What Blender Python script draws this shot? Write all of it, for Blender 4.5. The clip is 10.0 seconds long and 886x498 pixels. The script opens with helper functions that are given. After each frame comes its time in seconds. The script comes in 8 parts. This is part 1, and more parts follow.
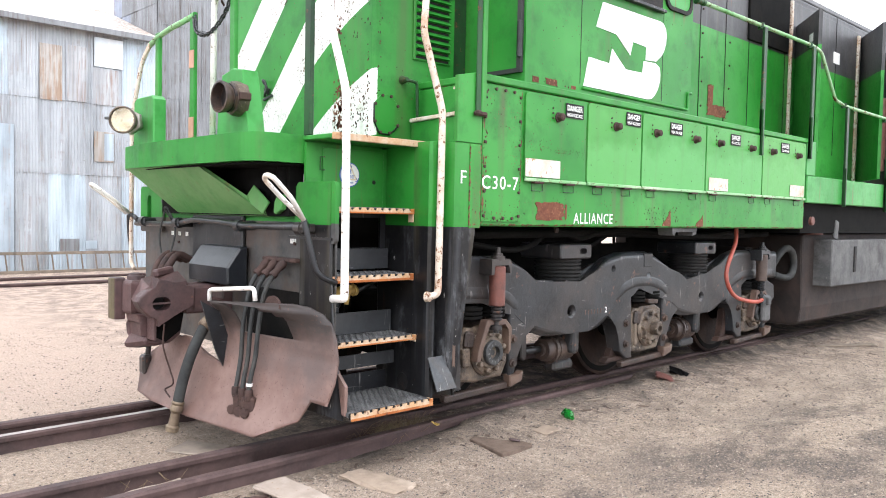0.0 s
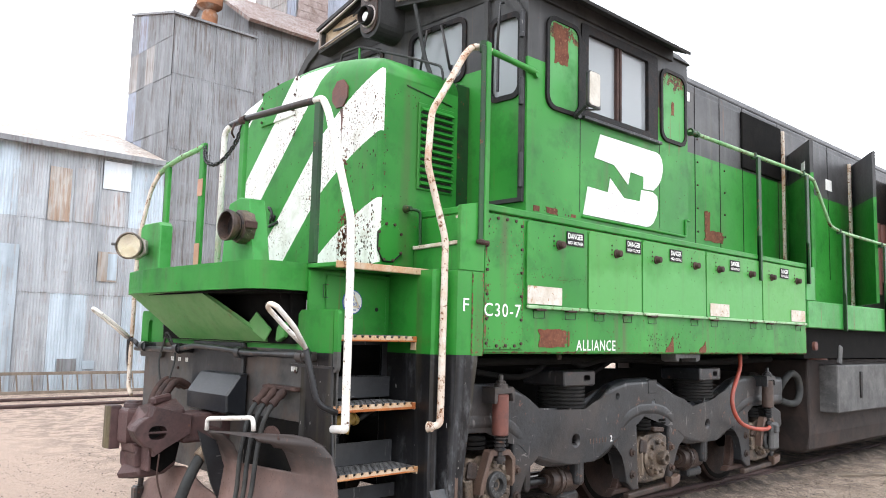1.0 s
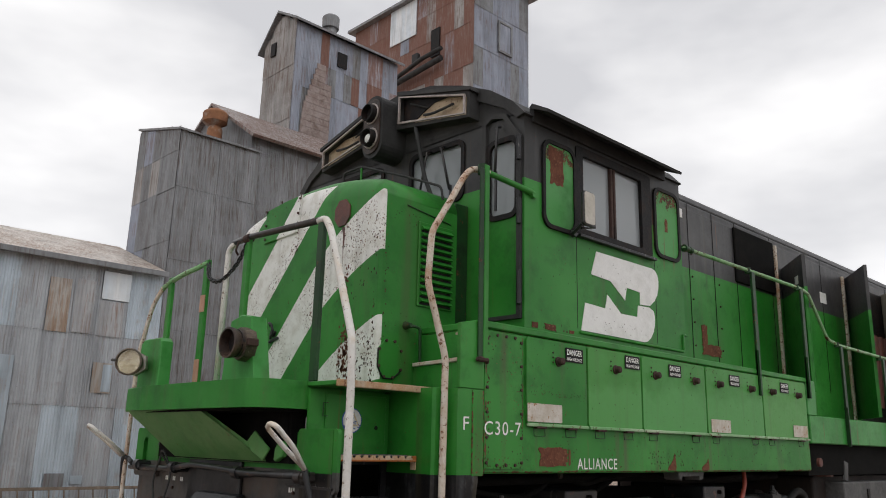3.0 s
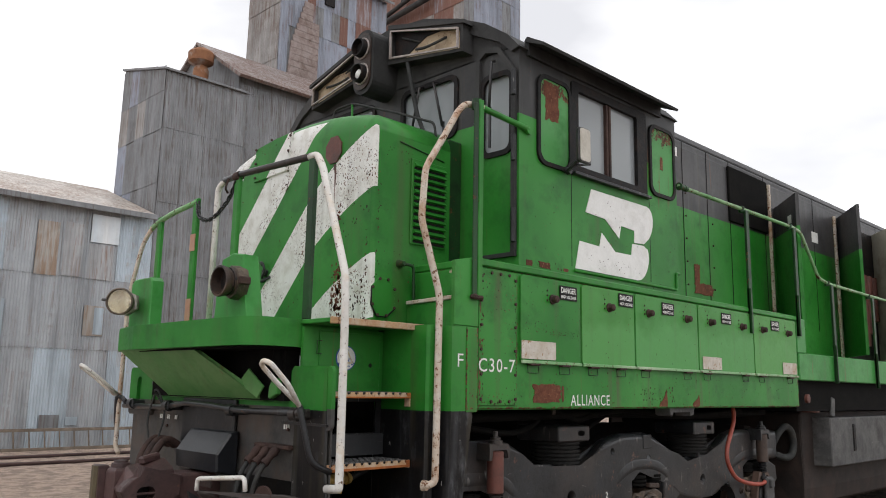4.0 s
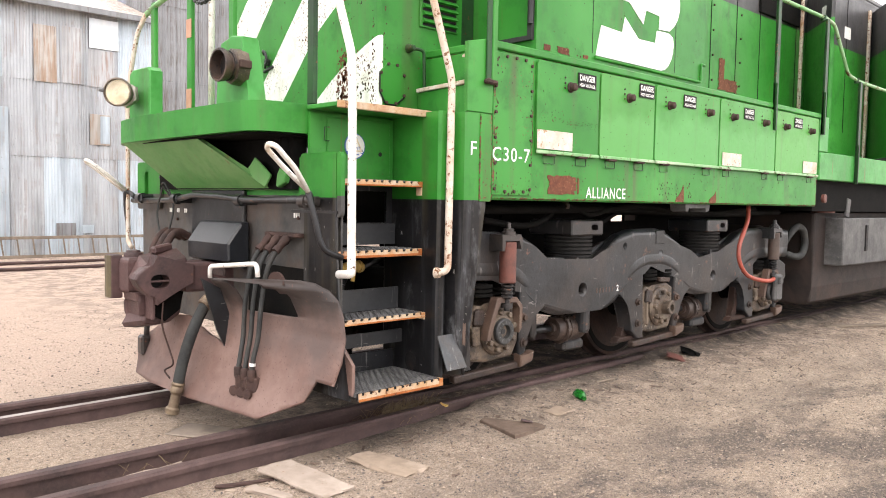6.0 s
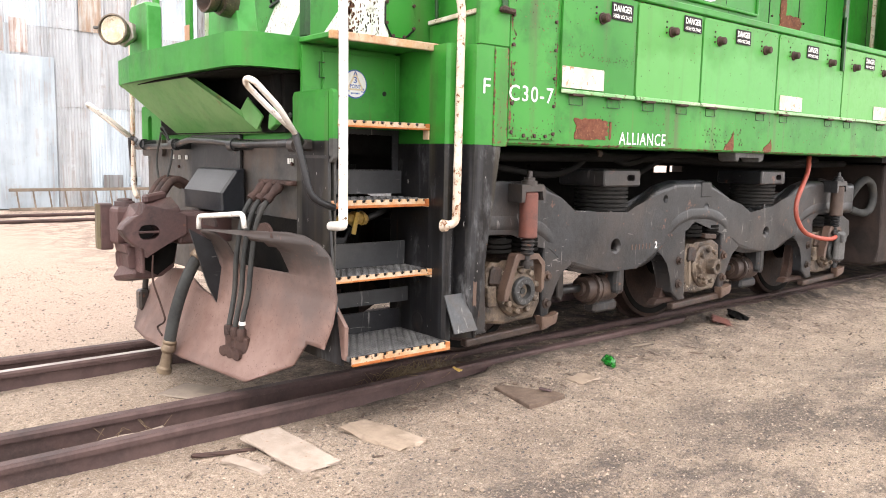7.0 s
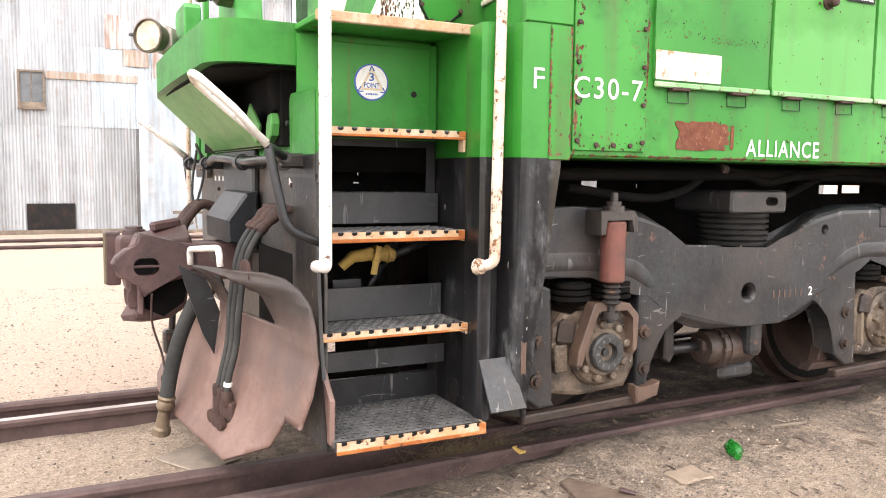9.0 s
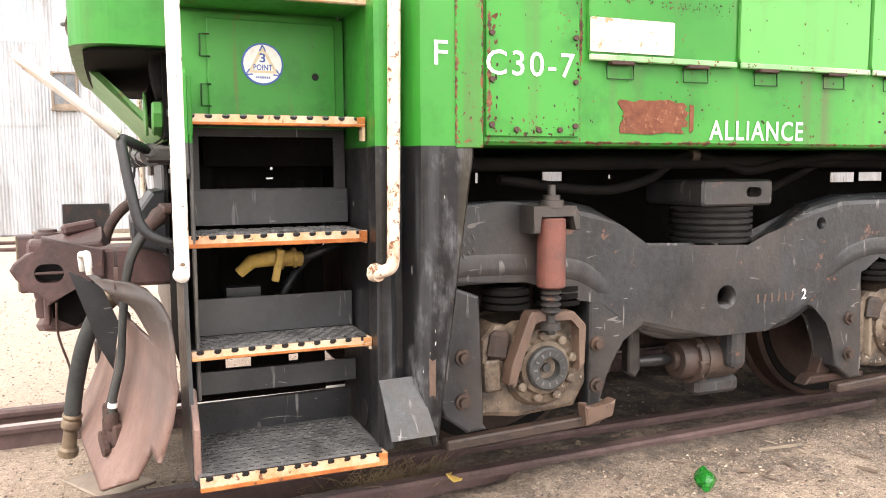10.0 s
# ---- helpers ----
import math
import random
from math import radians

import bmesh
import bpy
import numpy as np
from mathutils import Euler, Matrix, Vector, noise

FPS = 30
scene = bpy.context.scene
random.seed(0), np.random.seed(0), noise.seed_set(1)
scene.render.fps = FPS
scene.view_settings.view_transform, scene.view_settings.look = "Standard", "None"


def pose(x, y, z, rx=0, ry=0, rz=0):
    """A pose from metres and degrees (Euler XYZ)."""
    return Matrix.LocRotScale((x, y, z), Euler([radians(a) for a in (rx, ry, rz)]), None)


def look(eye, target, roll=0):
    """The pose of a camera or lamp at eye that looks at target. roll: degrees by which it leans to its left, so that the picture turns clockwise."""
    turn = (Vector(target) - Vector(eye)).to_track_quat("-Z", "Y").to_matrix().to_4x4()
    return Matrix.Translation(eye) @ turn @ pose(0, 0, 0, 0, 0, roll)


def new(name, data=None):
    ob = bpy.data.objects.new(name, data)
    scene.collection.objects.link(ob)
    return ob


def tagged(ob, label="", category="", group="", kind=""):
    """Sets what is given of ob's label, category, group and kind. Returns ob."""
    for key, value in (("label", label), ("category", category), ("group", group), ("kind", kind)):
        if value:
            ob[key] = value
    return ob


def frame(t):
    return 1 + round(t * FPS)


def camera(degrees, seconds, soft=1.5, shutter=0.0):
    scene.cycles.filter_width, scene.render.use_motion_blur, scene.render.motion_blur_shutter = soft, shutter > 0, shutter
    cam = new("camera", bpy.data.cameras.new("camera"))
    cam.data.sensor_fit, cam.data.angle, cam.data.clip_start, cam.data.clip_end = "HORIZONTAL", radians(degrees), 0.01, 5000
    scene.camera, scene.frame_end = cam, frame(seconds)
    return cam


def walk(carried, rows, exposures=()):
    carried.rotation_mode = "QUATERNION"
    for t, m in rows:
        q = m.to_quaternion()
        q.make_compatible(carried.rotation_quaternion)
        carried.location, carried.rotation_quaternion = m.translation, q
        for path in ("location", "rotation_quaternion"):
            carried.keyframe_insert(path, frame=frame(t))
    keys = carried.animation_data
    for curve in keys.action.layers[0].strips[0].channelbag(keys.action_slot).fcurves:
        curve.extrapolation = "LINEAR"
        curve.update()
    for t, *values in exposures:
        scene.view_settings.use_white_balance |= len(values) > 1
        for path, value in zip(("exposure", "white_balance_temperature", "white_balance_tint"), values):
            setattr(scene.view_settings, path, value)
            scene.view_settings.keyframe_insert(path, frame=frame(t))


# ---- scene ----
cam = camera(58.3, 10.0, soft=1.0)
PATH = [
    (0, (-3.755, -5.107, 1.494), (-2.373, -3.663, 1.41), 1.2),
    (0.5, (-3.759, -5.093, 1.534), (-2.378, -3.648, 1.616), 1.4),
    (1, (-3.773, -5.097, 1.552), (-2.402, -3.656, 1.765), 1.4),
    (1.5, (-3.787, -5.094, 1.581), (-2.429, -3.664, 1.914), 1.4),
    (2, (-3.799, -5.108, 1.605), (-2.464, -3.699, 2.085), 1.3),
    (2.2, (-3.826, -5.154, 1.651), (-2.5, -3.744, 2.155), 1.5),
    (3.3, (-3.846, -5.125, 1.582), (-2.491, -3.722, 2.025), 1.4),
    (3.5, (-3.843, -5.104, 1.577), (-2.478, -3.699, 1.979), 1.3),
    (4, (-3.808, -5.073, 1.573), (-2.429, -3.665, 1.915), 1.1),
    (4.5, (-3.82, -5.081, 1.569), (-2.438, -3.68, 1.927), 1.1),
    (5, (-3.839, -5.07, 1.56), (-2.451, -3.671, 1.9), 1.8),
    (5.5, (-3.8, -4.992, 1.496), (-2.396, -3.574, 1.637), 2.0),
    (6, (-3.674, -4.922, 1.413), (-2.29, -3.484, 1.294), 1.0),
    (6.2, (-3.566, -4.916, 1.396), (-2.19, -3.475, 1.22), 0.5),
    (7.3, (-2.989, -4.642, 1.357), (-1.756, -3.085, 1.119), 1.3),
    (7.5, (-2.879, -4.555, 1.39), (-1.669, -2.974, 1.191), 0.6),
    (8, (-2.599, -4.477, 1.37), (-1.439, -2.857, 1.2), -1.1),
    (8.5, (-2.248, -4.433, 1.368), (-1.233, -2.723, 1.153), 0.7),
    (9, (-1.963, -4.253, 1.352), (-1.068, -2.474, 1.166), 0.7),
    (9.5, (-1.62, -4.145, 1.381), (-0.739, -2.358, 1.199), -0.7),
    (10, (-1.235, -4.108, 1.344), (-0.476, -2.268, 1.144), -0.3),
]
EXPOSURES = [(0, 1.09, 6150, 11), (0.5, 1.09, 6150, 12), (1.0, 0.82, 6200, 11), (1.5, 0.32, 6300, 10), (2.0, -0.24, 6500, 11), (2.2, -0.37, 6500, 11), (3.3, -0.81, 6600, 11), (3.5, -0.75, 6620, 11), (4.0, -0.43, 6500, 11),
             (4.5, -0.31, 6500, 11), (5.0, -0.25, 6500, 12), (5.5, 0.32, 6550, 13), (6.0, 1.02, 6800, 14), (7.5, 1.27, 6800, 14), (8.5, 1.37, 6750, 14), (9.0, 1.40, 6850, 14), (9.5, 1.46, 6950, 14), (10.0, 1.62, 7050, 14)]
walk(cam, [(t, look(eye, target, roll)) for t, eye, target, roll in PATH], EXPOSURES)

# ---- world and light ----
world = bpy.data.worlds.new("overcast_sky")
scene.world = world
world.use_nodes = True
wn = world.node_tree
wn.nodes.clear()
w_out = wn.nodes.new("ShaderNodeOutputWorld")
w_bg = wn.nodes.new("ShaderNodeBackground")
w_sky = wn.nodes.new("ShaderNodeTexSky")
w_sky.sky_type, w_sky.sun_disc = "NISHITA", False
w_sky.sun_elevation, w_sky.sun_rotation = radians(52), radians(215)
w_co = wn.nodes.new("ShaderNodeTexCoord")
w_map = wn.nodes.new("ShaderNodeMapping")
w_map.inputs["Scale"].default_value = (1.0, 1.0, 2.6)
w_noise = wn.nodes.new("ShaderNodeTexNoise")
w_noise.inputs["Scale"].default_value, w_noise.inputs["Detail"].default_value = 2.2, 5.0
w_ramp = wn.nodes.new("ShaderNodeValToRGB")
w_ramp.color_ramp.elements[0].position, w_ramp.color_ramp.elements[0].color = 0.36, (9.4, 9.5, 9.8, 1)
w_ramp.color_ramp.elements[1].position, w_ramp.color_ramp.elements[1].color = 0.62, (14.6, 14.6, 14.6, 1)
w_mix = wn.nodes.new("ShaderNodeMix")
w_mix.data_type = "RGBA"
w_mix.inputs[0].default_value = 0.9
wn.links.new(w_co.outputs["Generated"], w_map.inputs["Vector"])
wn.links.new(w_map.outputs["Vector"], w_noise.inputs["Vector"])
wn.links.new(w_noise.outputs["Fac"], w_ramp.inputs["Fac"])
wn.links.new(w_sky.outputs["Color"], w_mix.inputs[6])
wn.links.new(w_ramp.outputs["Color"], w_mix.inputs[7])
wn.links.new(w_mix.outputs[2], w_bg.inputs["Color"])
w_bg.inputs["Strength"].default_value = 0.128
wn.links.new(w_bg.outputs["Background"], w_out.inputs["Surface"])

sun = new("sun", bpy.data.lights.new("sun", "SUN"))
sun.data.energy, sun.data.angle, sun.data.color = 0.75, radians(14), (1.0, 0.97, 0.93)
sun.matrix_world = look((-9, -13, 19), (0, 0, 0))

# ---- materials ----


class Nodes:
    """Short writing for a material's node tree."""

    def __init__(self, name):
        self.mat = bpy.data.materials.new(name)
        self.mat.use_nodes = True
        self.t = self.mat.node_tree
        self.bsdf = self.t.nodes["Principled BSDF"]
        self.co = self.t.nodes.new("ShaderNodeTexCoord").outputs["Object"]

    def link(self, a, b):
        if hasattr(a, "is_linked"):
            self.t.links.new(a, b)
        else:
            b.default_value = (*a, 1) if isinstance(a, tuple) and len(a) == 3 and b.type == "RGBA" else a

    def scaled(self, s):
        m = self.t.nodes.new("ShaderNodeMapping")
        m.inputs["Scale"].default_value = s
        self.link(self.co, m.inputs["Vector"])
        return m.outputs["Vector"]

    def noise(self, scale, detail=4.0, rough=0.6, stretch=None, dist=0.0):
        n = self.t.nodes.new("ShaderNodeTexNoise")
        n.inputs["Scale"].default_value, n.inputs["Detail"].default_value = scale, detail
        n.inputs["Roughness"].default_value, n.inputs["Distortion"].default_value = rough, dist
        self.link(self.scaled(stretch) if stretch else self.co, n.inputs["Vector"])
        return n.outputs["Fac"]

    def step(self, v, a, b):
        n = self.t.nodes.new("ShaderNodeMapRange")
        n.inputs[1].default_value, n.inputs[2].default_value = a, b
        self.link(v, n.inputs[0])
        return n.outputs[0]

    def math(self, op, a, b=0.0):
        n = self.t.nodes.new("ShaderNodeMath")
        n.operation = op
        self.link(a, n.inputs[0])
        self.link(b, n.inputs[1])
        return n.outputs[0]

    def mix(self, f, a, b):
        n = self.t.nodes.new("ShaderNodeMix")
        n.data_type = "RGBA"
        self.link(f, n.inputs[0])
        self.link(a, n.inputs[6])
        self.link(b, n.inputs[7])
        return n.outputs[2]

    def axis(self, i):
        n = self.t.nodes.new("ShaderNodeSeparateXYZ")
        self.link(self.co, n.inputs[0])
        return n.outputs[i]

    def rand(self):
        return self.t.nodes.new("ShaderNodeObjectInfo").outputs["Random"]

    def island(self):
        return self.t.nodes.new("ShaderNodeNewGeometry").outputs["Random Per Island"]

    def bump(self, v, strength, dist=0.01):
        n = self.t.nodes.new("ShaderNodeBump")
        n.inputs["Strength"].default_value, n.inputs["Distance"].default_value = strength, dist
        self.link(v, n.inputs["Height"])
        self.link(n.outputs[0], self.bsdf.inputs["Normal"])

    def done(self, color, rough=0.6, metal=0.0, gloss=0.5):
        self.bsdf.inputs["Specular IOR Level"].default_value = gloss
        self.link(color, self.bsdf.inputs["Base Color"])
        self.link(rough, self.bsdf.inputs["Roughness"])
        self.link(metal, self.bsdf.inputs["Metallic"])
        return self.mat


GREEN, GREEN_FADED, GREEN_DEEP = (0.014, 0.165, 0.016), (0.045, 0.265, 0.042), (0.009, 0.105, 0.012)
BLACK, BLACK_FADED, RUST, RUST_DARK = (0.006, 0.006, 0.007), (0.015, 0.015, 0.017), (0.17, 0.07, 0.035), (0.05, 0.025, 0.016)


def paint(name, base, faded, deep, chips=0.68, low=None, high=None, stripes=False, rough=0.42, fade=None, streaks=0.34, fleck=0.7, seams=(), dusty=False, vary=0.0, sooty=(BLACK, BLACK_FADED)):
    """Old paint: fading in clouds, rain streaks, chips down to rust; low and high: heights where black paint takes over; seams: (axis, place, width) of rusting plate edges."""
    n = Nodes(name)
    big, mid = n.noise(0.9, 3), n.noise(5.0, 5)
    col = n.mix(n.step(big, 0.35, 0.7), base, faded)
    col = n.mix(n.step(mid, 0.5, 0.8), col, deep)
    if fade:
        edge = n.math("ADD", n.axis(2), n.math("MULTIPLY", n.noise(3.0, 4), 0.5))
        col = n.mix(n.math("MULTIPLY", n.step(edge, fade[0], fade[0] - 0.12), 0.75), col, fade[1])
    if vary:
        col = n.mix(n.math("MULTIPLY", n.rand(), vary), col, (0.1, 0.31, 0.055))
    if stripes:
        bend = n.math("MAXIMUM", n.math("SUBTRACT", -0.2, n.axis(1)), 0.0)
        s = n.math("ADD", n.math("MULTIPLY", n.axis(1), 1.05), n.math("MULTIPLY", bend, n.math("ADD", n.math("MULTIPLY", bend, 0.3), 0.28)))
        s = n.math("ADD", n.math("ADD", s, n.axis(2)), n.math("MULTIPLY", n.noise(40, 2), 0.008))
        f = n.math("FRACT", n.math("DIVIDE", n.math("SUBTRACT", s, stripes[0]), stripes[1]))
        white = n.math("MULTIPLY", n.math("LESS_THAN", f, stripes[2]), n.math("LESS_THAN", n.axis(0), stripes[3]))
        wcol = n.mix(n.step(n.noise(7, 6), 0.45, 0.75), (0.78, 0.78, 0.75), (0.55, 0.53, 0.47))
        col = n.mix(white, col, wcol)
    dark = None
    black = n.mix(n.step(n.noise(2.2, 5), 0.4, 0.7), sooty[0], sooty[1])
    if dusty:
        black = n.mix(n.step(n.noise(3.0, 6, 0.7), 0.35, 0.65), (0.028, 0.029, 0.031), (0.105, 0.098, 0.092))
        black = n.mix(n.math("MULTIPLY", n.step(n.noise(2.0, 6, 0.7), 0.52, 0.62), 0.6), black, (0.1, 0.07, 0.055))
    # Gloss reflections on the black, painted as pale upright streaks with scuffs.
    painted_sheen = n.step(n.noise(11.0, 4, 0.6, (1.0, 1.0, 0.07)), 0.53, 0.68)
    black = n.mix(n.math("MULTIPLY", painted_sheen, 0.42), black, tuple(0.8 * k + (0.04 if low is None else c) for k, c in zip(sooty[1], (0.062, 0.067, 0.074))))
    if low is not None and not dusty:
        wiped = n.math("MULTIPLY", n.step(n.noise(26.0, 3, 0.6, (1.0, 1.0, 0.035)), 0.5, 0.62), n.step(n.noise(3.2, 3, 0.6, (1.0, 1.0, 0.3)), 0.42, 0.6))
        black = n.mix(n.math("MULTIPLY", wiped, 0.75), black, (0.004, 0.004, 0.0045))
        smudge = n.math("MULTIPLY", n.step(n.noise(5.5, 5, 0.65, (1.0, 1.0, 0.5)), 0.57, 0.7), n.step(n.noise(40, 4, 0.7, (1.0, 1.0, 0.2)), 0.38, 0.6))
        black = n.mix(n.math("MULTIPLY", smudge, 0.6), black, (0.16, 0.165, 0.175))
        nick = n.step(n.noise(75.0, 2, 0.5, (1.0, 1.0, 0.2)), 0.745, 0.765)
        black = n.mix(nick, black, (0.42, 0.41, 0.39))
    if low is not None:
        col = n.mix(n.math("LESS_THAN", n.axis(2), low), col, black)
    if high is not None:
        col = n.mix(n.math("GREATER_THAN", n.axis(2), high), col, black)
    if streaks:
        st = n.step(n.noise(9.0, 3, 0.5, (1.0, 1.0, 0.06)), 0.56, 0.78)
        col = n.mix(n.math("MULTIPLY", st, streaks), col, (0.085, 0.07, 0.04))
        run = n.math("MULTIPLY", n.step(n.noise(14.0, 3, 0.5, (1.0, 1.0, 0.05)), 0.66, 0.72), n.step(n.noise(1.7, 3), 0.5, 0.62))
        col = n.mix(n.math("MULTIPLY", run, 0.55), col, (0.15, 0.06, 0.025))
    dust = n.step(n.noise(28, 6, 0.7), 0.45, 0.85)
    col = n.mix(n.math("MULTIPLY", dust, 0.07), col, (0.22, 0.2, 0.16))
    chip = n.step(n.noise(17, 8, 0.72), chips, chips + 0.02)
    grain = n.noise(62, 3, 0.6)
    if stripes:
        grain = n.math("ADD", grain, n.math("MULTIPLY", white, 0.09))
    flecks = n.math("MULTIPLY", n.step(grain, fleck, fleck + 0.02), n.step(n.noise(2.4, 3), 0.42, 0.58))
    both = n.math("MAXIMUM", chip, flecks)
    for ax, at, wide, *above in seams:
        off = n.math("ABSOLUTE", n.math("SUBTRACT", n.axis(ax), at))
        near = n.math("SUBTRACT", n.noise(16, 7, 0.75), n.math("MULTIPLY", off, 0.16 / wide))
        lost = n.step(near, 0.44, 0.47)
        if above:
            lost = n.math("MULTIPLY", lost, n.math("GREATER_THAN", n.axis(2), above[0]))
        both = n.math("MAXIMUM", both, lost)
    rust = n.mix(n.step(n.noise(40, 4), 0.4, 0.6), RUST_DARK, RUST)
    col = n.mix(both, col, rust)
    n.bump(n.math("SUBTRACT", n.math("MULTIPLY", n.noise(3.5, 2), 1.0), n.math("MULTIPLY", both, 0.12)), 0.25, 0.012)
    r = n.math("ADD", n.math("MULTIPLY", dust, 0.2), n.math("ADD", n.math("MULTIPLY", both, 0.3), rough))
    return n.done(col, r, 0.0, 0.3)


def worn(name, a, b, c, scale=6.0, rough=0.7, metal=0.0, bump=0.35, spots=None, grain=60.0, scratch=None):
    """A matt weathered surface: two colours in clouds, a third in stains, fine grain; spots: colour and threshold."""
    n = Nodes(name)
    col = n.mix(n.step(n.noise(scale, 6, 0.7), 0.39, 0.62), a, b)
    col = n.mix(n.step(n.noise(scale * 0.4, 6, 0.68, None, 0.4), 0.51, 0.66), col, c)
    g = n.noise(grain, 5, 0.7)
    col = n.mix(n.math("MULTIPLY", n.step(g, 0.4, 0.8), 0.3), col, tuple(min(1.0, k * 1.5 + 0.004) for k in b))
    if spots:
        col = n.mix(n.step(n.noise(scale * 3.1, 7, 0.7), spots[1], spots[1] + 0.04), col, spots[0])
    if scratch:
        s1 = n.step(n.noise(22, 2, 0.5, (1.0, 1.0, 0.14), 0.8), 0.65, 0.68)
        s2 = n.step(n.noise(30, 2, 0.5, (0.2, 1.0, 1.0), 1.2), 0.69, 0.71)
        m = n.math("MULTIPLY", n.math("MAXIMUM", s1, s2), n.step(n.noise(5, 3), 0.42, 0.6))
        col = n.mix(n.math("MULTIPLY", m, 0.7), col, scratch)
    n.bump(n.math("ADD", g, n.noise(scale * 2, 4)), bump, 0.006)
    return n.done(col, n.math("ADD", n.math("MULTIPLY", g, 0.25), rough - 0.12), metal, 0.45 if rough < 0.6 else 0.2 if rough < 0.84 else 0.08)




def plow_material():
    """Bare rust-pink steel; its dark top is leftover black paint plus painted shade of the hollow."""
    n = Nodes("rusty_plow_steel")
    col = n.mix(n.step(n.noise(3.0, 6, 0.7), 0.39, 0.62), (0.2, 0.128, 0.108), (0.145, 0.086, 0.071))
    col = n.mix(n.step(n.noise(1.3, 5, 0.65), 0.5, 0.68), col, (0.105, 0.075, 0.068))
    # Darker with height: remains of black paint, and shade under the lip.
    edge = n.math("ADD", n.axis(2), n.math("MULTIPLY", n.math("SUBTRACT", n.noise(5, 6, 0.7), 0.5), 0.25))
    col = n.mix(n.math("MULTIPLY", n.step(edge, 0.64, 0.78), 0.85), col, (0.03, 0.027, 0.026))
    col = n.mix(n.step(n.noise(70, 4), 0.62, 0.68), col, (0.09, 0.05, 0.04))
    n.bump(n.noise(9, 5), 0.25, 0.01)
    return n.done(col, n.math("ADD", 0.42, n.math("MULTIPLY", n.noise(6, 4), 0.25)), 0.0, 0.35)


M_GREEN = paint("green_paint", GREEN, GREEN_FADED, GREEN_DEEP)
M_DOOR = paint("faded_green_paint", (0.02, 0.2, 0.026), (0.06, 0.29, 0.065), GREEN, chips=0.68, fade=(2.36, (0.085, 0.33, 0.095)), vary=0.55)
M_SILL = paint("sun_bleached_green_paint", (0.03, 0.23, 0.036), (0.08, 0.32, 0.085), GREEN, chips=0.68, streaks=0.45)
M_CABINET = paint("cabinet_green_paint", GREEN, GREEN_FADED, GREEN_DEEP, chips=0.66, streaks=0.7, fleck=0.66, seams=((0, 0.004, 0.014), (0, 0.385, 0.01), (2, 1.4, 0.01), (2, 2.33, 0.008), (0, 5.12, 0.014)))
M_STEPSIDE = paint("green_over_black_paint", GREEN, GREEN_FADED, GREEN_DEEP, chips=0.7, low=1.385, fleck=0.7, rough=0.3, streaks=0.5, seams=((0, -0.07, 0.006, 1.4), (0, -0.01, 0.01, 1.4)))
M_SEAM = paint("rust_seamed_green_paint", GREEN, GREEN_FADED, GREEN_DEEP, chips=0.64, fleck=0.64, streaks=0.6, seams=((0, -0.128, 0.012), (0, -0.026, 0.014), (2, 1.4, 0.02)))
M_PILOT = paint("pilot_paint", GREEN, GREEN_FADED, GREEN_DEEP, chips=0.69, low=1.395, dusty=True)
M_CAB = paint("cab_paint", GREEN, GREEN_FADED, GREEN_DEEP, chips=0.69, high=3.525, sooty=((0.026, 0.026, 0.027), (0.046, 0.046, 0.046)))
M_BLANK = paint("blanking_plate_paint", GREEN_FADED, (0.08, 0.3, 0.09), GREEN, chips=0.66, seams=((2, 3.8, 0.1),))
M_HOOD = paint("hood_paint", GREEN, GREEN_FADED, GREEN_DEEP, chips=0.7, high=3.49, sooty=((0.042, 0.042, 0.045), (0.085, 0.083, 0.085)))
M_NOSE = paint("striped_nose_paint", GREEN, GREEN_FADED, GREEN_DEEP, chips=0.67, stripes=(0.467, 0.91, 0.489, -0.395), fleck=0.68, streaks=0.4, seams=((2, 1.93, 0.02),))
M_BLACK = worn("worn_black_paint", (0.006, 0.006, 0.007), (0.015, 0.016, 0.019), (0.026, 0.026, 0.028), 5.0, 0.42, 0.0, 0.3, ((0.09, 0.065, 0.05), 0.71), 60.0, (0.22, 0.21, 0.2))
M_RISER = worn("dull_grey_riser_paint", (0.022, 0.023, 0.025), (0.034, 0.036, 0.039), (0.05, 0.05, 0.05), 4.0, 0.5, 0.0, 0.25, None, 60.0, (0.2, 0.2, 0.19))
M_KICK = worn("scuffed_blue_grey_steel", (0.032, 0.034, 0.038), (0.062, 0.066, 0.071), (0.05, 0.042, 0.036), 7.0, 0.42, 0.0, 0.25, ((0.3, 0.3, 0.3), 0.68), 60.0, (0.32, 0.32, 0.31))
M_TRUCK = worn("rust_mottled_black_steel", (0.009, 0.0097, 0.011), (0.027, 0.0295, 0.033), (0.046, 0.037, 0.033), 2.6, 0.36, 0.0, 0.3, ((0.13, 0.062, 0.042), 0.625), 34.0, (0.2, 0.19, 0.18))
M_STRAP = worn("tan_rusted_strap", (0.105, 0.066, 0.048), (0.07, 0.043, 0.033), (0.14, 0.095, 0.07), 8.0, 0.5, 0.0, 0.4, ((0.05, 0.035, 0.03), 0.62))
M_BRAKE = worn("brown_oily_casting", (0.062, 0.04, 0.031), (0.03, 0.021, 0.018), (0.09, 0.062, 0.047), 7.0, 0.5, 0.0, 0.5, ((0.02, 0.016, 0.015), 0.62))
M_FRAME = worn("grimy_black_steel", (0.007, 0.0075, 0.0085), (0.034, 0.0355, 0.038), (0.046, 0.036, 0.031), 3.2, 0.32, 0.0, 0.2, ((0.12, 0.058, 0.038), 0.63), 28.0, (0.075, 0.075, 0.075))
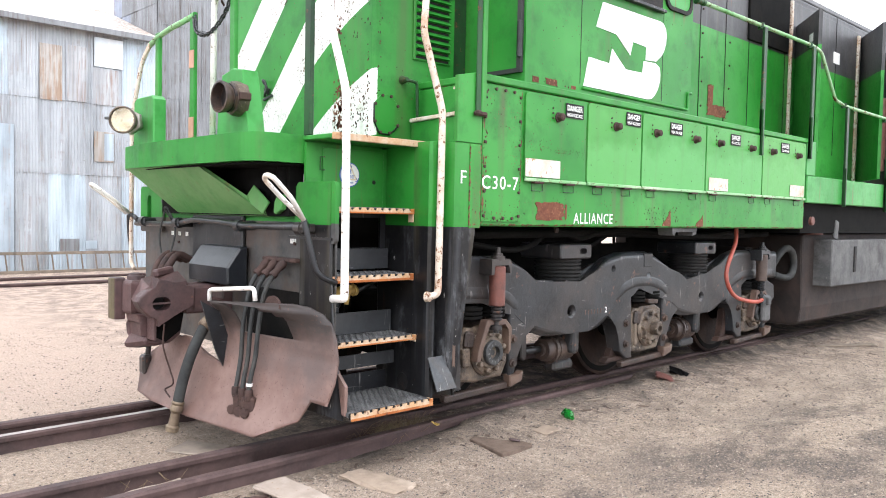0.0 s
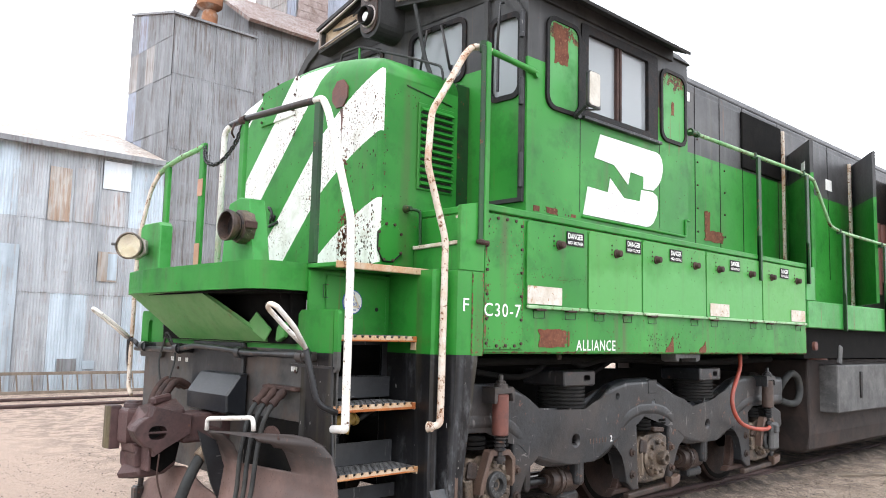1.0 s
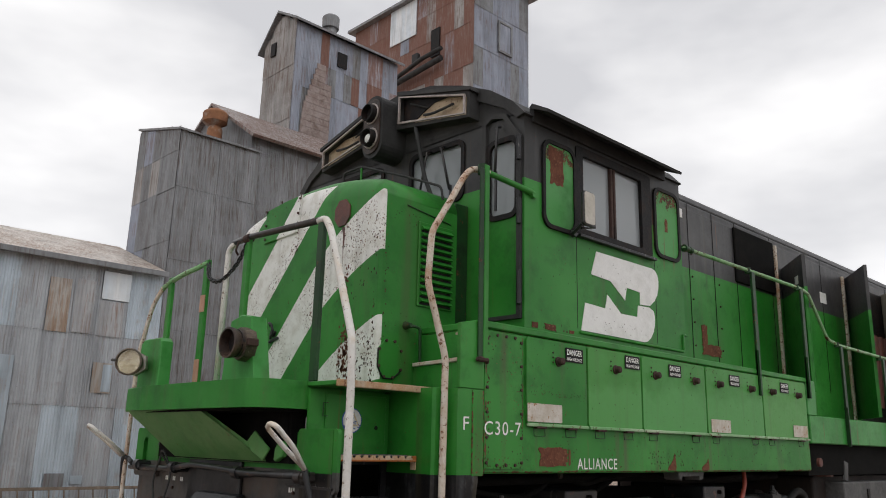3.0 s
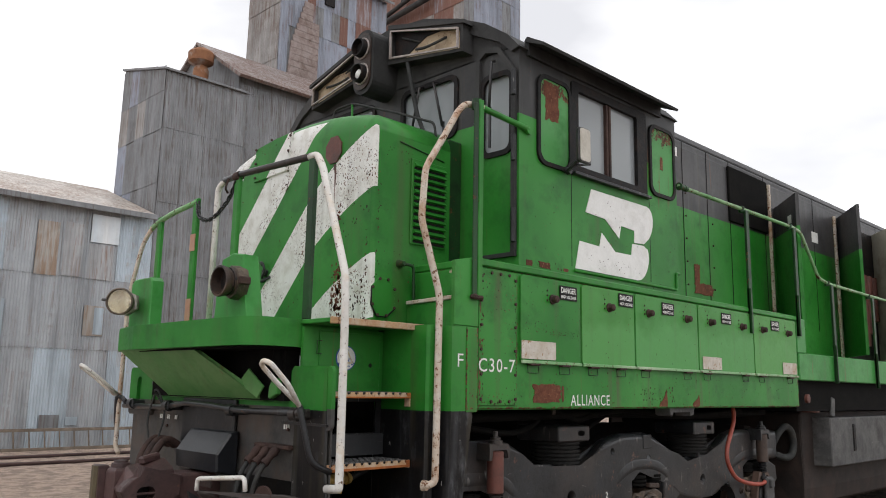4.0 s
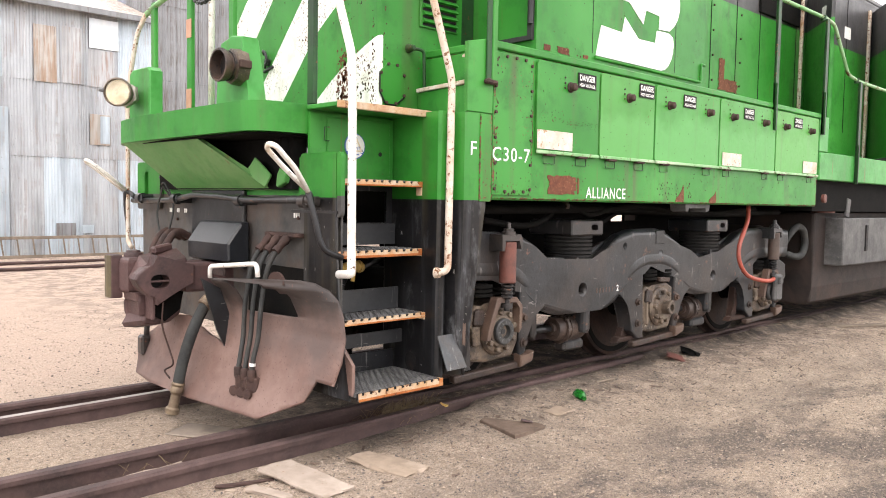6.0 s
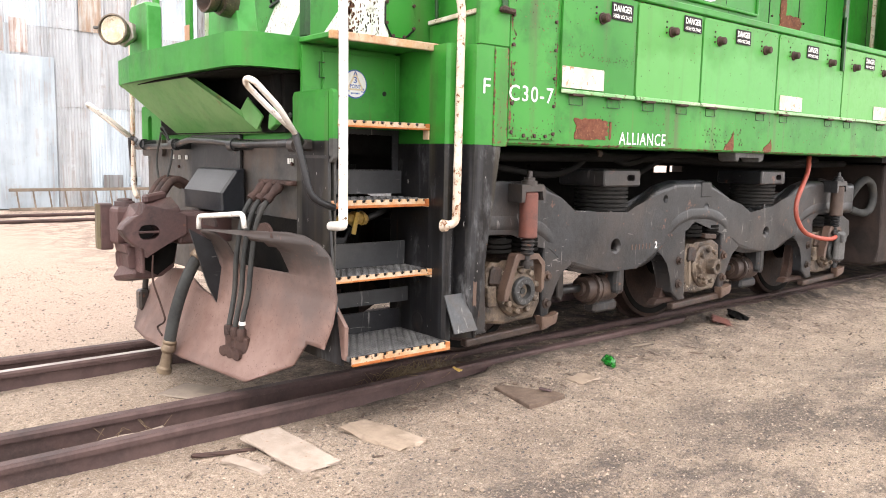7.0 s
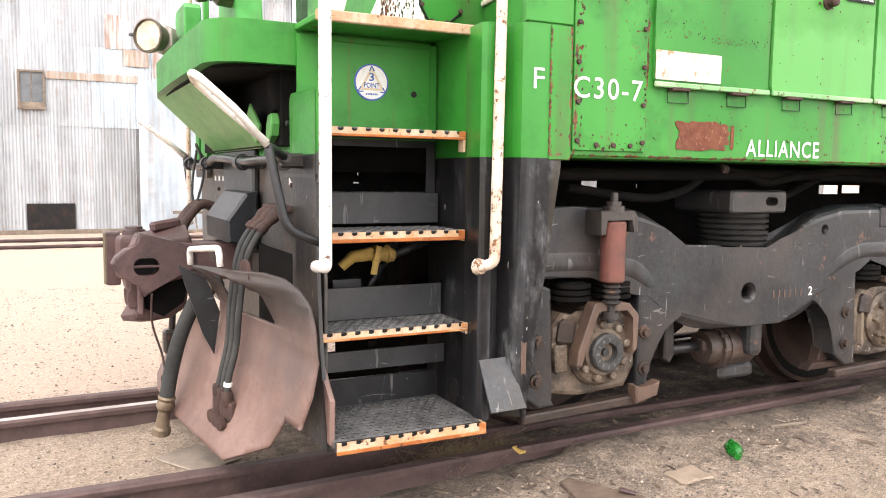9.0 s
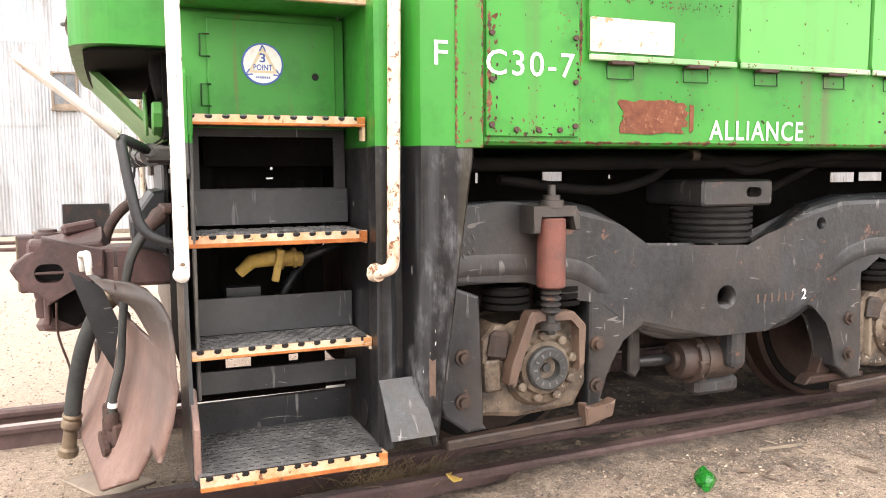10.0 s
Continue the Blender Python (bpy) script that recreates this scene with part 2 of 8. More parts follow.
# Nearly black: grime plus the underframe's shade, put into one colour.
M_DARK = worn("near_black_grime_and_shade", (0.004, 0.004, 0.004), (0.008, 0.0075, 0.007), (0.01, 0.0085, 0.0075), 5.0, 0.85)
M_PLOW = plow_material()
M_RUST = worn("dark_rust", (0.045, 0.027, 0.024), (0.07, 0.042, 0.035), (0.026, 0.019, 0.018), 9.0, 0.7, 0.0, 0.5)
M_JOURNAL = worn("oily_rust", (0.135, 0.098, 0.069), (0.028, 0.021, 0.017), (0.2, 0.158, 0.118), 9.0, 0.5, 0.0, 0.8, ((0.38, 0.33, 0.26), 0.63))
M_CAP = worn("grey_bearing_cap", (0.025, 0.026, 0.027), (0.055, 0.055, 0.054), (0.014, 0.014, 0.014), 16.0, 0.5, 0.2, 0.3)
M_REDRUST = worn("red_oxide", (0.15, 0.052, 0.038), (0.1, 0.039, 0.031), (0.065, 0.036, 0.031), 10.0, 0.55)
M_RAIL = worn("rail_rust", (0.07, 0.046, 0.044), (0.105, 0.07, 0.065), (0.047, 0.035, 0.034), 5.0, 0.6, 0.2, 0.3)
M_RAILTOP = worn("worn_rail_head", (0.42, 0.37, 0.35), (0.3, 0.25, 0.235), (0.2, 0.15, 0.135), 4.0, 0.36, 0.75, 0.15)
M_WHITE = worn("chipped_white_paint", (0.72, 0.71, 0.68), (0.6, 0.58, 0.54), (0.64, 0.54, 0.42), 10.0, 0.5, 0.0, 0.25, ((0.12, 0.065, 0.035), 0.6))
M_TAN = worn("rust_stained_white_paint", (0.6, 0.56, 0.5), (0.5, 0.4, 0.31), (0.36, 0.18, 0.09), 9.0, 0.6, 0.0, 0.3, ((0.17, 0.075, 0.035), 0.56))
M_LIPRUST = worn("orange_rusted_lip", (0.36, 0.125, 0.035), (0.25, 0.075, 0.022), (0.48, 0.26, 0.12), 9.0, 0.7, 0.0, 0.4, ((0.1, 0.04, 0.022), 0.6))
M_EDGE = worn("step_edge_orange", (0.42, 0.25, 0.125), (0.46, 0.38, 0.29), (0.32, 0.11, 0.032), 6.0, 0.65, 0.0, 0.4, ((0.14, 0.055, 0.028), 0.6))
M_GRATE = worn("steel_step_grating", (0.085, 0.085, 0.088), (0.15, 0.148, 0.146), (0.035, 0.034, 0.034), 9.0, 0.5, 0.3, 0.3)
M_HOSE = worn("weathered_rubber", (0.027, 0.028, 0.028), (0.043, 0.045, 0.044), (0.058, 0.054, 0.048), 9.0, 0.7)
M_SPRING = worn("grimy_spring_rubber", (0.012, 0.012, 0.012), (0.022, 0.021, 0.02), (0.03, 0.025, 0.022), 9.0, 0.75)
M_BRASS = worn("hose_clamp_metal", (0.22, 0.17, 0.11), (0.14, 0.1, 0.07), (0.1, 0.07, 0.05), 20.0, 0.5, 0.4)
M_YELLOW = worn("yellow_valve_paint", (0.62, 0.42, 0.1), (0.5, 0.33, 0.09), (0.3, 0.2, 0.08), 14.0, 0.5)
M_ORANGE = worn("red_orange_hose", (0.36, 0.072, 0.045), (0.3, 0.06, 0.04), (0.2, 0.055, 0.04), 8.0, 0.5)
M_TANK = worn("fuel_tank_grime", (0.02, 0.017, 0.016), (0.036, 0.027, 0.024), (0.055, 0.036, 0.03), 4.0, 0.65, 0.0, 0.3)
M_PALE = worn("scuffed_grey_box", (0.06, 0.061, 0.062), (0.115, 0.113, 0.11), (0.035, 0.033, 0.032), 5.0, 0.6, 0.0, 0.3, ((0.26, 0.25, 0.235), 0.66))
M_SIGNWHITE = worn("sign_white", (0.75, 0.75, 0.73), (0.7, 0.7, 0.67), (0.6, 0.58, 0.52), 18.0, 0.5, 0.0, 0.1, ((0.35, 0.2, 0.12), 0.7))
M_LETTER = worn("white_lettering", (0.8, 0.8, 0.78), (0.74, 0.74, 0.7), (0.62, 0.66, 0.6), 16.0, 0.5, 0.0, 0.1, ((0.06, 0.25, 0.06), 0.74))
M_LOGO = worn("white_emblem_paint", (0.8, 0.8, 0.78), (0.75, 0.75, 0.73), (0.66, 0.66, 0.63), 9.0, 0.48, 0.0, 0.1, ((0.09, 0.11, 0.06), 0.68))
# Black of signs and rubber; also paints the shade in gaps and holes.
M_SIGN_SHADE_BLACK = worn("sign_and_shade_black", (0.008, 0.008, 0.009), (0.014, 0.013, 0.013), (0.03, 0.018, 0.014), 20.0, 0.6)
M_BLUE = worn("decal_blue", (0.03, 0.08, 0.3), (0.04, 0.1, 0.34), (0.06, 0.11, 0.3), 20.0, 0.45)
M_BUFF = worn("decal_buff", (0.62, 0.52, 0.36), (0.58, 0.48, 0.34), (0.5, 0.42, 0.3), 20.0, 0.5)
M_BLOTCH = worn("bare_rust_patch", (0.11, 0.038, 0.022), (0.16, 0.062, 0.036), (0.065, 0.024, 0.016), 12.0, 0.75, 0.0, 0.4, ((0.24, 0.12, 0.07), 0.58))
M_CHIP = worn("paint_chip_rust", (0.02, 0.018, 0.014), (0.05, 0.026, 0.016), (0.12, 0.05, 0.025), 14.0, 0.8)
# Weathered green, paled further to hold the highlight on edges and rails.
M_LIP = paint("lit_weathered_edge_paint", (0.16, 0.38, 0.15), (0.4, 0.5, 0.34), (0.08, 0.28, 0.08), chips=0.58, streaks=0.5)
M_PATCH = worn("stained_white_patch", (0.6, 0.57, 0.52), (0.46, 0.4, 0.32), (0.4, 0.27, 0.16), 9.0, 0.5, 0.0, 0.15, ((0.34, 0.2, 0.1), 0.58))
M_BOX = worn("scuffed_black_box", (0.006, 0.007, 0.009), (0.013, 0.015, 0.019), (0.035, 0.038, 0.043), 6.0, 0.36, 0.0, 0.2, ((0.2, 0.2, 0.2), 0.7))
M_CHAR = worn("sooty_charcoal_paint", (0.026, 0.026, 0.027), (0.046, 0.046, 0.046), (0.06, 0.058, 0.055), 3.0, 0.6, 0.0, 0.25, ((0.02, 0.018, 0.017), 0.68))
M_OILY = worn("oily_brown_steel", (0.02, 0.0145, 0.0125), (0.05, 0.03, 0.022), (0.1, 0.058, 0.04), 8.0, 0.5, 0.0, 0.6, ((0.012, 0.011, 0.011), 0.6))
# Greasy rust, darkened to hold the truck frame's shadow.
M_WHEEL = worn("shaded_greasy_wheel_rust", (0.017, 0.0115, 0.01), (0.034, 0.02, 0.016), (0.055, 0.031, 0.023), 6.0, 0.62, 0.0, 0.5)
M_LAMP = worn("pale_lamp_housing", (0.3, 0.25, 0.22), (0.42, 0.38, 0.37), (0.09, 0.065, 0.05), 14.0, 0.5, 0.1)
M_COUPLER = worn("dark_cast_rust", (0.058, 0.032, 0.031), (0.092, 0.049, 0.046), (0.033, 0.021, 0.021), 6.0, 0.55, 0.0, 0.5, ((0.11, 0.055, 0.036), 0.68))
M_OLIVE = worn("olive_brown_worn_steel", (0.1, 0.082, 0.04), (0.065, 0.05, 0.03), (0.14, 0.11, 0.06), 9.0, 0.5, 0.0, 0.3)
M_DUSTYPANE = worn("dusty_window_pane", (0.07, 0.078, 0.088), (0.12, 0.13, 0.14), (0.045, 0.05, 0.058), 3.0, 0.3, 0.0, 0.05)
M_CREAM = worn("rotten_board_cream", (0.55, 0.45, 0.32), (0.4, 0.3, 0.2), (0.1, 0.06, 0.045), 6.0, 0.7, 0.0, 0.3, ((0.16, 0.08, 0.05), 0.6))
M_BEIGE = worn("beige_door_lining", (0.42, 0.39, 0.32), (0.35, 0.32, 0.26), (0.26, 0.22, 0.17), 5.0, 0.7)
M_WOOD = worn("weathered_tie_wood", (0.2, 0.16, 0.125), (0.14, 0.115, 0.092), (0.27, 0.22, 0.175), 8.0, 0.85, 0.0, 0.6)
M_TIE = worn("grey_tan_tie_wood", (0.3, 0.235, 0.18), (0.22, 0.17, 0.13), (0.36, 0.29, 0.23), 8.0, 0.85, 0.0, 0.6)
M_PALEWOOD = worn("bleached_tie_wood", (0.34, 0.28, 0.235), (0.26, 0.212, 0.175), (0.38, 0.32, 0.27), 7.0, 0.85, 0.0, 0.5, ((0.24, 0.15, 0.1), 0.64))
M_PINK = worn("faded_pink_primer", (0.46, 0.27, 0.19), (0.38, 0.21, 0.15), (0.5, 0.34, 0.26), 9.0, 0.6)
M_BARK = worn("broken_dark_plate", (0.1, 0.07, 0.053), (0.15, 0.11, 0.086), (0.06, 0.045, 0.037), 10.0, 0.8, 0.0, 0.5)
M_SOAKED = worn("oil_soaked_wood", (0.058, 0.04, 0.031), (0.09, 0.064, 0.05), (0.04, 0.029, 0.024), 10.0, 0.8, 0.0, 0.6)
M_STRAW = worn("dry_weeds", (0.24, 0.18, 0.11), (0.15, 0.11, 0.07), (0.09, 0.065, 0.045), 30.0, 0.85)
M_BRONZE = worn("galvanised_vent_rust", (0.3, 0.14, 0.07), (0.22, 0.1, 0.055), (0.36, 0.3, 0.26), 6.0, 0.7)
M_CONCRETE = worn("tan_grey_slab", (0.29, 0.24, 0.195), (0.22, 0.18, 0.15), (0.33, 0.275, 0.22), 6.0, 0.85)


def galvanised(name, tone, rust, amount):
    """Old corrugated sheet metal with rust runs; each sheet has its own tone."""
    n = Nodes(name)
    n.co = n.t.nodes.new("ShaderNodeNewGeometry").outputs["Position"]
    r = n.rand()
    base = n.mix(r, tuple(c * 0.85 for c in tone), tuple(min(1, c * 1.12) for c in tone))
    base = n.mix(n.step(n.noise(1.6, 4), 0.4, 0.7), base, tuple(c * 0.8 for c in tone))
    broad = n.step(n.noise(2.4, 4, 0.6, (1, 1, 0.13)), 0.38, 0.64)
    base = n.mix(n.math("MULTIPLY", broad, 0.7), base, tuple(min(0.8, c * 1.5) for c in tone))
    grime = n.step(n.noise(3.6, 3, 0.6, (1, 1, 0.1)), 0.55, 0.7)
    base = n.mix(n.math("MULTIPLY", grime, 0.55), base, tuple(c * 0.55 for c in tone))
    runs = n.step(n.math("ADD", n.noise(15, 5, 0.65, (1, 1, 0.07)), n.math("MULTIPLY", n.noise(0.8, 4), 0.45)), 1.02 - amount, 1.18 - amount)
    col = n.mix(n.math("MULTIPLY", runs, 0.8), base, rust)
    lines = n.math("MULTIPLY", n.step(n.noise(20, 3, 0.7, (1, 1, 0.02)), 0.5, 0.6), n.step(n.noise(0.75, 5, 0.7, (1, 1, 1.5)), 0.47, 0.56))
    col = n.mix(n.math("MULTIPLY", lines, 0.25 + amount), col, rust)
    pale = n.step(n.noise(22, 4, 0.6, (1, 1, 0.12)), 0.56, 0.74)
    col = n.mix(n.math("MULTIPLY", pale, 0.14), col, (0.56, 0.56, 0.55))
    spots = n.step(n.noise(24, 7, 0.72), 0.65, 0.7)
    col = n.mix(spots, col, tuple(c * 0.6 for c in rust))
    n.bump(n.noise(5, 5), 0.2, 0.02)
    return n.done(col, n.math("ADD", 0.42, n.math("MULTIPLY", runs, 0.35)), n.math("SUBTRACT", 0.25, n.math("MULTIPLY", runs, 0.25)))


M_GALV = galvanised("galvanised_sheet", (0.295, 0.312, 0.332), (0.2, 0.15, 0.125), 0.18)
M_GALV_RUSTY = galvanised("rusting_sheet", (0.26, 0.235, 0.225), (0.16, 0.082, 0.06), 0.38)
M_GALV_DARK = galvanised("dark_weathered_sheet", (0.175, 0.18, 0.188), (0.1, 0.075, 0.065), 0.26)
M_GALV_BLUE = galvanised("bluish_new_sheet", (0.35, 0.405, 0.455), (0.3, 0.22, 0.16), 0.13)
M_TOWER_BLUE = galvanised("bluish_grey_sheet", (0.225, 0.245, 0.295), (0.15, 0.085, 0.068), 0.2)
M_TOWER_RED = galvanised("red_rusted_sheet", (0.22, 0.165, 0.15), (0.175, 0.072, 0.048), 0.5)
M_TOWER_TAN = galvanised("tan_streaked_sheet", (0.27, 0.258, 0.25), (0.16, 0.115, 0.095), 0.3)
M_TOWER_MIX = galvanised("blue_and_rust_sheet", (0.27, 0.27, 0.3), (0.19, 0.085, 0.06), 0.43)
M_CLAP = worn("peeling_boards", (0.24, 0.185, 0.17), (0.33, 0.28, 0.265), (0.16, 0.115, 0.1), 5.0, 0.85, 0.0, 0.5)
M_GALV_TAN = galvanised("tan_stained_sheet", (0.33, 0.305, 0.28), (0.27, 0.175, 0.115), 0.34)
M_GALV_STREAK = galvanised("rust_streaked_sheet", (0.36, 0.345, 0.34), (0.25, 0.135, 0.09), 0.36)
M_GALV_FAINT = galvanised("faintly_streaked_sheet", (0.31, 0.315, 0.325), (0.24, 0.15, 0.11), 0.24)
# Dusty green, made paler for light thrown up from the ground.
M_LIT_DUSTED = paint("ground_lit_dusty_green_paint", (0.05, 0.22, 0.045), (0.14, 0.28, 0.1), (0.03, 0.18, 0.03), chips=0.7, streaks=0.2)
# Darkened copy of the green; holds the shade of posts and recesses.
M_POST = paint("dark_and_shaded_green_paint", (0.007, 0.03, 0.009), (0.016, 0.075, 0.02), (0.008, 0.01, 0.008), chips=0.62)
M_ROOF = galvanised("sun_bleached_roof_sheet", (0.5, 0.46, 0.42), (0.3, 0.2, 0.15), 0.34)
M_GALV_WHITE = galvanised("white_sheet", (0.6, 0.66, 0.71), (0.5, 0.5, 0.5), 0.05)


def ground_material():
    n = Nodes("sandy_gravel")
    col = n.mix(n.step(n.noise(0.55, 5), 0.38, 0.66), (0.435, 0.33, 0.247), (0.535, 0.42, 0.325))
    col = n.mix(n.math("MULTIPLY", n.step(n.math("ADD", n.axis(1), n.noise(0.5, 4)), 0.8, 2.4), 0.7), col, (0.66, 0.49, 0.4))
    col = n.mix(n.math("MULTIPLY", n.step(n.noise(2.3, 5, 0.7), 0.5, 0.68), n.math("ADD", 0.15, n.math("MULTIPLY", n.math("LESS_THAN", n.axis(1), 1.2), 0.35))), col, (0.28, 0.215, 0.17))
    col = n.mix(n.math("MULTIPLY", n.step(n.noise(34, 7, 0.9), 0.53, 0.585), n.math("ADD", 0.22, n.math("MULTIPLY", n.math("LESS_THAN", n.axis(1), 1.2), 0.6))), col, (0.12, 0.095, 0.08))
    col = n.mix(n.math("MULTIPLY", n.step(n.noise(95, 4, 0.8), 0.55, 0.6), 0.9), col, (0.66, 0.56, 0.47))
    col = n.mix(n.math("MULTIPLY", n.step(n.noise(26, 7, 0.85, None, 0.6), 0.52, 0.56), 0.65), col, (0.74, 0.585, 0.47))
    cinders = n.math("MULTIPLY", n.step(n.noise(2.6, 7, 0.75), 0.46, 0.56), n.math("LESS_THAN", n.axis(1), 3.0))
    near = n.step(n.math("ABSOLUTE", n.math("ADD", n.axis(1), n.math("ADD", 1.2, n.math("MULTIPLY", n.noise(0.7, 3), 0.5)))), 1.3, 0.25)
    grit = n.step(n.noise(60, 5, 0.8), 0.34, 0.62)
    col = n.mix(n.math("MULTIPLY", n.math("MULTIPLY", cinders, grit), n.math("MULTIPLY", near, n.math("ADD", 0.1, n.math("MULTIPLY", n.step(n.axis(0), -1.7, -0.7), 0.45)))), col, (0.06, 0.053, 0.052))
    open_side = n.step(n.math("ADD", n.axis(1), n.math("MULTIPLY", n.math("SUBTRACT", n.noise(0.8, 4), 0.5), 1.6)), -1.95, -2.6)
    gravel = n.math("MULTIPLY", n.step(n.noise(1.6, 8, 0.74, (0.55, 1.0, 1.0)), 0.425, 0.555), n.step(n.noise(52, 4, 0.8), 0.33, 0.5))
    col = n.mix(n.math("MULTIPLY", n.math("MULTIPLY", open_side, gravel), 0.85), col, (0.09, 0.077, 0.074))
    col = n.mix(n.math("MULTIPLY", n.step(n.noise(85, 5, 0.85), 0.47, 0.6), 0.5), col, (0.17, 0.137, 0.115))
    # Patchy darker band along the track, from x -1.35 to the rear.
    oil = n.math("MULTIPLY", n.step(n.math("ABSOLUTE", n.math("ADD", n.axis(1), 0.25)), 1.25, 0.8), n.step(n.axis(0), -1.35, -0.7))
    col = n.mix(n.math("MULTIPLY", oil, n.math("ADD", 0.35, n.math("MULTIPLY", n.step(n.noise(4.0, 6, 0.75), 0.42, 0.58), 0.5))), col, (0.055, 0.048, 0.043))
    strip = n.step(n.math("ADD", n.axis(1), n.math("MULTIPLY", n.math("SUBTRACT", n.noise(1.6, 7, 0.75), 0.5), 1.6)), -1.95, -1.5)
    strip = n.math("MULTIPLY", n.math("MULTIPLY", strip, n.step(n.axis(0), -0.8, 0.4)), n.step(n.noise(3.4, 8, 0.8), 0.485, 0.525))
    col = n.mix(n.math("MULTIPLY", strip, n.math("MULTIPLY", n.step(n.noise(55, 4, 0.8), 0.32, 0.52), 0.54)), col, (0.075, 0.065, 0.06))
    n.bump(n.math("ADD", n.noise(45, 6, 0.8), n.math("MULTIPLY", n.noise(130, 3), 0.6)), 1.0, 0.03)
    return n.done(col, 0.92, 0.0, 0.2)


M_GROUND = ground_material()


def pebble_material():
    n = Nodes("pebbles")
    r = n.island()
    col = n.mix(r, (0.34, 0.262, 0.2), (0.19, 0.148, 0.116))
    col = n.mix(n.math("GREATER_THAN", n.math("FRACT", n.math("MULTIPLY", r, 37.0)), 0.7), col, (0.085, 0.071, 0.064))
    col = n.mix(n.math("GREATER_THAN", n.math("FRACT", n.math("MULTIPLY", r, 91.0)), 0.94), col, (0.46, 0.38, 0.3))
    return n.done(col, 0.9)


M_PEBBLE = pebble_material()


def glass(name, tint, rough=0.03, clear=0.0):
    n = Nodes(name)
    n.bsdf.inputs["Transmission Weight"].default_value = clear
    n.bsdf.inputs["IOR"].default_value = 1.45
    return n.done(tint, n.math("ADD", rough, n.math("MULTIPLY", n.noise(6, 3), 0.06)))


# The pale grey tint stands in for bright sky in the cab panes.
M_GLASS = glass("sky_pale_cab_glass", (0.4, 0.43, 0.45), 0.05, 0.4)
M_LENS = glass("lamp_lens", (0.95, 0.93, 0.85), 0.05, 1.0)
M_BOTTLE = glass("green_bottle_plastic", (0.015, 0.24, 0.03), 0.16, 0.5)
M_CHROME = worn("lamp_reflector", (0.5, 0.46, 0.38), (0.36, 0.31, 0.24), (0.62, 0.58, 0.5), 16.0, 0.25, 0.9, 0.3)
M_MIRROR = worn("mirror_face", (0.5, 0.47, 0.41), (0.45, 0.42, 0.36), (0.36, 0.32, 0.26), 10.0, 0.35, 0.2, 0.1)

# ---- building blocks ----
BASE = {}


def thing(name, at, label, category, group="", kind=""):
    ob = new(name)
    ob.empty_display_size = 0.2
    ob.location = at
    BASE[ob.name] = Vector(at)
    return tagged(ob, label, category, group, kind)


def root_of(ob):
    while ob.parent:
        ob = ob.parent
    return ob


def mesh_of(name, bm, mat, origin=(0, 0, 0)):
    bmesh.ops.recalc_face_normals(bm, faces=bm.faces)
    bmesh.ops.translate(bm, verts=bm.verts, vec=-Vector(origin))
    me = bpy.data.meshes.new(name)
    bm.to_mesh(me)
    bm.free()
    for m in (mat if isinstance(mat, (list, tuple)) else (mat,)):
        me.materials.append(m)
    return me


def part(name, bm, mat, parent, label="", kind=""):
    """Links a bmesh, written in world places, as one mesh under a thing or a part."""
    ob = new(name, mesh_of(name, bm, mat, BASE[root_of(parent).name]))
    ob.parent = parent
    return tagged(ob, label, "", "", kind)


def solid(name, bm, mat, label, category, group="", kind="", at=(0, 0, 0)):
    """A thing of one mesh."""
    ob = new(name, mesh_of(name, bm, mat, at))
    ob.location = at
    BASE[ob.name] = Vector(at)
    return tagged(ob, label, category, group, kind)


def B():
    return bmesh.new()


def box(bm, x0, x1, y0, y1, z0, z1, bev=0.0, seg=1):
    m = Matrix.Translation(((x0 + x1) / 2, (y0 + y1) / 2, (z0 + z1) / 2)) @ Matrix.Diagonal((abs(x1 - x0), abs(y1 - y0), abs(z1 - z0), 1))
    vs = bmesh.ops.create_cube(bm, size=1, matrix=m)["verts"]
    if bev:
        es = list({e for v in vs for e in v.link_edges})
        bmesh.ops.bevel(bm, geom=es, offset=bev, segments=seg, affect="EDGES", profile=0.5)
    return bm


def slab(bm, centre, size, turn=(0, 0, 0), bev=0.0):
    """A box by centre, size and turn in degrees."""
    m = pose(*centre, *turn) @ Matrix.Diagonal((*size, 1))
    vs = bmesh.ops.create_cube(bm, size=1, matrix=m)["verts"]
    if bev:
        es = list({e for v in vs for e in v.link_edges})
        bmesh.ops.bevel(bm, geom=es, offset=bev, segments=1, affect="EDGES")
    return bm


def prism(bm, pts, axis, a0, a1, bev=0.0, seg=2):
    """A flat outline pushed along an axis; pts in the two other axes, in x, y, z order."""
    def at(p, a):
        return {"x": (a, p[0], p[1]), "y": (p[0], a, p[1]), "z": (p[0], p[1], a)}[axis]
    lo = [bm.verts.new(at(p, a0)) for p in pts]
    hi = [bm.verts.new(at(p, a1)) for p in pts]
    k = len(pts)
    bm.faces.new(lo), bm.faces.new(hi)
    for i in range(k):
        bm.faces.new((lo[i], lo[(i + 1) % k], hi[(i + 1) % k], hi[i]))
    if bev:
        es = [e for e in {e for v in lo + hi for e in v.link_edges} if (e.verts[0] in lo) == (e.verts[1] in lo)]
        bmesh.ops.bevel(bm, geom=es, offset=bev, segments=seg, affect="EDGES", profile=0.5)
    return bm


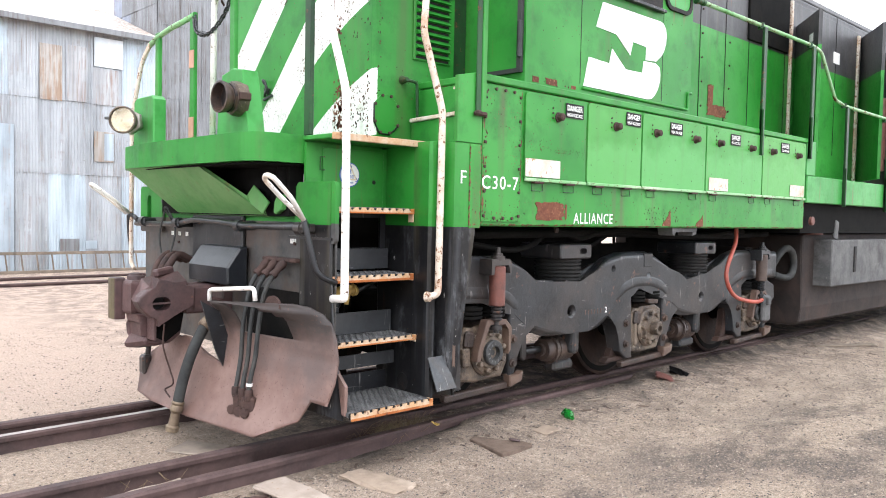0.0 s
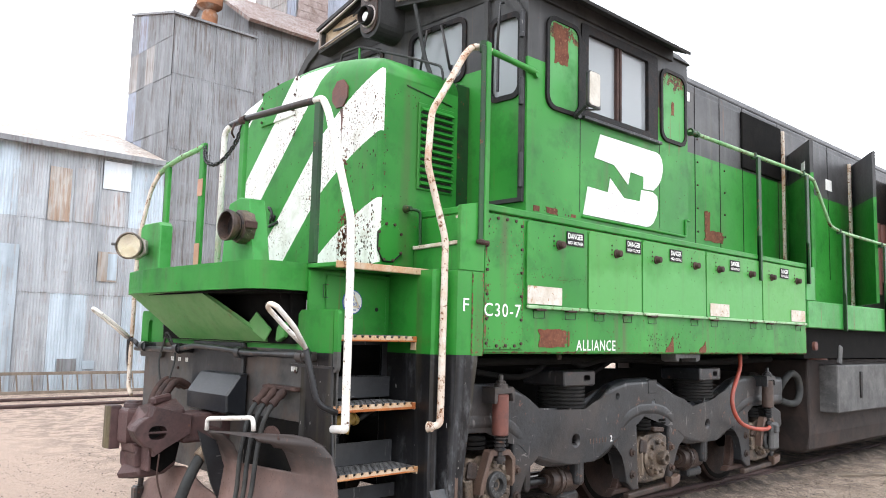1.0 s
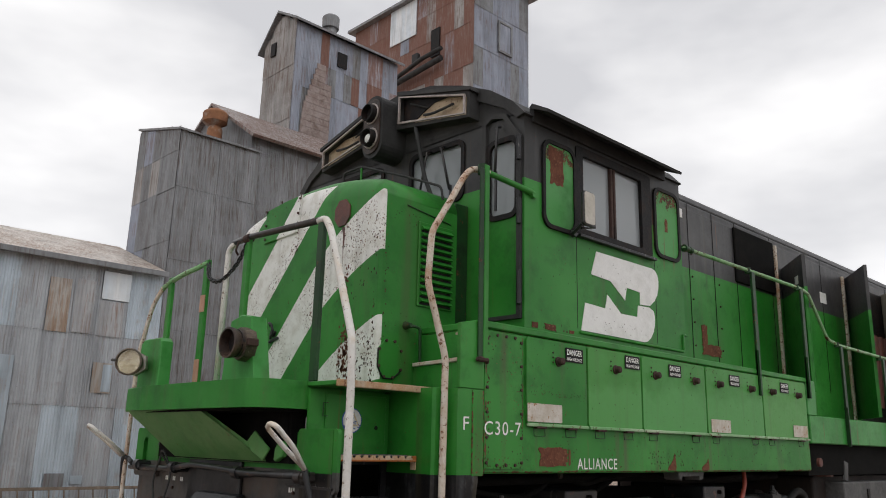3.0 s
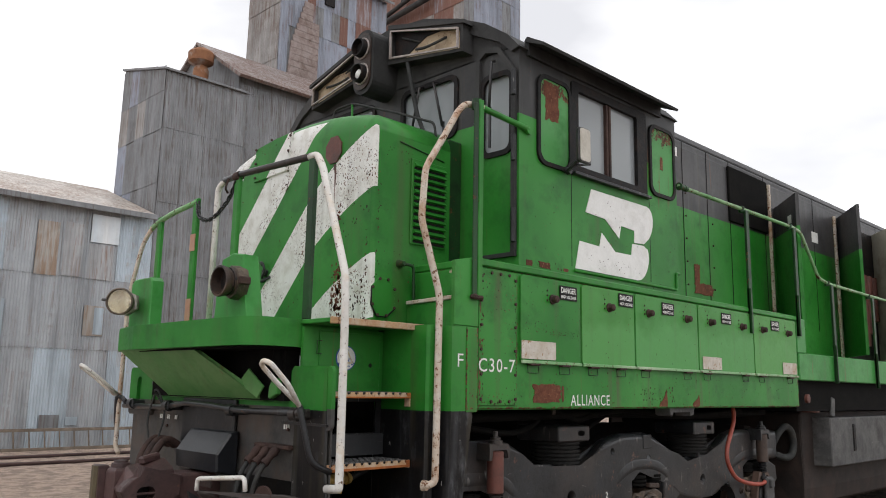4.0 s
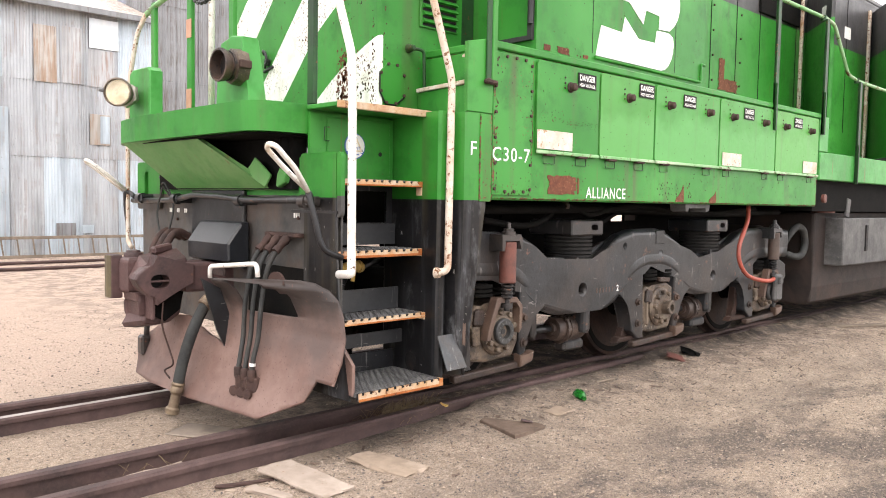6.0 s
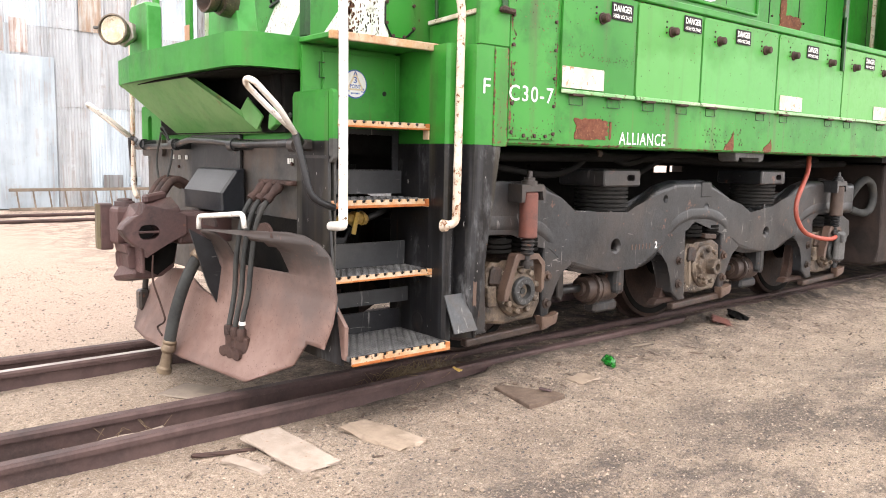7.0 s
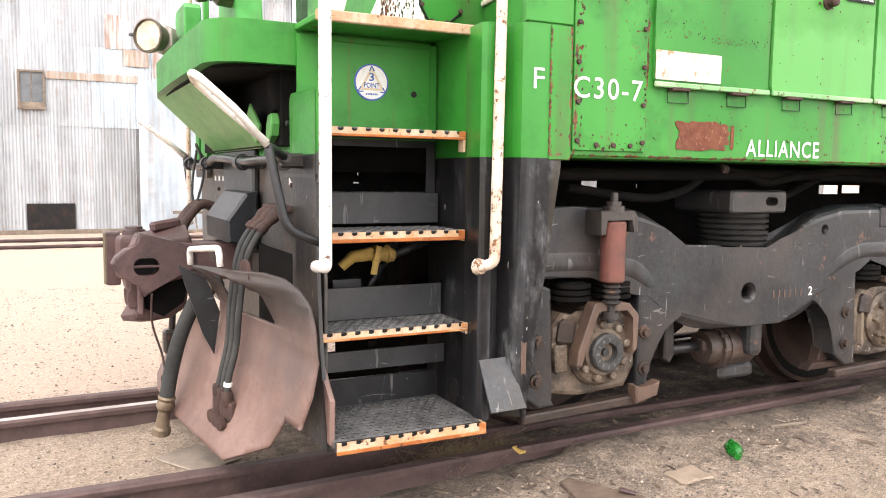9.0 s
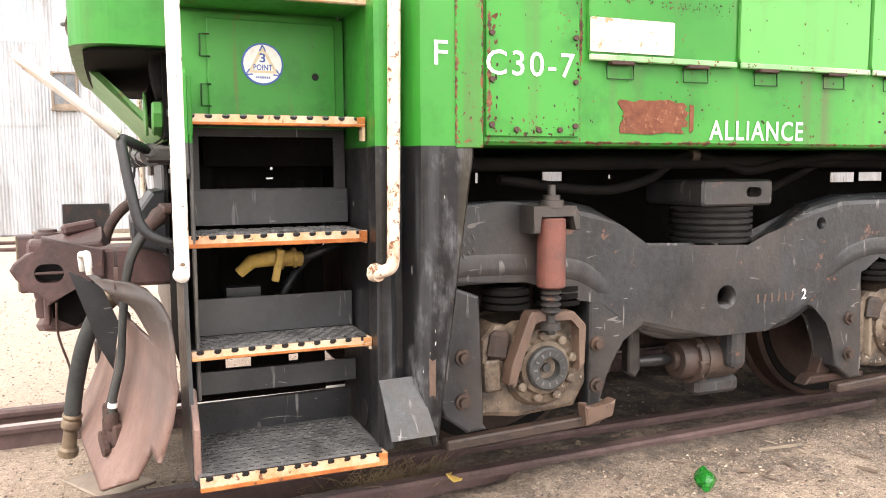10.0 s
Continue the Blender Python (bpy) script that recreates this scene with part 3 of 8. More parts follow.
def curve_through(pts, k=6):
    """A smooth line through the points."""
    p = [Vector(q) for q in pts]
    p = [p[0] * 2 - p[1]] + p + [p[-1] * 2 - p[-2]]
    out = []
    for i in range(1, len(p) - 2):
        for j in range(k):
            t = j / k
            a, b, c, d = p[i - 1], p[i], p[i + 1], p[i + 2]
            out.append(0.5 * (2 * b + (c - a) * t + (2 * a - 5 * b + 4 * c - d) * t * t + (3 * b - a - 3 * c + d) * t ** 3))
    return out + [p[-2]]


def tube(bm, pts, r, n=8, soft=0):
    """A round bar along a line; soft: smoothing steps."""
    p = curve_through(pts, soft) if soft else [Vector(q) for q in pts]
    side = None
    rings = []
    for i, q in enumerate(p):
        d = (p[min(i + 1, len(p) - 1)] - p[max(i - 1, 0)]).normalized()
        if side is None:
            side = d.orthogonal().normalized()
        side = (side - d * side.dot(d)).normalized()
        up = d.cross(side)
        rr = r[i] if isinstance(r, (list, tuple)) else r
        rings.append([bm.verts.new(q + rr * (math.cos(2 * math.pi * j / n) * side + math.sin(2 * math.pi * j / n) * up)) for j in range(n)])
    for a, b in zip(rings, rings[1:]):
        for j in range(n):
            bm.faces.new((a[j], a[(j + 1) % n], b[(j + 1) % n], b[j])).smooth = True
    bm.faces.new(rings[0]), bm.faces.new(rings[-1])
    return bm


def bends(pts, r, k=4):
    """A polyline with its corners rounded by about r."""
    p = [Vector(q) for q in pts]
    out = [p[0]]
    for a, b, c in zip(p, p[1:], p[2:]):
        u, v = (a - b), (c - b)
        d = min(r, u.length * 0.45, v.length * 0.45)
        s, e = b + u.normalized() * d, b + v.normalized() * d
        out += [(1 - t) ** 2 * s + 2 * t * (1 - t) * b + t * t * e for t in [i / k for i in range(k + 1)]]
    return out + [p[-1]]


def lathe(bm, p0, d, prof, n=20):
    """A turned body from p0 along d; prof: (way along, radius)."""
    d = Vector(d).normalized()
    s = d.orthogonal().normalized()
    u = d.cross(s)
    rings = [[bm.verts.new(Vector(p0) + d * a + max(r, 0.0005) * (math.cos(2 * math.pi * j / n) * s + math.sin(2 * math.pi * j / n) * u)) for j in range(n)] for a, r in prof]
    for a, b in zip(rings, rings[1:]):
        for j in range(n):
            bm.faces.new((a[j], a[(j + 1) % n], b[(j + 1) % n], b[j])).smooth = True
    bm.faces.new(rings[0]), bm.faces.new(rings[-1])
    for i in range(len(prof)):
        turn = math.pi
        if 0 < i < len(prof) - 1:
            (a0, r0), (a1, r1), (a2, r2) = prof[i - 1:i + 2]
            turn = abs(math.remainder(math.atan2(r2 - r1, a2 - a1) - math.atan2(r1 - r0, a1 - a0), 2 * math.pi))
        if turn > 0.6:
            for j in range(n):
                e = bm.edges.get((rings[i][j], rings[i][(j + 1) % n]))
                if e:
                    e.smooth = False
    return bm


def cyl(bm, p0, p1, r, n=16):
    d = Vector(p1) - Vector(p0)
    e = min(r * 0.12, d.length * 0.2)
    return lathe(bm, p0, d, [(0, r - e), (e, r), (d.length - e, r), (d.length, r - e)], n)


def pierced(bm, axis, a0, a1, u, v, holes):
    """A wall between a0 and a1 along an axis, over the span u by v, with square holes (u0, u1, v0, v1) right through it."""
    us = sorted({*u, *(h for q in holes for h in q[:2] if u[0] < h < u[1])})
    vs = sorted({*v, *(h for q in holes for h in q[2:] if v[0] < h < v[1])})
    for p, q in zip(us, us[1:]):
        for s, t in zip(vs, vs[1:]):
            c, d = (p + q) / 2, (s + t) / 2
            if any(h[0] < c < h[1] and h[2] < d < h[3] for h in holes):
                continue
            if axis == "y":
                box(bm, p, q, a0, a1, s, t)
            else:
                box(bm, a0, a1, p, q, s, t)
    bmesh.ops.remove_doubles(bm, verts=bm.verts, dist=0.0004)
    return bm


def cut(bm, tools):
    """Takes the tools' bodies away from a bmesh, right through it."""
    bmesh.ops.recalc_face_normals(bm, faces=bm.faces)
    bmesh.ops.recalc_face_normals(tools, faces=tools.faces)
    temps = []
    for name, b in (("body", bm), ("tool", tools)):
        me = bpy.data.meshes.new(name)
        b.to_mesh(me)
        b.free()
        ob = bpy.data.objects.new(name, me)
        scene.collection.objects.link(ob)
        temps.append(ob)
    mod = temps[0].modifiers.new("cut", "BOOLEAN")
    mod.object, mod.operation, mod.solver = temps[1], "DIFFERENCE", "EXACT"
    bpy.context.view_layer.update()
    me = bpy.data.meshes.new_from_object(temps[0].evaluated_get(bpy.context.evaluated_depsgraph_get()))
    out = B()
    out.from_mesh(me)
    bpy.data.meshes.remove(me)
    for ob in temps:
        bpy.data.objects.remove(ob)
    return out


def rounded(u0, u1, v0, v1, r, k=4):
    """The outline of a rectangle with round corners."""
    out = []
    for cu, cv, a in ((u1 - r, v0 + r, -90), (u1 - r, v1 - r, 0), (u0 + r, v1 - r, 90), (u0 + r, v0 + r, 180)):
        out += [(cu + r * math.cos(radians(a + 90 * i / k)), cv + r * math.sin(radians(a + 90 * i / k))) for i in range(k + 1)]
    return out


def ring_of(bm, outer, inner, axis, a0, a1):
    """A frame between two outlines of equal count."""
    def at(p, a):
        return {"x": (a, p[0], p[1]), "y": (p[0], a, p[1]), "z": (p[0], p[1], a)}[axis]
    k = len(outer)
    g = [[bm.verts.new(at(p, a)) for p in o] for o, a in ((outer, a0), (outer, a1), (inner, a1), (inner, a0))]
    for q in range(4):
        for i in range(k):
            bm.faces.new((g[q][i], g[q][(i + 1) % k], g[(q + 1) % 4][(i + 1) % k], g[(q + 1) % 4][i]))
    return bm


def lettering(name, text, m, height, mat, parent, width=None, label="", bold=0.018, spread=1.0):
    """Flat raised letters at the pose m (x along the line, y up)."""
    cu = bpy.data.curves.new("letters", "FONT")
    cu.body, cu.size, cu.extrude, cu.resolution_u, cu.offset = text, 1.0, 0.0, 3, bold
    cu.space_character = spread
    tmp = bpy.data.objects.new("letters", cu)
    scene.collection.objects.link(tmp)
    bpy.context.view_layer.update()
    me = bpy.data.meshes.new_from_object(tmp.evaluated_get(bpy.context.evaluated_depsgraph_get()))
    bpy.data.objects.remove(tmp)
    bm = B()
    bm.from_mesh(me)
    bpy.data.meshes.remove(me)
    xs, ys = [v.co.x for v in bm.verts], [v.co.y for v in bm.verts]
    s = height / (max(ys) - min(ys))
    sx = width / (max(xs) - min(xs)) if width else s
    bmesh.ops.transform(bm, matrix=m @ Matrix.Diagonal((sx, s, 1, 1)) @ Matrix.Translation((-min(xs), -min(ys), 0)), verts=bm.verts)
    return part(name, bm, mat, parent, label)


ON_SIDE = pose(0, 0, 0, 90, 0, 0)

# ---- ground and tracks ----


def ground_height(x, y):
    """The yard's surface: flat, with a hollow between the rails and a low bank beside the outer rail."""
    z = -0.035
    rise = min(1.0, max(0.0, (x + 0.7) / 1.1))
    if -1.05 < y < 0.8:
        z -= 0.05 - (0.085 * rise if y < -0.6 else 0.0)
    elif -1.6 < y <= -1.05:
        z -= 0.05 * max(0.0, 1 - abs(y + 1.2) / 0.35) * (1 - rise)
    away = (-1.055 + 0.0323 * x) - 0.03 - y
    if 0 < away < 0.9:
        z += 0.05 * (1 - away / 0.9) * rise
    if abs(y) < 14:
        z += 0.018 * noise.noise((x * 0.8, y * 0.8, 0)) + 0.012 * noise.noise((x * 2.7, y * 2.7, 3)) + 0.006 * noise.noise((x * 8, y * 8, 7))
    return z


def spread(a, b, fine, far):
    """Steps: fine between a and b, growing outside out to far."""
    out = [a + (b - a) * i / round((b - a) / fine) for i in range(round((b - a) / fine) + 1)]
    s = fine
    lo, hi = a, b
    while hi < far:
        s *= 1.45
        lo, hi = lo - s, hi + s
        out = [lo] + out + [hi]
    return out


def build_ground():
    xs, ys = spread(-4.5, 9.0, 0.075, 900), spread(-4.6, 2.0, 0.075, 900)
    vs = [(x, y, ground_height(x, y)) for y in ys for x in xs]
    w = len(xs)
    fs = [(j * w + i, j * w + i + 1, (j + 1) * w + i + 1, (j + 1) * w + i) for j in range(len(ys) - 1) for i in range(w - 1)]
    me = bpy.data.meshes.new("ground")
    me.from_pydata(vs, [], fs)
    me.polygons.foreach_set("use_smooth", [True] * len(fs))
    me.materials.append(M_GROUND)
    tagged(new("ground", me), "sandy gravel rail yard with dark cinder stains", "ground", "", "structure")


build_ground()


def rail_profile(y, top):
    h, w = 0.168, 0.037
    half = [(0.07, -h), (0.07, -h + 0.012), (0.012, -h + 0.032), (0.009, -0.045), (w - 0.002, -0.036), (w, -0.012), (w - 0.01, 0.0)]
    return [(y + a, top + b) for a, b in half] + [(y - a, top + b) for a, b in reversed(half)]


def build_rail(y, x0, x1, top, mat, label, shiny, turn=0.0):
    bm = B()
    prism(bm, rail_profile(y, top), "x", x0, x1)
    r = thing("rail", (x0, y, top - 0.168), label, "rail", "rails of the yard tracks")
    part("rail_body", bm, mat, r)
    bm = B()
    box(bm, x0 + 0.001, x1 - 0.001, y - 0.026, y + 0.026, top + 0.0005, top + 0.0015)
    part("running_surface", bm, M_RAILTOP if shiny else M_RAIL, r)
    if turn:
        r.matrix_basis = Matrix.Translation((0, y, 0)) @ pose(0, 0, 0, 0, 0, turn) @ Matrix.Translation((x0, 0, top - 0.168))
    return r


RAIL_TOP = 0.04
build_rail(-0.752, -30, 60, RAIL_TOP, M_RAIL, "rust-brown steel rail carrying the locomotive", False)
build_rail(0.752, -30, 60, RAIL_TOP, M_RAIL, "rust-brown steel rail carrying the locomotive", False)
outer_rail = build_rail(-1.055, -30, 9.2, RAIL_TOP, M_RAIL, "rusty rail converging with the locomotive's track", False, 1.85)
build_rail(0.49, -30, 6.5, RAIL_TOP, M_RAIL, "steel rail with a bright polished head", True, 1.85)
build_rail(11.4, -40, 60, 0.03, M_RAIL, "rusty rail of the far siding", False)
build_rail(12.85, -40, 60, 0.03, M_RAIL, "rusty rail of the far siding", False)
bm = B()
box(bm, 1.7, 2.3, -1.131, -1.095, -0.075, -0.005, 0.006)
part("joint_bar", bm, M_RUST, outer_rail, "bolted rusty joint bar")


def build_tie(x, y0, y1, w, turn, top):
    bm = B()
    slab(bm, (0, (y0 + y1) / 2, -0.07), (w, y1 - y0, 0.14), (0, 0, 0), 0.012)
    bmesh.ops.subdivide_edges(bm, edges=[e for e in bm.edges if e.calc_length() > 0.4], cuts=10)
    for v in bm.verts:
        v.co += 0.012 * noise.noise_vector(v.co * 6 + Vector((x * 9, 0, 0)))
    ob = solid("railroad_tie", bm, M_TIE, "weathered grey wooden tie half buried in gravel", "railroad tie", "ties under the tracks")
    ob.matrix_world = pose(x, 0, top, 0, 0, turn)


for i, tx in enumerate([-3.55, -3.0, -2.45, -1.93, -1.38, -0.88, -0.35, 0.2, 0.72, 1.28, 1.8, 2.35, 2.9, 3.4]):
    build_tie(tx, -1.4, 1.35, 0.2, (i * 37 % 5 - 2) * 0.8, -0.125)

# ---- buildings ----


def sheet_mesh(name, w, h, pitch=0.07, depth=0.007, mat=None):
    """One corrugated sheet, lower left corner at the origin, in the x-z plane, facing -y."""
    waves = max(3, round(w / pitch))
    vs, fs = [], []
    for i in range(waves * 4 + 1):
        x, d = w * i / (waves * 4), -depth * (1 + math.sin(i * math.pi / 2)) - 0.004
        vs += [(x, d, 0), (x, d, h), (x, 0.0, 0), (x, 0.0, h)]
    k = waves * 4
    for i in range(k):
        a = i * 4
        fs += [(a, a + 4, a + 5, a + 1), (a, a + 2, a + 6, a + 4), (a + 1, a + 5, a + 7, a + 3)]
    me = bpy.data.meshes.new(name)
    me.from_pydata(vs, [], fs)
    me.materials.append(mat)
    return me


SHEETS = {}


def clad(parent, origin, turn, width, rows, mats, sw=0.86, tops=None, skip=()):
    """Corrugated sheets side by side in rows over a wall; mats: materials drawn by lot; tops: height of the wall's top along it."""
    rnd = random.Random(int(abs(origin[0] * 31 + origin[1] * 17 + origin[2] * 7)) + round(width * 10))
    cols = max(1, round(width / sw))
    w = width / cols
    frame_m = pose(*origin, 0, 0, turn)
    for z0, z1 in zip(rows, rows[1:]):
        for c in range(cols):
            u = c * w
            if any(s[0] < u + w / 2 < s[1] and s[2] < (z0 + z1) / 2 < s[3] for s in skip):
                continue
            mat = rnd.choice(mats)
            top = z1 if tops is None else min(z1, tops(u + w / 2))
            if top - z0 < 0.1:
                continue
            key = (round(w, 3), round(top - z0, 2), mat.name)
            if key not in SHEETS:
                SHEETS[key] = sheet_mesh("metal_sheet", w + 0.02, top - z0 + 0.03, mat=mat)
            ob = new("metal_sheet", SHEETS[key])
            ob.parent = parent
            lean = rnd.uniform(-0.25, 0.25)
            local = frame_m @ pose(u, -rnd.uniform(0.012, 0.022), z0, -rnd.uniform(0.3, 0.55), lean, 0)
            local.translation -= BASE[parent.name]
            ob.matrix_basis = local
    return parent


def flat_panel(name, x0, x1, y, z0, z1, mat, parent, label="", d=0.03):
    bm = B()
    box(bm, x0, x1, y - d, y, z0, z1, 0.004)
    return part(name, bm, mat, parent, label)


# long low shed along the siding
shed = thing("grain_shed", (0, 15, 0), "long low shed clad in grey corrugated metal sheets", "shed")
bm = B()
prism(bm, [(15.0, -0.1), (15.0, 5.84), (18.2, 7.0), (18.2, -0.1)], "x", -22, 5.14)
part("wall", bm, M_GALV_DARK, shed)
bm = B()
prism(bm, [(14.72, 5.77), (14.72, 5.85), (18.3, 7.14), (18.3, 7.06)], "x", -22.2, 5.1)
for k in range(24):
    box(bm, 5.05 - 1.13 * k, 5.09 - 1.13 * k, 14.74, 14.76, 5.84, 5.87)
part("roof", bm, M_ROOF, shed, "rusty sloping sheet metal roof")
bm = B()
box(bm, -22.2, 5.1, 14.66, 14.73, 5.72, 5.86, 0.01)
part("eave_trim", bm, M_GALV_DARK, shed)
clad(shed, (-7.0, 15.0, 0), 0, 12.1, [0.0, 2.3, 4.05, 5.8], [M_GALV] * 7 + [M_GALV_BLUE] * 2, skip=[(7.0, 8.74, 0, 2.3)])
for px, pw, pz, ph in ((2.3, 0.5, 4.03, 1.3), (2.92, 0.46, 4.06, 1.32), (3.52, 0.62, 4.04, 0.88)):
    bm = B()
    bm.from_mesh(sheet_mesh("stained_sheet", pw, ph, 0.085, 0.008, M_GALV_STREAK))
    bmesh.ops.translate(bm, verts=bm.verts, vec=(px, 14.968, pz))
    part("stained_sheet", bm, M_GALV_TAN if px < 2.5 else M_GALV_FAINT, shed, "brown rust-stained corrugated sheet" if px < 2.5 else "rust-streaked corrugated sheet")
flat_panel("pale_sheet", 3.54, 4.24, 14.955, 4.96, 5.67, M_GALV_WHITE, shed, "pale square patch sheet", 0.012)
flat_panel("patched_window", 3.54, 4.03, 14.955, 2.64, 3.38, M_GALV_TAN, shed, "small boarded window with a rusty sheet", 0.02)
flat_panel("window_board", 3.78, 4.01, 14.93, 2.68, 3.34, M_GALV_BLUE, shed, "", 0.01)
flat_panel("patch_sheet", 2.75, 3.2, 14.955, 0.42, 0.75, M_GALV_DARK, shed, "", 0.012)
flat_panel("patch_sheet", 3.35, 3.62, 14.955, 0.5, 0.7, M_GALV_BLUE, shed, "", 0.012)
bm = B()
pts = sheet_mesh("door_sheet", 1.74, 3.38, 0.14, 0.003, M_GALV_BLUE)
bm.from_mesh(pts)
bmesh.ops.translate(bm, verts=bm.verts, vec=(0.0, 14.93, 0.0))
part("sliding_door", bm, M_GALV_BLUE, shed, "pale bluish ribbed sliding door")
bm = B()
ring_of(bm, [(-2.385, 2.66), (-1.865, 2.66), (-1.865, 3.455), (-2.385, 3.455)], [(-2.34, 2.78), (-1.905, 2.78), (-1.905, 3.415), (-2.34, 3.415)], "y", 14.9, 14.95)
win = part("window", bm, M_WOOD, shed, "small window with a peeling wooden surround")
for x0, x1 in ((-2.34, -2.135), (-2.115, -1.905)):
    flat_panel("pane", x0, x1, 14.945, 2.78, 3.415, M_DUSTYPANE, win, "dusty grey-blue pane", 0.006)
flat_panel("mullion", -2.135, -2.115, 14.945, 2.78, 3.415, M_WOOD, win, "", 0.02)
flat_panel("window_sill", -2.4, -1.85, 14.95, 2.63, 2.67, M_WOOD, win, "", 0.08)
# Black panel on the wall stands in for the opening's dark inside.
flat_panel("opening", -2.29, -1.35, 14.95, 0.03, 0.63, M_SIGN_SHADE_BLACK, shed, "crawl opening at the foot of the wall, its dark inside a black sheet", 0.02)
flat_panel("sill_board", -2.9, 0.02, 14.95, -0.05, 0.06, M_WOOD, shed, "", 0.06)
flat_panel("rust_band", -1.85, 0.0, 14.955, 3.3, 3.46, M_GALV_TAN, shed, "", 0.012)

flat_panel("patch_sheet", -0.3, 0.24, 14.955, 3.66, 4.03, M_GALV_TAN, shed, "tan rust-stained patch sheet", 0.012)
for px, pw, pz in ((-0.66, 0.36, 4.02), (0.32, 0.42, 3.44), (0.86, 0.36, 3.44)):
    bm = B()
    bm.from_mesh(sheet_mesh("rusty_strip_sheet", pw, 0.74, 0.07, 0.006, M_GALV_STREAK))
    bmesh.ops.translate(bm, verts=bm.verts, vec=(px, 14.965, pz))
    part("rusty_strip", bm, M_GALV_STREAK, shed, "rust-streaked corrugated strip")

# tall corrugated block at the shed's end
block = thing("grain_elevator_block", (5.14, 15, 0), "tall windowless block clad in dark weathered corrugated metal", "building")
bm = B()
prism(bm, [(15.0, -0.1), (15.0, 10.0), (17.8, 10.7), (17.8, -0.1)], "x", 5.14, 7.6)
part("wall", bm, M_GALV_DARK, block)
clad(block, (5.14, 15.0, 0), 0, 2.46, [0.0, 2.3, 4.4, 6.3, 8.36, 10.0], [M_GALV_DARK], 0.62)
clad(block, (5.14, 17.8, 0), -90, 2.8, [5.0, 6.8, 8.3, 9.4, 10.6], [M_GALV_DARK] * 4 + [M_TOWER_TAN, M_TOWER_BLUE], 0.56, lambda u: 10.68 - u * 0.24)
bm = B()
prism(bm, [(14.9, 9.97), (14.9, 10.03), (17.85, 10.78), (17.85, 10.72)], "x", 5.06, 7.65)
part("roof", bm, M_GALV_DARK, block)

hall = thing("elevator_hall", (7.6, 15.6, 0), "high hall with a rusty gabled roof and grey metal walls", "building")
bm = B()
prism(bm, [(15.5, -0.1), (15.5, 10.72), (18.1, 12.4), (20.9, 10.55), (20.9, -0.1)], "x", 7.62, 23.5)
part("wall", bm, M_GALV_DARK, hall)
bm = B()
prism(bm, [(15.2, 10.54), (18.1, 12.42), (21.2, 10.42), (21.2, 10.5), (18.1, 12.52), (15.1, 10.6)], "x", 7.45, 23.5)
part("roof", bm, M_GALV_RUSTY, hall, "rusty red-brown sheet roof")
clad(hall, (7.6, 15.5, 0), 0, 8.0, [0.0, 2.6, 5.2, 7.8, 10.4], [M_GALV_DARK], 0.7)
bm = B()
lathe(bm, (7.1, 17.0, 11.25), (0, 0, 1), [(0, 0.2), (0.06, 0.3), (0.12, 0.385), (0.4, 0.4), (0.46, 0.36), (0.56, 0.2), (0.6, 0.03)], 18)
lathe(bm, (7.12, 17.0, 10.5), (0, 0, 1), [(0, 0.24), (0.62, 0.24), (0.76, 0.18)], 14)
part("roof_vent", bm, M_BRONZE, hall, "rust-orange round roof ventilator")


def opening(parent, name, x0, x1, y, z0, z1, turn=0):
    # A black box on the wall paints the darkness inside the window.
    bm = B()
    if turn:
        box(bm, y - 0.045, y + 0.02, x0, x1, z0, z1)
    else:
        box(bm, x0, x1, y - 0.045, y + 0.02, z0, z1)
    w = part(name, bm, M_SIGN_SHADE_BLACK, parent, "window opening, its dark inside a black sheet")
    return w


tower = thing("head_house", (11.05, 19, 10), "narrow head house on the roof, rust-streaked corrugated metal", "building")
bm = B()
prism(bm, [(19.0, 10.0), (19.0, 17.45), (20.15, 18.1), (21.2, 16.95), (21.2, 10.0)], "x", 11.05, 16.15)
part("wall", bm, M_GALV_DARK, tower)
bm = B()
prism(bm, [(18.75, 17.36), (20.13, 18.14), (21.45, 16.74), (21.45, 16.82), (20.13, 18.24), (18.75, 17.46)], "x", 10.85, 16.4)
part("roof", bm, M_GALV_DARK, tower)
clad(tower, (11.05, 19.0, 0), 0, 5.1, [11.0, 12.9, 14.8, 16.0, 17.38], [M_TOWER_BLUE] * 6 + [M_GALV_DARK, M_TOWER_RED, M_TOWER_MIX], 0.39, skip=[(2.3, 2.6, 15.9, 16.3)])
clad(tower, (11.05, 21.2, 0), -90, 2.2, [11.0, 13.4, 15.6, 18.0], [M_TOWER_TAN], 0.55, lambda u: 16.95 + 1.1 * u if u < 1.05 else 18.1 - 0.57 * (u - 1.05))
opening(tower, "window", 13.02, 13.47, 18.95, 16.2, 16.82)
opening(tower, "window", 20.3, 20.62, 11.0, 16.4, 16.95, 1)
for k in range(13):
    slope = B()
    prism(slope, [(18.93 - 0.02, 12.7 + k * 0.25), (18.93 - 0.02, 12.955 + k * 0.25), (18.9 - 0.03, 12.955 + k * 0.25), (18.9 - 0.04, 12.7 + k * 0.25)], "x", 11.42 + (0.02 * k + max(0, k - 5) * 0.055), 12.75 - (0.3 if k > 9 else 0.0))
    part("clapboard", slope, M_CLAP, tower, "peeling brown patch board")
bm = B()
lathe(bm, (13.16, 19.8, 17.6), (0, 0, 1), [(0, 0.26), (0.6, 0.26), (0.62, 0.35), (1.1, 0.36), (1.18, 0.3), (1.22, 0.1)], 18)
part("roof_vent", bm, M_GALV_DARK, tower, "grey round roof ventilator")

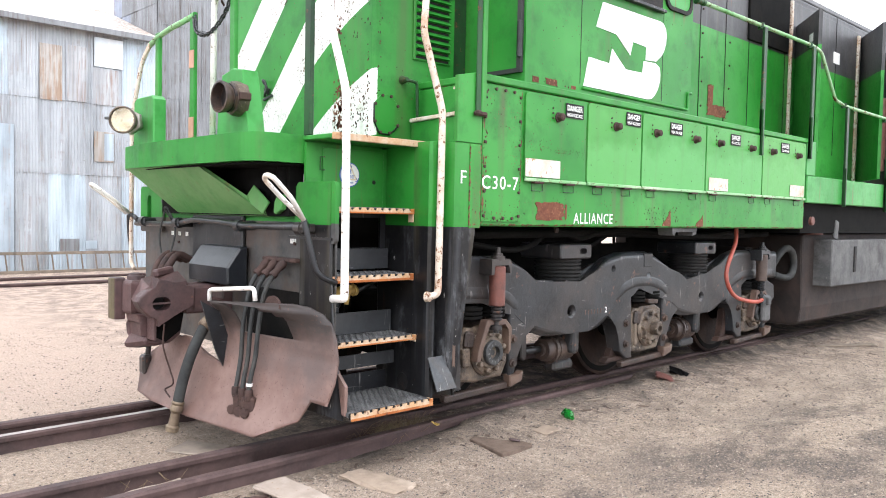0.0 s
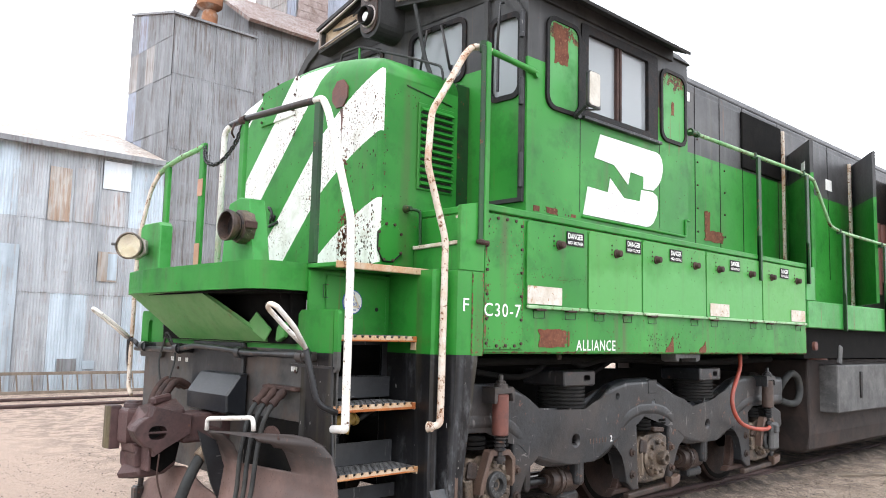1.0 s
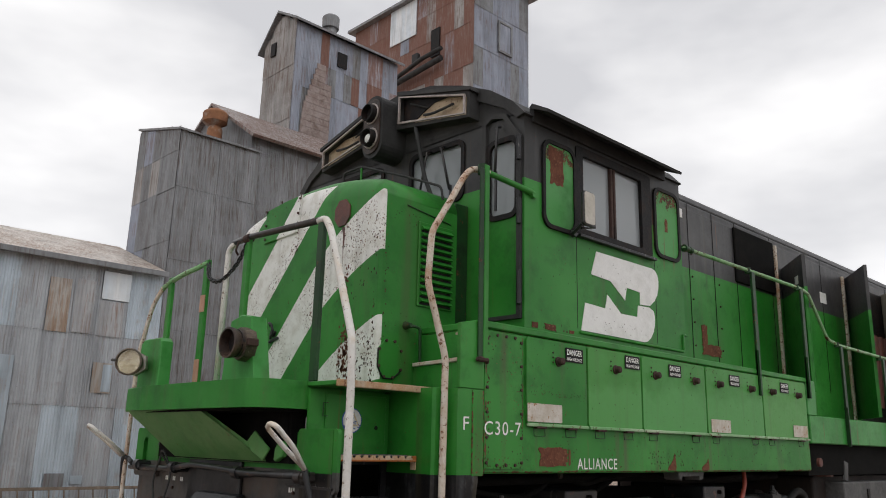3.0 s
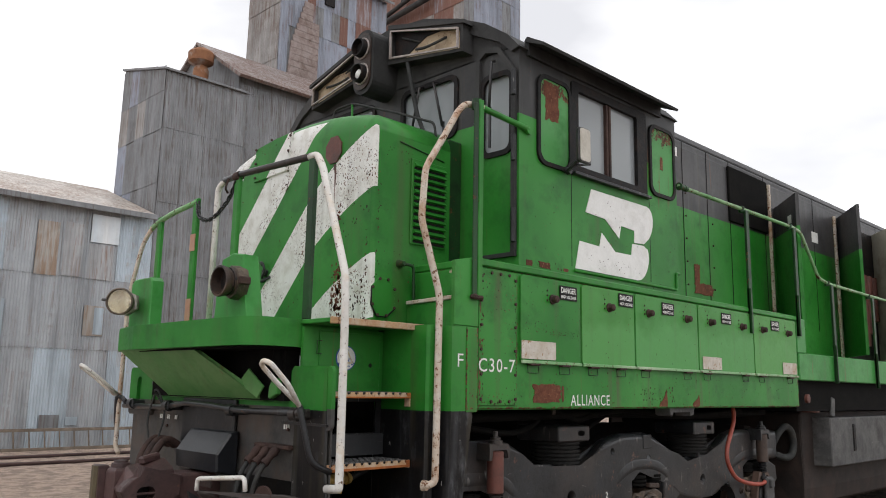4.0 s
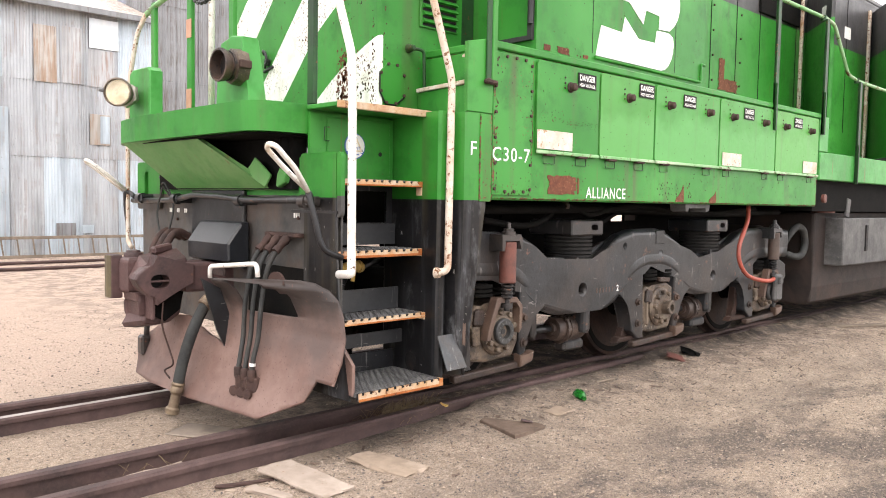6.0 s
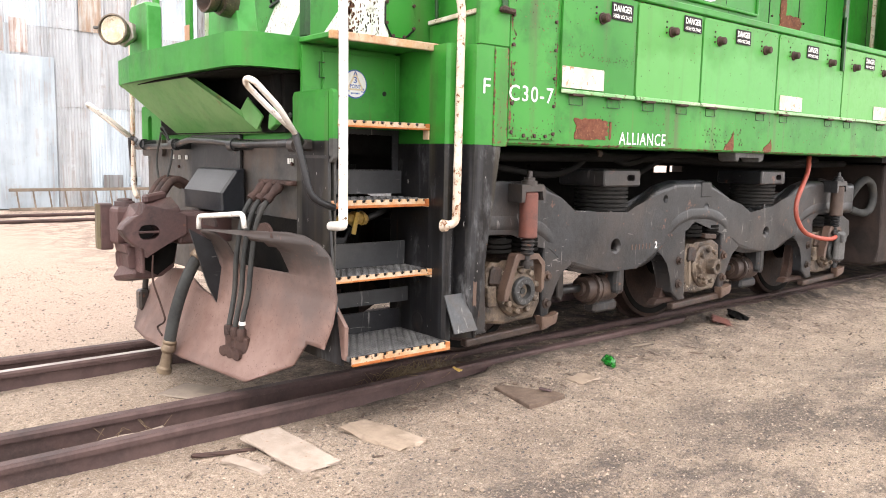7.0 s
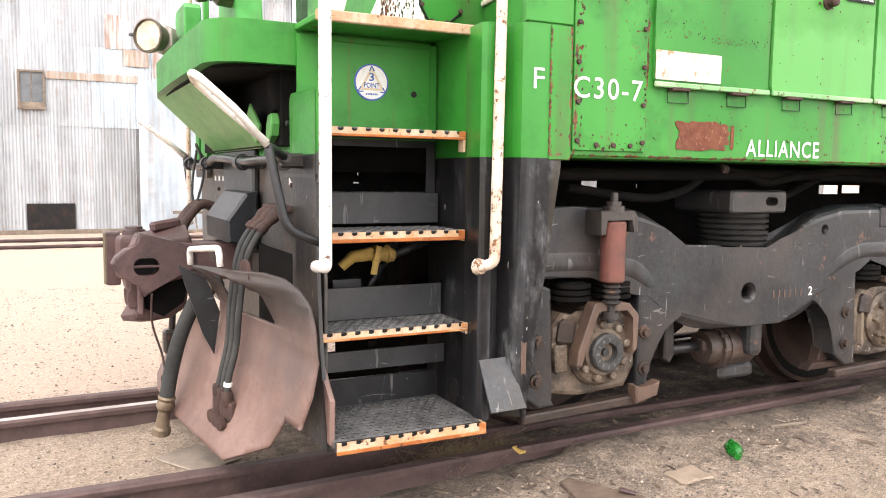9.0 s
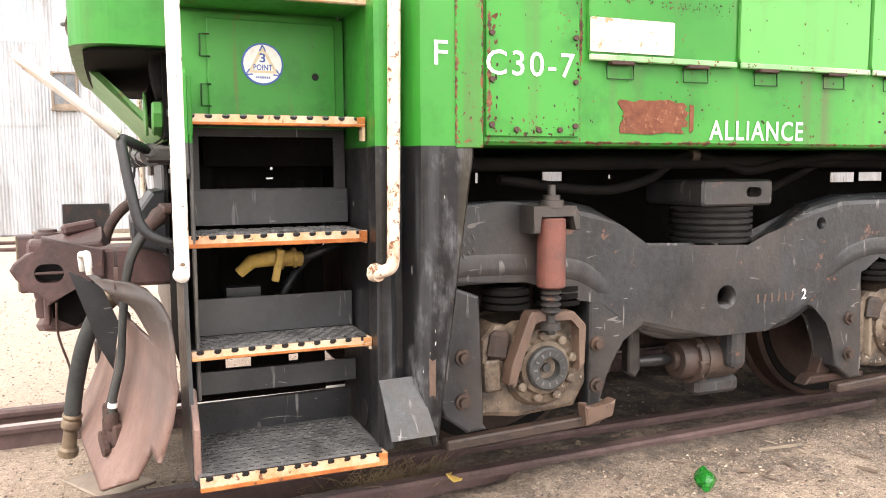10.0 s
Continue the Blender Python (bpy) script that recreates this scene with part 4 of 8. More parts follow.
annex = thing("upper_tower", (23.9, 22, 0), "tall upper tower of rust-red and bluish corrugated sheets", "building")
bm = B()
prism(bm, [(22.0, -0.1), (22.0, 27.3), (32.6, 27.3), (32.6, -0.1)], "x", 23.95, 28.45)
part("wall", bm, M_GALV_DARK, annex)
bm = B()
prism(bm, [(21.6, 27.25), (33.0, 27.25), (33.0, 27.42), (21.6, 27.42)], "x", 23.5, 28.9)
part("roof", bm, M_GALV_DARK, annex)
clad(annex, (23.9, 22.0, 0), 0, 4.45, [17.5, 20.3, 22.6, 25.0, 27.25], [M_TOWER_BLUE, M_TOWER_BLUE, M_GALV_DARK], 0.74)
clad(annex, (23.9, 32.6, 0), -90, 10.6, [19.0, 21.5, 24.0, 25.8, 27.25], [M_TOWER_RED] * 6 + [M_TOWER_BLUE, M_TOWER_TAN, M_TOWER_MIX, M_GALV_RUSTY], 0.76)
opening(annex, "window", 24.6, 25.3, 23.84, 22.9, 24.6, 1)
bm = B()
ring_of(bm, rounded(25.75, 26.9, 22.85, 24.75, 0.02, 1), rounded(25.87, 26.78, 22.97, 24.63, 0.02, 1), "y", 21.86, 21.95)
frame_ob = part("window", bm, M_GALV_DARK, annex, "boarded window with a dark frame")
bm = B()
box(bm, 25.87, 26.78, 21.9, 21.94, 22.97, 24.63)
part("board", bm, M_TOWER_BLUE, frame_ob)
bm = B()
box(bm, 23.8, 23.86, 26.65, 29.0, 24.9, 27.22)
part("pale_sheet", bm, M_GALV_WHITE, annex, "large pale sheet patch")
bm = B()
tube(bm, [(23.4, 24.0, 22.3), (23.4, 27.6, 22.0), (23.4, 31.0, 21.6)], 0.17, 10)
tube(bm, [(23.4, 24.0, 22.9), (23.4, 25.6, 22.8), (23.4, 28.5, 22.2)], 0.13, 10)
box(bm, 23.3, 23.6, 25.9, 26.4, 22.7, 23.3, 0.05)
part("spout", bm, M_CHAR, annex, "grain spout pipe")
# ladder lying on its edge against the shed
ladder = thing("ladder", (0.65, 14.6, -0.035), "long pale wooden ladder lying on edge along the wall", "ladder")
for z in (0.0, 0.43):
    bm = B()
    box(bm, 0.65, 5.6, 14.56, 14.6, z - 0.035, z + 0.035, 0.006)
    part("ladder_rail", bm, M_WOOD, ladder)
for k in range(15):
    bm = B()
    cyl(bm, (0.85 + k * 0.33, 14.58, 0.01), (0.8 + k * 0.33, 14.58, 0.42), 0.018, 8)
    part("rung", bm, M_WOOD, ladder)

# ---- locomotive ----
loco = thing("diesel_locomotive", (0, 0, RAIL_TOP), "retired green and black diesel locomotive with white nose stripes", "locomotive")
SIDE = -1.53

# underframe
# Deep shade under the frame comes from M_DARK's colour here.
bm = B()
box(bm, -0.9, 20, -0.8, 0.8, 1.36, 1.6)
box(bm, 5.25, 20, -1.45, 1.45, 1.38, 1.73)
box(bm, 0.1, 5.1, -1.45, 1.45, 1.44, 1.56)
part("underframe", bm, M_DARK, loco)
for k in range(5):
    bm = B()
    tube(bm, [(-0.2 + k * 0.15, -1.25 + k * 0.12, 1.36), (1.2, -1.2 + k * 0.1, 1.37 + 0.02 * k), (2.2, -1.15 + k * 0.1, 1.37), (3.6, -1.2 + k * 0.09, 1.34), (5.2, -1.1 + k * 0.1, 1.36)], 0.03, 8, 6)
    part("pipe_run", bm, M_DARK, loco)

# cabinets along the walkway
cab_box = B()
box(cab_box, -0.022, 5.14, SIDE, -0.9, 1.43, 2.37, 0.012)
cabinet = part("equipment_cabinet", cab_box, M_CABINET, loco, "green equipment cabinet below the walkway")
bm = B()
box(bm, -0.024, 5.16, SIDE - 0.012, -0.9, 2.37, 2.42, 0.008)
part("walkway_edge", bm, M_GREEN, cabinet)
bm = B()
box(bm, -0.008, 0.372, SIDE - 0.012, SIDE, 1.46, 2.35, 0.003)
panel = part("bolted_panel", bm, M_CABINET, cabinet)
DOORS = [0.395, 1.11, 1.85, 2.9, 4.04, 5.1]
KNOBS = [(0.76,), (1.48,), (2.06, 2.7), (3.14, 3.78), (4.25, 4.87)]
for i, (a, b) in enumerate(zip(DOORS, DOORS[1:])):
    bm = B()
    prism(bm, rounded(a + 0.012, b - 0.012, 1.755, 2.355, 0.03, 3), "y", SIDE - 0.018, SIDE - 0.002)
    door = part("cabinet_door", bm, M_CABINET if i == 0 else M_DOOR, cabinet, "green steel cabinet door")
    bm = B()
    box(bm, a + 0.012, b - 0.012, SIDE - 0.034, SIDE - 0.016, 1.742, 1.765, 0.004)
    part("drip_lip", bm, M_LIP, door, "weathered drip lip, paled as a lit edge, with rust spots")
    for h in (a + 0.16, b - 0.2):
        bm = B()
        tube(bm, [(h - 0.06, SIDE - 0.006, 1.735), (h - 0.06, SIDE - 0.01, 1.68), (h + 0.06, SIDE - 0.01, 1.68), (h + 0.06, SIDE - 0.006, 1.735)], 0.0028, 6)
        part("hinge_loop", bm, M_POST, door)
        bm = B()
        box(bm, h - 0.055, h + 0.05, SIDE - 0.036, SIDE - 0.002, 1.73, 1.745, 0.003)
        part("hinge_knuckle", bm, M_RUST, door, "rusted hinge knuckle")
    for kx in KNOBS[i]:
        bm = B()
        lathe(bm, (kx, SIDE - 0.015, 2.21), (0, -1, 0), [(0, 0.036), (0.012, 0.036), (0.016, 0.028), (0.05, 0.026), (0.055, 0.015)], 14)
        part("latch_knob", bm, M_RUST, door)
        for q in range(3):
            bm = B()
            cyl(bm, (kx - 0.06, SIDE - 0.012, 2.2 + q * 0.035), (kx - 0.06, SIDE - 0.024, 2.2 + q * 0.035), 0.007, 6)
            part("rivet", bm, M_RUST, door)
bolts = [(x, z) for x in (0.012, 0.355) for z in (1.5, 1.66, 1.82, 1.98, 2.14, 2.3)] + [(0.11, 1.485), (0.2, 1.485), (0.29, 1.485), (0.11, 2.33), (0.2, 2.33), (0.29, 2.33)]
bolt_bm = B()
cyl(bolt_bm, (0, 0, 0), (0, -0.012, 0), 0.011, 7)
bolt_mesh = mesh_of("bolt", bolt_bm, M_RUST)


def bolt(parent, x, y, z, turn=0, s=1.0):
    ob = new("bolt", bolt_mesh)
    ob.parent = parent
    m = pose(x, y, z, 0, 0, turn) @ Matrix.Diagonal((s, s, s, 1))
    m.translation -= BASE[root_of(parent).name]
    ob.matrix_basis = m


for x, z in bolts:
    bolt(cabinet, x, SIDE - 0.011, z)


def sheet_sign(parent, name, x0, x1, z0, z1, mat, label="", y=SIDE - 0.0225, d=0.003):
    bm = B()
    prism(bm, rounded(x0, x1, z0, z1, 0.006, 2), "y", y - d, y)
    return part(name, bm, mat, parent, label)


for a, b, z in ((0.84, 1.05, 2.27), (1.61, 1.82, 2.285), (2.27, 2.47, 2.27), (3.35, 3.55, 2.265), (4.45, 4.65, 2.27)):
    s = sheet_sign(cabinet, "warning_sign", a, b, z - 0.052, z + 0.052, M_SIGN_SHADE_BLACK, "small black and white warning sign")
    lettering("sign_letters", "DANGER", Matrix.Translation((a + 0.015, SIDE - 0.0265, z - 0.002)) @ ON_SIDE, 0.042, M_LETTER, s, b - a - 0.03)
    lettering("sign_letters", "HIGH VOLTAGE", Matrix.Translation((a + 0.015, SIDE - 0.0265, z - 0.042)) @ ON_SIDE, 0.024, M_LETTER, s, b - a - 0.03)
for a, b, z0, z1 in ((0.41, 0.79, 1.775, 1.9), (2.96, 3.32, 1.775, 1.89), (4.7, 5.05, 1.775, 1.895)):
    sheet_sign(cabinet, "painted_over_patch", a, b, z0, z1, M_PATCH, "white painted-out rectangle")


def blotch(parent, cx, cz, w, h, seed, y=SIDE - 0.0035, mat=None, name="rust_patch"):
    rnd = random.Random(seed)
    pts = []
    for i in range(72):
        a = 2 * math.pi * i / 72
        u, v = math.cos(a), math.sin(a)
        q = max(abs(u), abs(v))
        k = 0.96 + 0.22 * noise.noise((u * 2.5, v * 2.5, seed)) + rnd.uniform(-0.05, 0.05)
        pts.append((cx + w / 2 * u / q * k, cz + h / 2 * v / q * k))
    bm = B()
    prism(bm, pts, "y", y, y + 0.003)
    part(name, bm, mat or M_BLOTCH, parent, "bare rusted patch")


blotch(cabinet, 0.72, 1.54, 0.32, 0.13, 3)
blotch(cabinet, 0.9, 1.54, 0.02, 0.11, 8)
for cx, h in ((2.3, 0.14), (2.86, 0.1)):
    bm = B()
    prism(bm, [(cx - 0.075, 1.445), (cx + 0.055, 1.445), (cx + 0.06, 1.48), (cx + 0.045, 1.445 + h), (cx + 0.02, 1.44 + h * 0.7), (cx - 0.03, 1.49), (cx - 0.06, 1.475)], "y", SIDE - 0.0035, SIDE)
    part("rust_patch", bm, M_BLOTCH, cabinet, "spiky bare rusted patch")
lettering("letters", "ALLIANCE", Matrix.Translation((0.99, SIDE - 0.004, 1.455)) @ ON_SIDE, 0.08, M_LETTER, loco, 0.5, "white stencilled lettering", 0.008, 1.14)
lettering("letters", "C30-7", Matrix.Translation((-0.01, SIDE - 0.0155, 1.675)) @ ON_SIDE, 0.088, M_LETTER, loco, 0.36, "white stencilled lettering", 0.004, 1.16)

# walkway sill behind the cabinets
bm = B()
box(bm, 5.2, 20, SIDE, 1.53, 1.72, 2.02, 0.01)
part("side_sill", bm, M_SILL, loco, "faded green side sill")
bm = B()
box(bm, 5.16, 5.4, SIDE - 0.004, -0.9, 2.02, 2.4, 0.008)
part("sill_riser", bm, M_SILL, loco)

# corner of the step well: folded plate, its lower part tapering towards the truck
PLAN = [(-0.378, -0.95), (-0.376, -1.3), (-0.394, -1.455), (-0.38, -1.475), (-0.348, -1.477), (-0.335, -1.462), (-0.325, -1.425), (-0.288, -1.425), (-0.272, -1.5), (-0.258, -1.545), (-0.17, -1.546), (-0.066, -1.545)]
bm = B()
skin = []
for x, y in PLAN:
    col = []
    for z in (0.345, 0.6, 1.0, 1.39, 1.955):
        k = max(0.0, (x + 0.258) / 0.192) * max(0.0, (1.39 - z) / 1.0) * 0.125
        inward = max(0.0, (1.39 - z) / 1.0) * (0.028 if x > -0.27 else 0.0)
        px = x - k
        if z < 0.5 and x > -0.28:
            px = max(px, -0.206 + 0.06 * (x + 0.272))
        col.append((bm.verts.new((px, y + inward, z)), bm.verts.new((px + 0.014, y + inward + 0.02, z))))
    skin.append(col)
for a, b in zip(skin, skin[1:]):
    for p, q, r, s in zip(a, b, b[1:], a[1:]):
        bm.faces.new((p[0], q[0], r[0], s[0]))
        bm.faces.new((p[1], s[1], r[1], q[1]))
    bm.faces.new((a[0][0], a[0][1], b[0][1], b[0][0]))
    bm.faces.new((a[-1][0], b[-1][0], b[-1][1], a[-1][1]))
for col in (skin[0], skin[-1]):
    for p, q in zip(col, col[1:]):
        bm.faces.new((p[0], p[1], q[1], q[0]))
part("step_well_side", bm, M_STEPSIDE, loco, "folded side plate, green above and black below")
bm = B()
box(bm, -0.13, -0.024, -1.553, -1.5, 1.418, 1.953, 0.003)
part("seam_plate", bm, M_SEAM, loco, "narrow plate between two rusting seams")
bm = B()
prism(bm, [(-0.25, 1.96), (-0.024, 1.96), (-0.024, 2.425), (-0.25, 2.375)], "y", -1.553, -1.52, 0.004, 1)
part("corner_plate", bm, M_GREEN, loco)
bm = B()
box(bm, -0.24, -0.03, -1.5455, -1.4, 1.948, 1.9595, 0.002)
part("corner_ledge", bm, M_CABINET, loco)
lettering("letters", "F", Matrix.Translation((-0.208, -1.5495, 1.7)) @ ON_SIDE, 0.082, M_LETTER, loco, 0.05, "", 0.0)
blotch(loco, -0.212, 0.61, 0.026, 0.16, 42, -1.545 + 0.028 * 0.78 - 0.0025, M_STRAP, "bare_spot")
# kick plate: a sloping plate that closes the foot of the fold, with a turned-in upper edge
bm = B()
quad = [(-0.4, -1.485, 0.603), (-0.256, -1.485, 0.606), (-0.209, -1.552, 0.4), (-0.376, -1.552, 0.397)]
lo = [bm.verts.new(q) for q in quad]
hi = [bm.verts.new((x, y + 0.008, z - 0.003)) for x, y, z in quad]
bm.faces.new(lo), bm.faces.new(hi[::-1])
for i in range(4):
    bm.faces.new((lo[i], lo[(i + 1) % 4], hi[(i + 1) % 4], hi[i]))
part("kick_plate", bm, M_KICK, loco, "sloping scuffed kick plate")

# steps
TREADS = [(1.535, -1.31, -1.0), (1.125, -1.315, -1.03), (0.736, -1.352, -1.1), (0.355, -1.52, -1.06)]
X0, X1 = -1.018, -0.385
for k, (z, yf, yb) in enumerate(TREADS):
    bm = B()
    box(bm, X0, X1, yf + 0.028, yb, z - 0.03, z - 0.004)
    tread = part("step_tread", bm, M_GRATE, loco, "perforated steel step tread with an orange edge")
    bm = B()
    nh = 11
    w = (X1 - X0) / nh
    deep = (0.036, 0.042, 0.033, 0.046)[k]
    outline = [(X0, z - deep), (X1, z - deep), (X1, z - 0.002)]
    for h in range(nh - 1, -1, -1):
        c = X0 + (h + 0.5) * w
        outline += [(c + 0.011, z - 0.002), (c + 0.0135, z - 0.007), (c + 0.012, z - 0.013), (c + 0.006, z - 0.017), (c - 0.006, z - 0.017), (c - 0.012, z - 0.013), (c - 0.0135, z - 0.007), (c - 0.011, z - 0.002)]
    outline += [(X0, z - 0.002)]
    prism(bm, outline, "y", yf - 0.004, yf + 0.006)
    part("step_edge", bm, M_EDGE, tread, "worn orange and cream step edge")
    bm = B()
    box(bm, X0 - 0.001, X1 + 0.001, yf - 0.0065, yf + 0.004, z - deep - 0.002, z - deep + (0.008 if k in (0, 2) else 0.013), 0.002)
    box(bm, X1 - 0.03, X1 + 0.0015, yf - 0.0055, yf + 0.004, z - deep + 0.01, z - 0.003, 0.002)
    part("edge_lip", bm, M_LIPRUST, tread, "orange rusted lower lip")
    # Black strip behind the notches paints their shade.
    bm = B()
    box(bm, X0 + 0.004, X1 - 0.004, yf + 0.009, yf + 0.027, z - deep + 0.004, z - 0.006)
    part("edge_backing", bm, M_SIGN_SHADE_BLACK, tread)
    rows = int((yb - yf - 0.03) / 0.034)
    bm, dark = B(), B()
    for r in range(rows):
        for c in range(13):
            x = X0 + 0.035 + (c + (r % 2) * 0.5) * (X1 - X0 - 0.07) / 12.5
            y = yf + 0.045 + r * 0.034
            if x > X1 - 0.02:
                continue
            prism(dark, [(x + 0.0125 * math.cos(a), y + 0.0095 * math.sin(a)) for a in [math.pi * q / 4 for q in range(8)]], "z", z - 0.004, z - 0.0025)
            ring_of(bm, [(x + 0.0175 * math.cos(a), y + 0.0135 * math.sin(a)) for a in [math.pi * q / 4 for q in range(8)]], [(x + 0.0125 * math.cos(a), y + 0.0095 * math.sin(a)) for a in [math.pi * q / 4 for q in range(8)]], "z", z - 0.004, z + 0.001)
    part("grip_rims", bm, M_GRATE, tread, "", "stuff")
    # Black discs on the tread paint the shade inside its holes.
    part("grip_holes", dark, M_SIGN_SHADE_BLACK, tread, "", "stuff")
    bm = B()
    slab(bm, (X1 - 0.005, yf + 0.02, z - (0.045 if k == 0 else 0.026)), (0.01, 0.045, 0.085 if k == 0 else 0.045))
    part("end_tab", bm, M_EDGE, tread)
for z0, z1, y in ((1.14, 1.27, -1.06), (0.735, 0.87, -1.1), (0.523, 0.606, -1.14), (0.35, 0.466, -1.06)):
    bm = B()
    box(bm, X0, X1, y, y + 0.015, z0, z1)
    part("riser_plate", bm, M_RISER if z0 > 0.5 else M_BLACK, loco, "scratched black riser plate")
# Thin black oval laid on the plate for the hole's shade.
bm = B()
prism(bm, [(-1.221 + 0.05 * math.cos(a), 0.409 + 0.057 * math.sin(a)) for a in [math.pi * q / 8 for q in range(16)]], "x", -0.3815, -0.3775)
part("drain_hole", bm, M_SIGN_SHADE_BLACK, loco, "oval hole low in the side plate, its shade a black disc")
bm = B()
box(bm, X0, X1, -1.03, -1.01, 1.5, 1.92)
back = part("step_back_panel", bm, M_GREEN, loco, "green panel behind the top step")
bm = B()
box(bm, -0.9, -0.42, -1.042, -1.03, 1.53, 1.9, 0.004)
hatch = part("access_door", bm, M_GREEN, back)
bm = B()
tube(bm, [(-0.89, -1.045, 1.84), (-0.925, -1.045, 1.84), (-0.925, -1.045, 1.76), (-0.89, -1.045, 1.76)], 0.0036, 6)
part("hinge_loop", bm, M_POST, back)
bm = B()
tube(bm, [(-0.89, -1.045, 1.66), (-0.925, -1.045, 1.66), (-0.925, -1.045, 1.58), (-0.89, -1.045, 1.58)], 0.0036, 6)
part("hinge_loop", bm, M_POST, back)
# Black disc for the lock hole's dark inside.
bm = B()
cyl(bm, (-0.5, -1.04, 1.7), (-0.5, -1.045, 1.7), 0.014, 12)
part("lock_hole", bm, M_SIGN_SHADE_BLACK, back)
bm = B()
cyl(bm, (-0.7, -1.042, 1.74), (-0.7, -1.046, 1.74), 0.078, 32)
decal = part("round_decal", bm, M_BLUE, back, "round blue and white safety decal")
bm = B()
cyl(bm, (-0.7, -1.045, 1.74), (-0.7, -1.049, 1.74), 0.071, 32)
part("decal_face", bm, M_SIGNWHITE, decal)
bm = B()
ring_of(bm, [(-0.7, 1.808), (-0.758, 1.706), (-0.642, 1.706)], [(-0.7, 1.786), (-0.74, 1.716), (-0.66, 1.716)], "y", -1.0498, -1.049)
part("decal_triangle", bm, M_BUFF, decal)
lettering("decal_letters", "3", Matrix.Translation((-0.712, -1.0505, 1.745)) @ ON_SIDE, 0.034, M_BLUE, decal, 0.022)
lettering("decal_letters", "POINT", Matrix.Translation((-0.735, -1.0505, 1.716)) @ ON_SIDE, 0.022, M_BLUE, decal, 0.07)
for cx, cz, a in ((-0.7, 1.797, 0), (-0.753, 1.705, 120), (-0.647, 1.705, 240)):
    bm = B()
    m = Matrix.Translation((cx, -1.0505, cz)) @ ON_SIDE @ pose(0, 0, 0, 0, 0, a)
    slab(bm, (-0.006, 0, 0), (0.005, 0.024, 0.001), (0, 0, -25))
    slab(bm, (0.006, 0, 0), (0.005, 0.024, 0.001), (0, 0, 25))
    bmesh.ops.transform(bm, matrix=m, verts=bm.verts)
    part("decal_mark", bm, M_BLUE, decal)
bm = B()
for q in range(7):
    box(bm, -0.727 + q * 0.008, -0.722 + q * 0.008, -1.0507, -1.0495, 1.686, 1.694)
part("decal_small_print", bm, M_BLUE, decal)
# left cheek of the steps, top plate
bm = B()
prism(bm, [(-1.25, 0.3), (-1.45, 0.3), (-1.36, 0.75), (-1.32, 1.1), (-1.31, 1.67), (-1.03, 1.67), (-1.0, 1.5), (-1.0, 0.3)], "x", -1.034, -1.02)
part("step_cheek", bm, M_STEPSIDE, loco)
bm = B()
box(bm, -1.02, -0.31, -1.305, -0.9, 1.935, 1.962, 0.004)
part("landing_plate", bm, M_GREEN, loco)
bm = B()
box(bm, -1.03, -0.275, -1.33, -1.305, 1.925, 1.966, 0.004)
part("landing_edge", bm, M_EDGE, loco, "rust-stained white landing edge")
# Back of the step well, coloured nearly black for the shade inside.
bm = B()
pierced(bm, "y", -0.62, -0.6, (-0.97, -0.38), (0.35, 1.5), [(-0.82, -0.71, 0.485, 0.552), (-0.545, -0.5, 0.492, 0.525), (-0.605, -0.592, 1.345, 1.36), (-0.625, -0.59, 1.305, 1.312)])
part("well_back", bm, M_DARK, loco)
for q in ((-0.9, 1.5, 0.05), (-0.52, 1.3, 0.03)):
    bm = B()
    tube(bm, [(q[0], -0.72, 0.8), (q[0] + 0.01, -0.72, q[1])], q[2], 10)
    part("well_pipe", bm, M_DARK, loco)
bm = B()
tube(bm, [(-0.68, -0.75, 0.7), (-0.44, -0.72, 1.02)], 0.022, 8)
part("well_strut", bm, M_FRAME, loco)
bm = B()
pierced(bm, "y", -1.028, -1.018, (X0, X1), (1.27, 1.5), [(-0.94, -0.43, 1.275, 1.47)])
part("well_frame", bm, M_BLACK, loco, "black plate with an opening behind the step")
bm = B()
tube(bm, [(-0.795, -0.93, 0.94), (-0.745, -0.94, 0.985), (-0.665, -0.94, 0.995), (-0.545, -0.93, 0.985)], [0.022, 0.028, 0.032, 0.03], 10)
lathe(bm, (-0.645, -0.94, 0.99), (1, 0, 0.05), [(0, 0.03), (0.0, 0.045), (0.02, 0.045), (0.021, 0.032), (0.06, 0.032), (0.061, 0.042), (0.075, 0.042)], 8)
slab(bm, (-0.65, -0.985, 0.97), (0.03, 0.012, 0.13), (0, 12, 0), 0.004)
part("drain_valve", bm, M_YELLOW, loco, "yellow painted drain valve")
bm = B()
tube(bm, [(-0.545, -0.93, 0.985), (-0.36, -0.92, 1.05)], 0.02, 8)
part("drain_pipe", bm, M_FRAME, loco)
bm = B()
slab(bm, (-0.785, -0.94, 0.855), (0.13, 0.08, 0.07))
part("valve_block", bm, M_FRAME, loco)

# front platform
deck = [(-0.4, -1.0), (-1.12, -1.0), *((-1.205 - 0.163 * math.sin(radians(a)), -0.837 - 0.163 * math.cos(radians(a))) for a in range(0, 91, 9)), (-1.375, -0.4), (-1.375, 0.1), (-1.365, 0.6), (-1.32, 0.95), (-1.24, 1.15), (-1.14, 1.24), (-1.0, 1.27), (-0.4, 1.27)]
bm = B()
prism(bm, deck, "z", 1.795, 1.965, 0.006, 1)
part("front_platform", bm, M_GREEN, loco, "green front platform with rounded corners")
bm = B()
prism(bm, [(-0.45 + (x + 0.45) * 0.95, y * 0.95) for x, y in deck], "z", 1.78, 1.792)
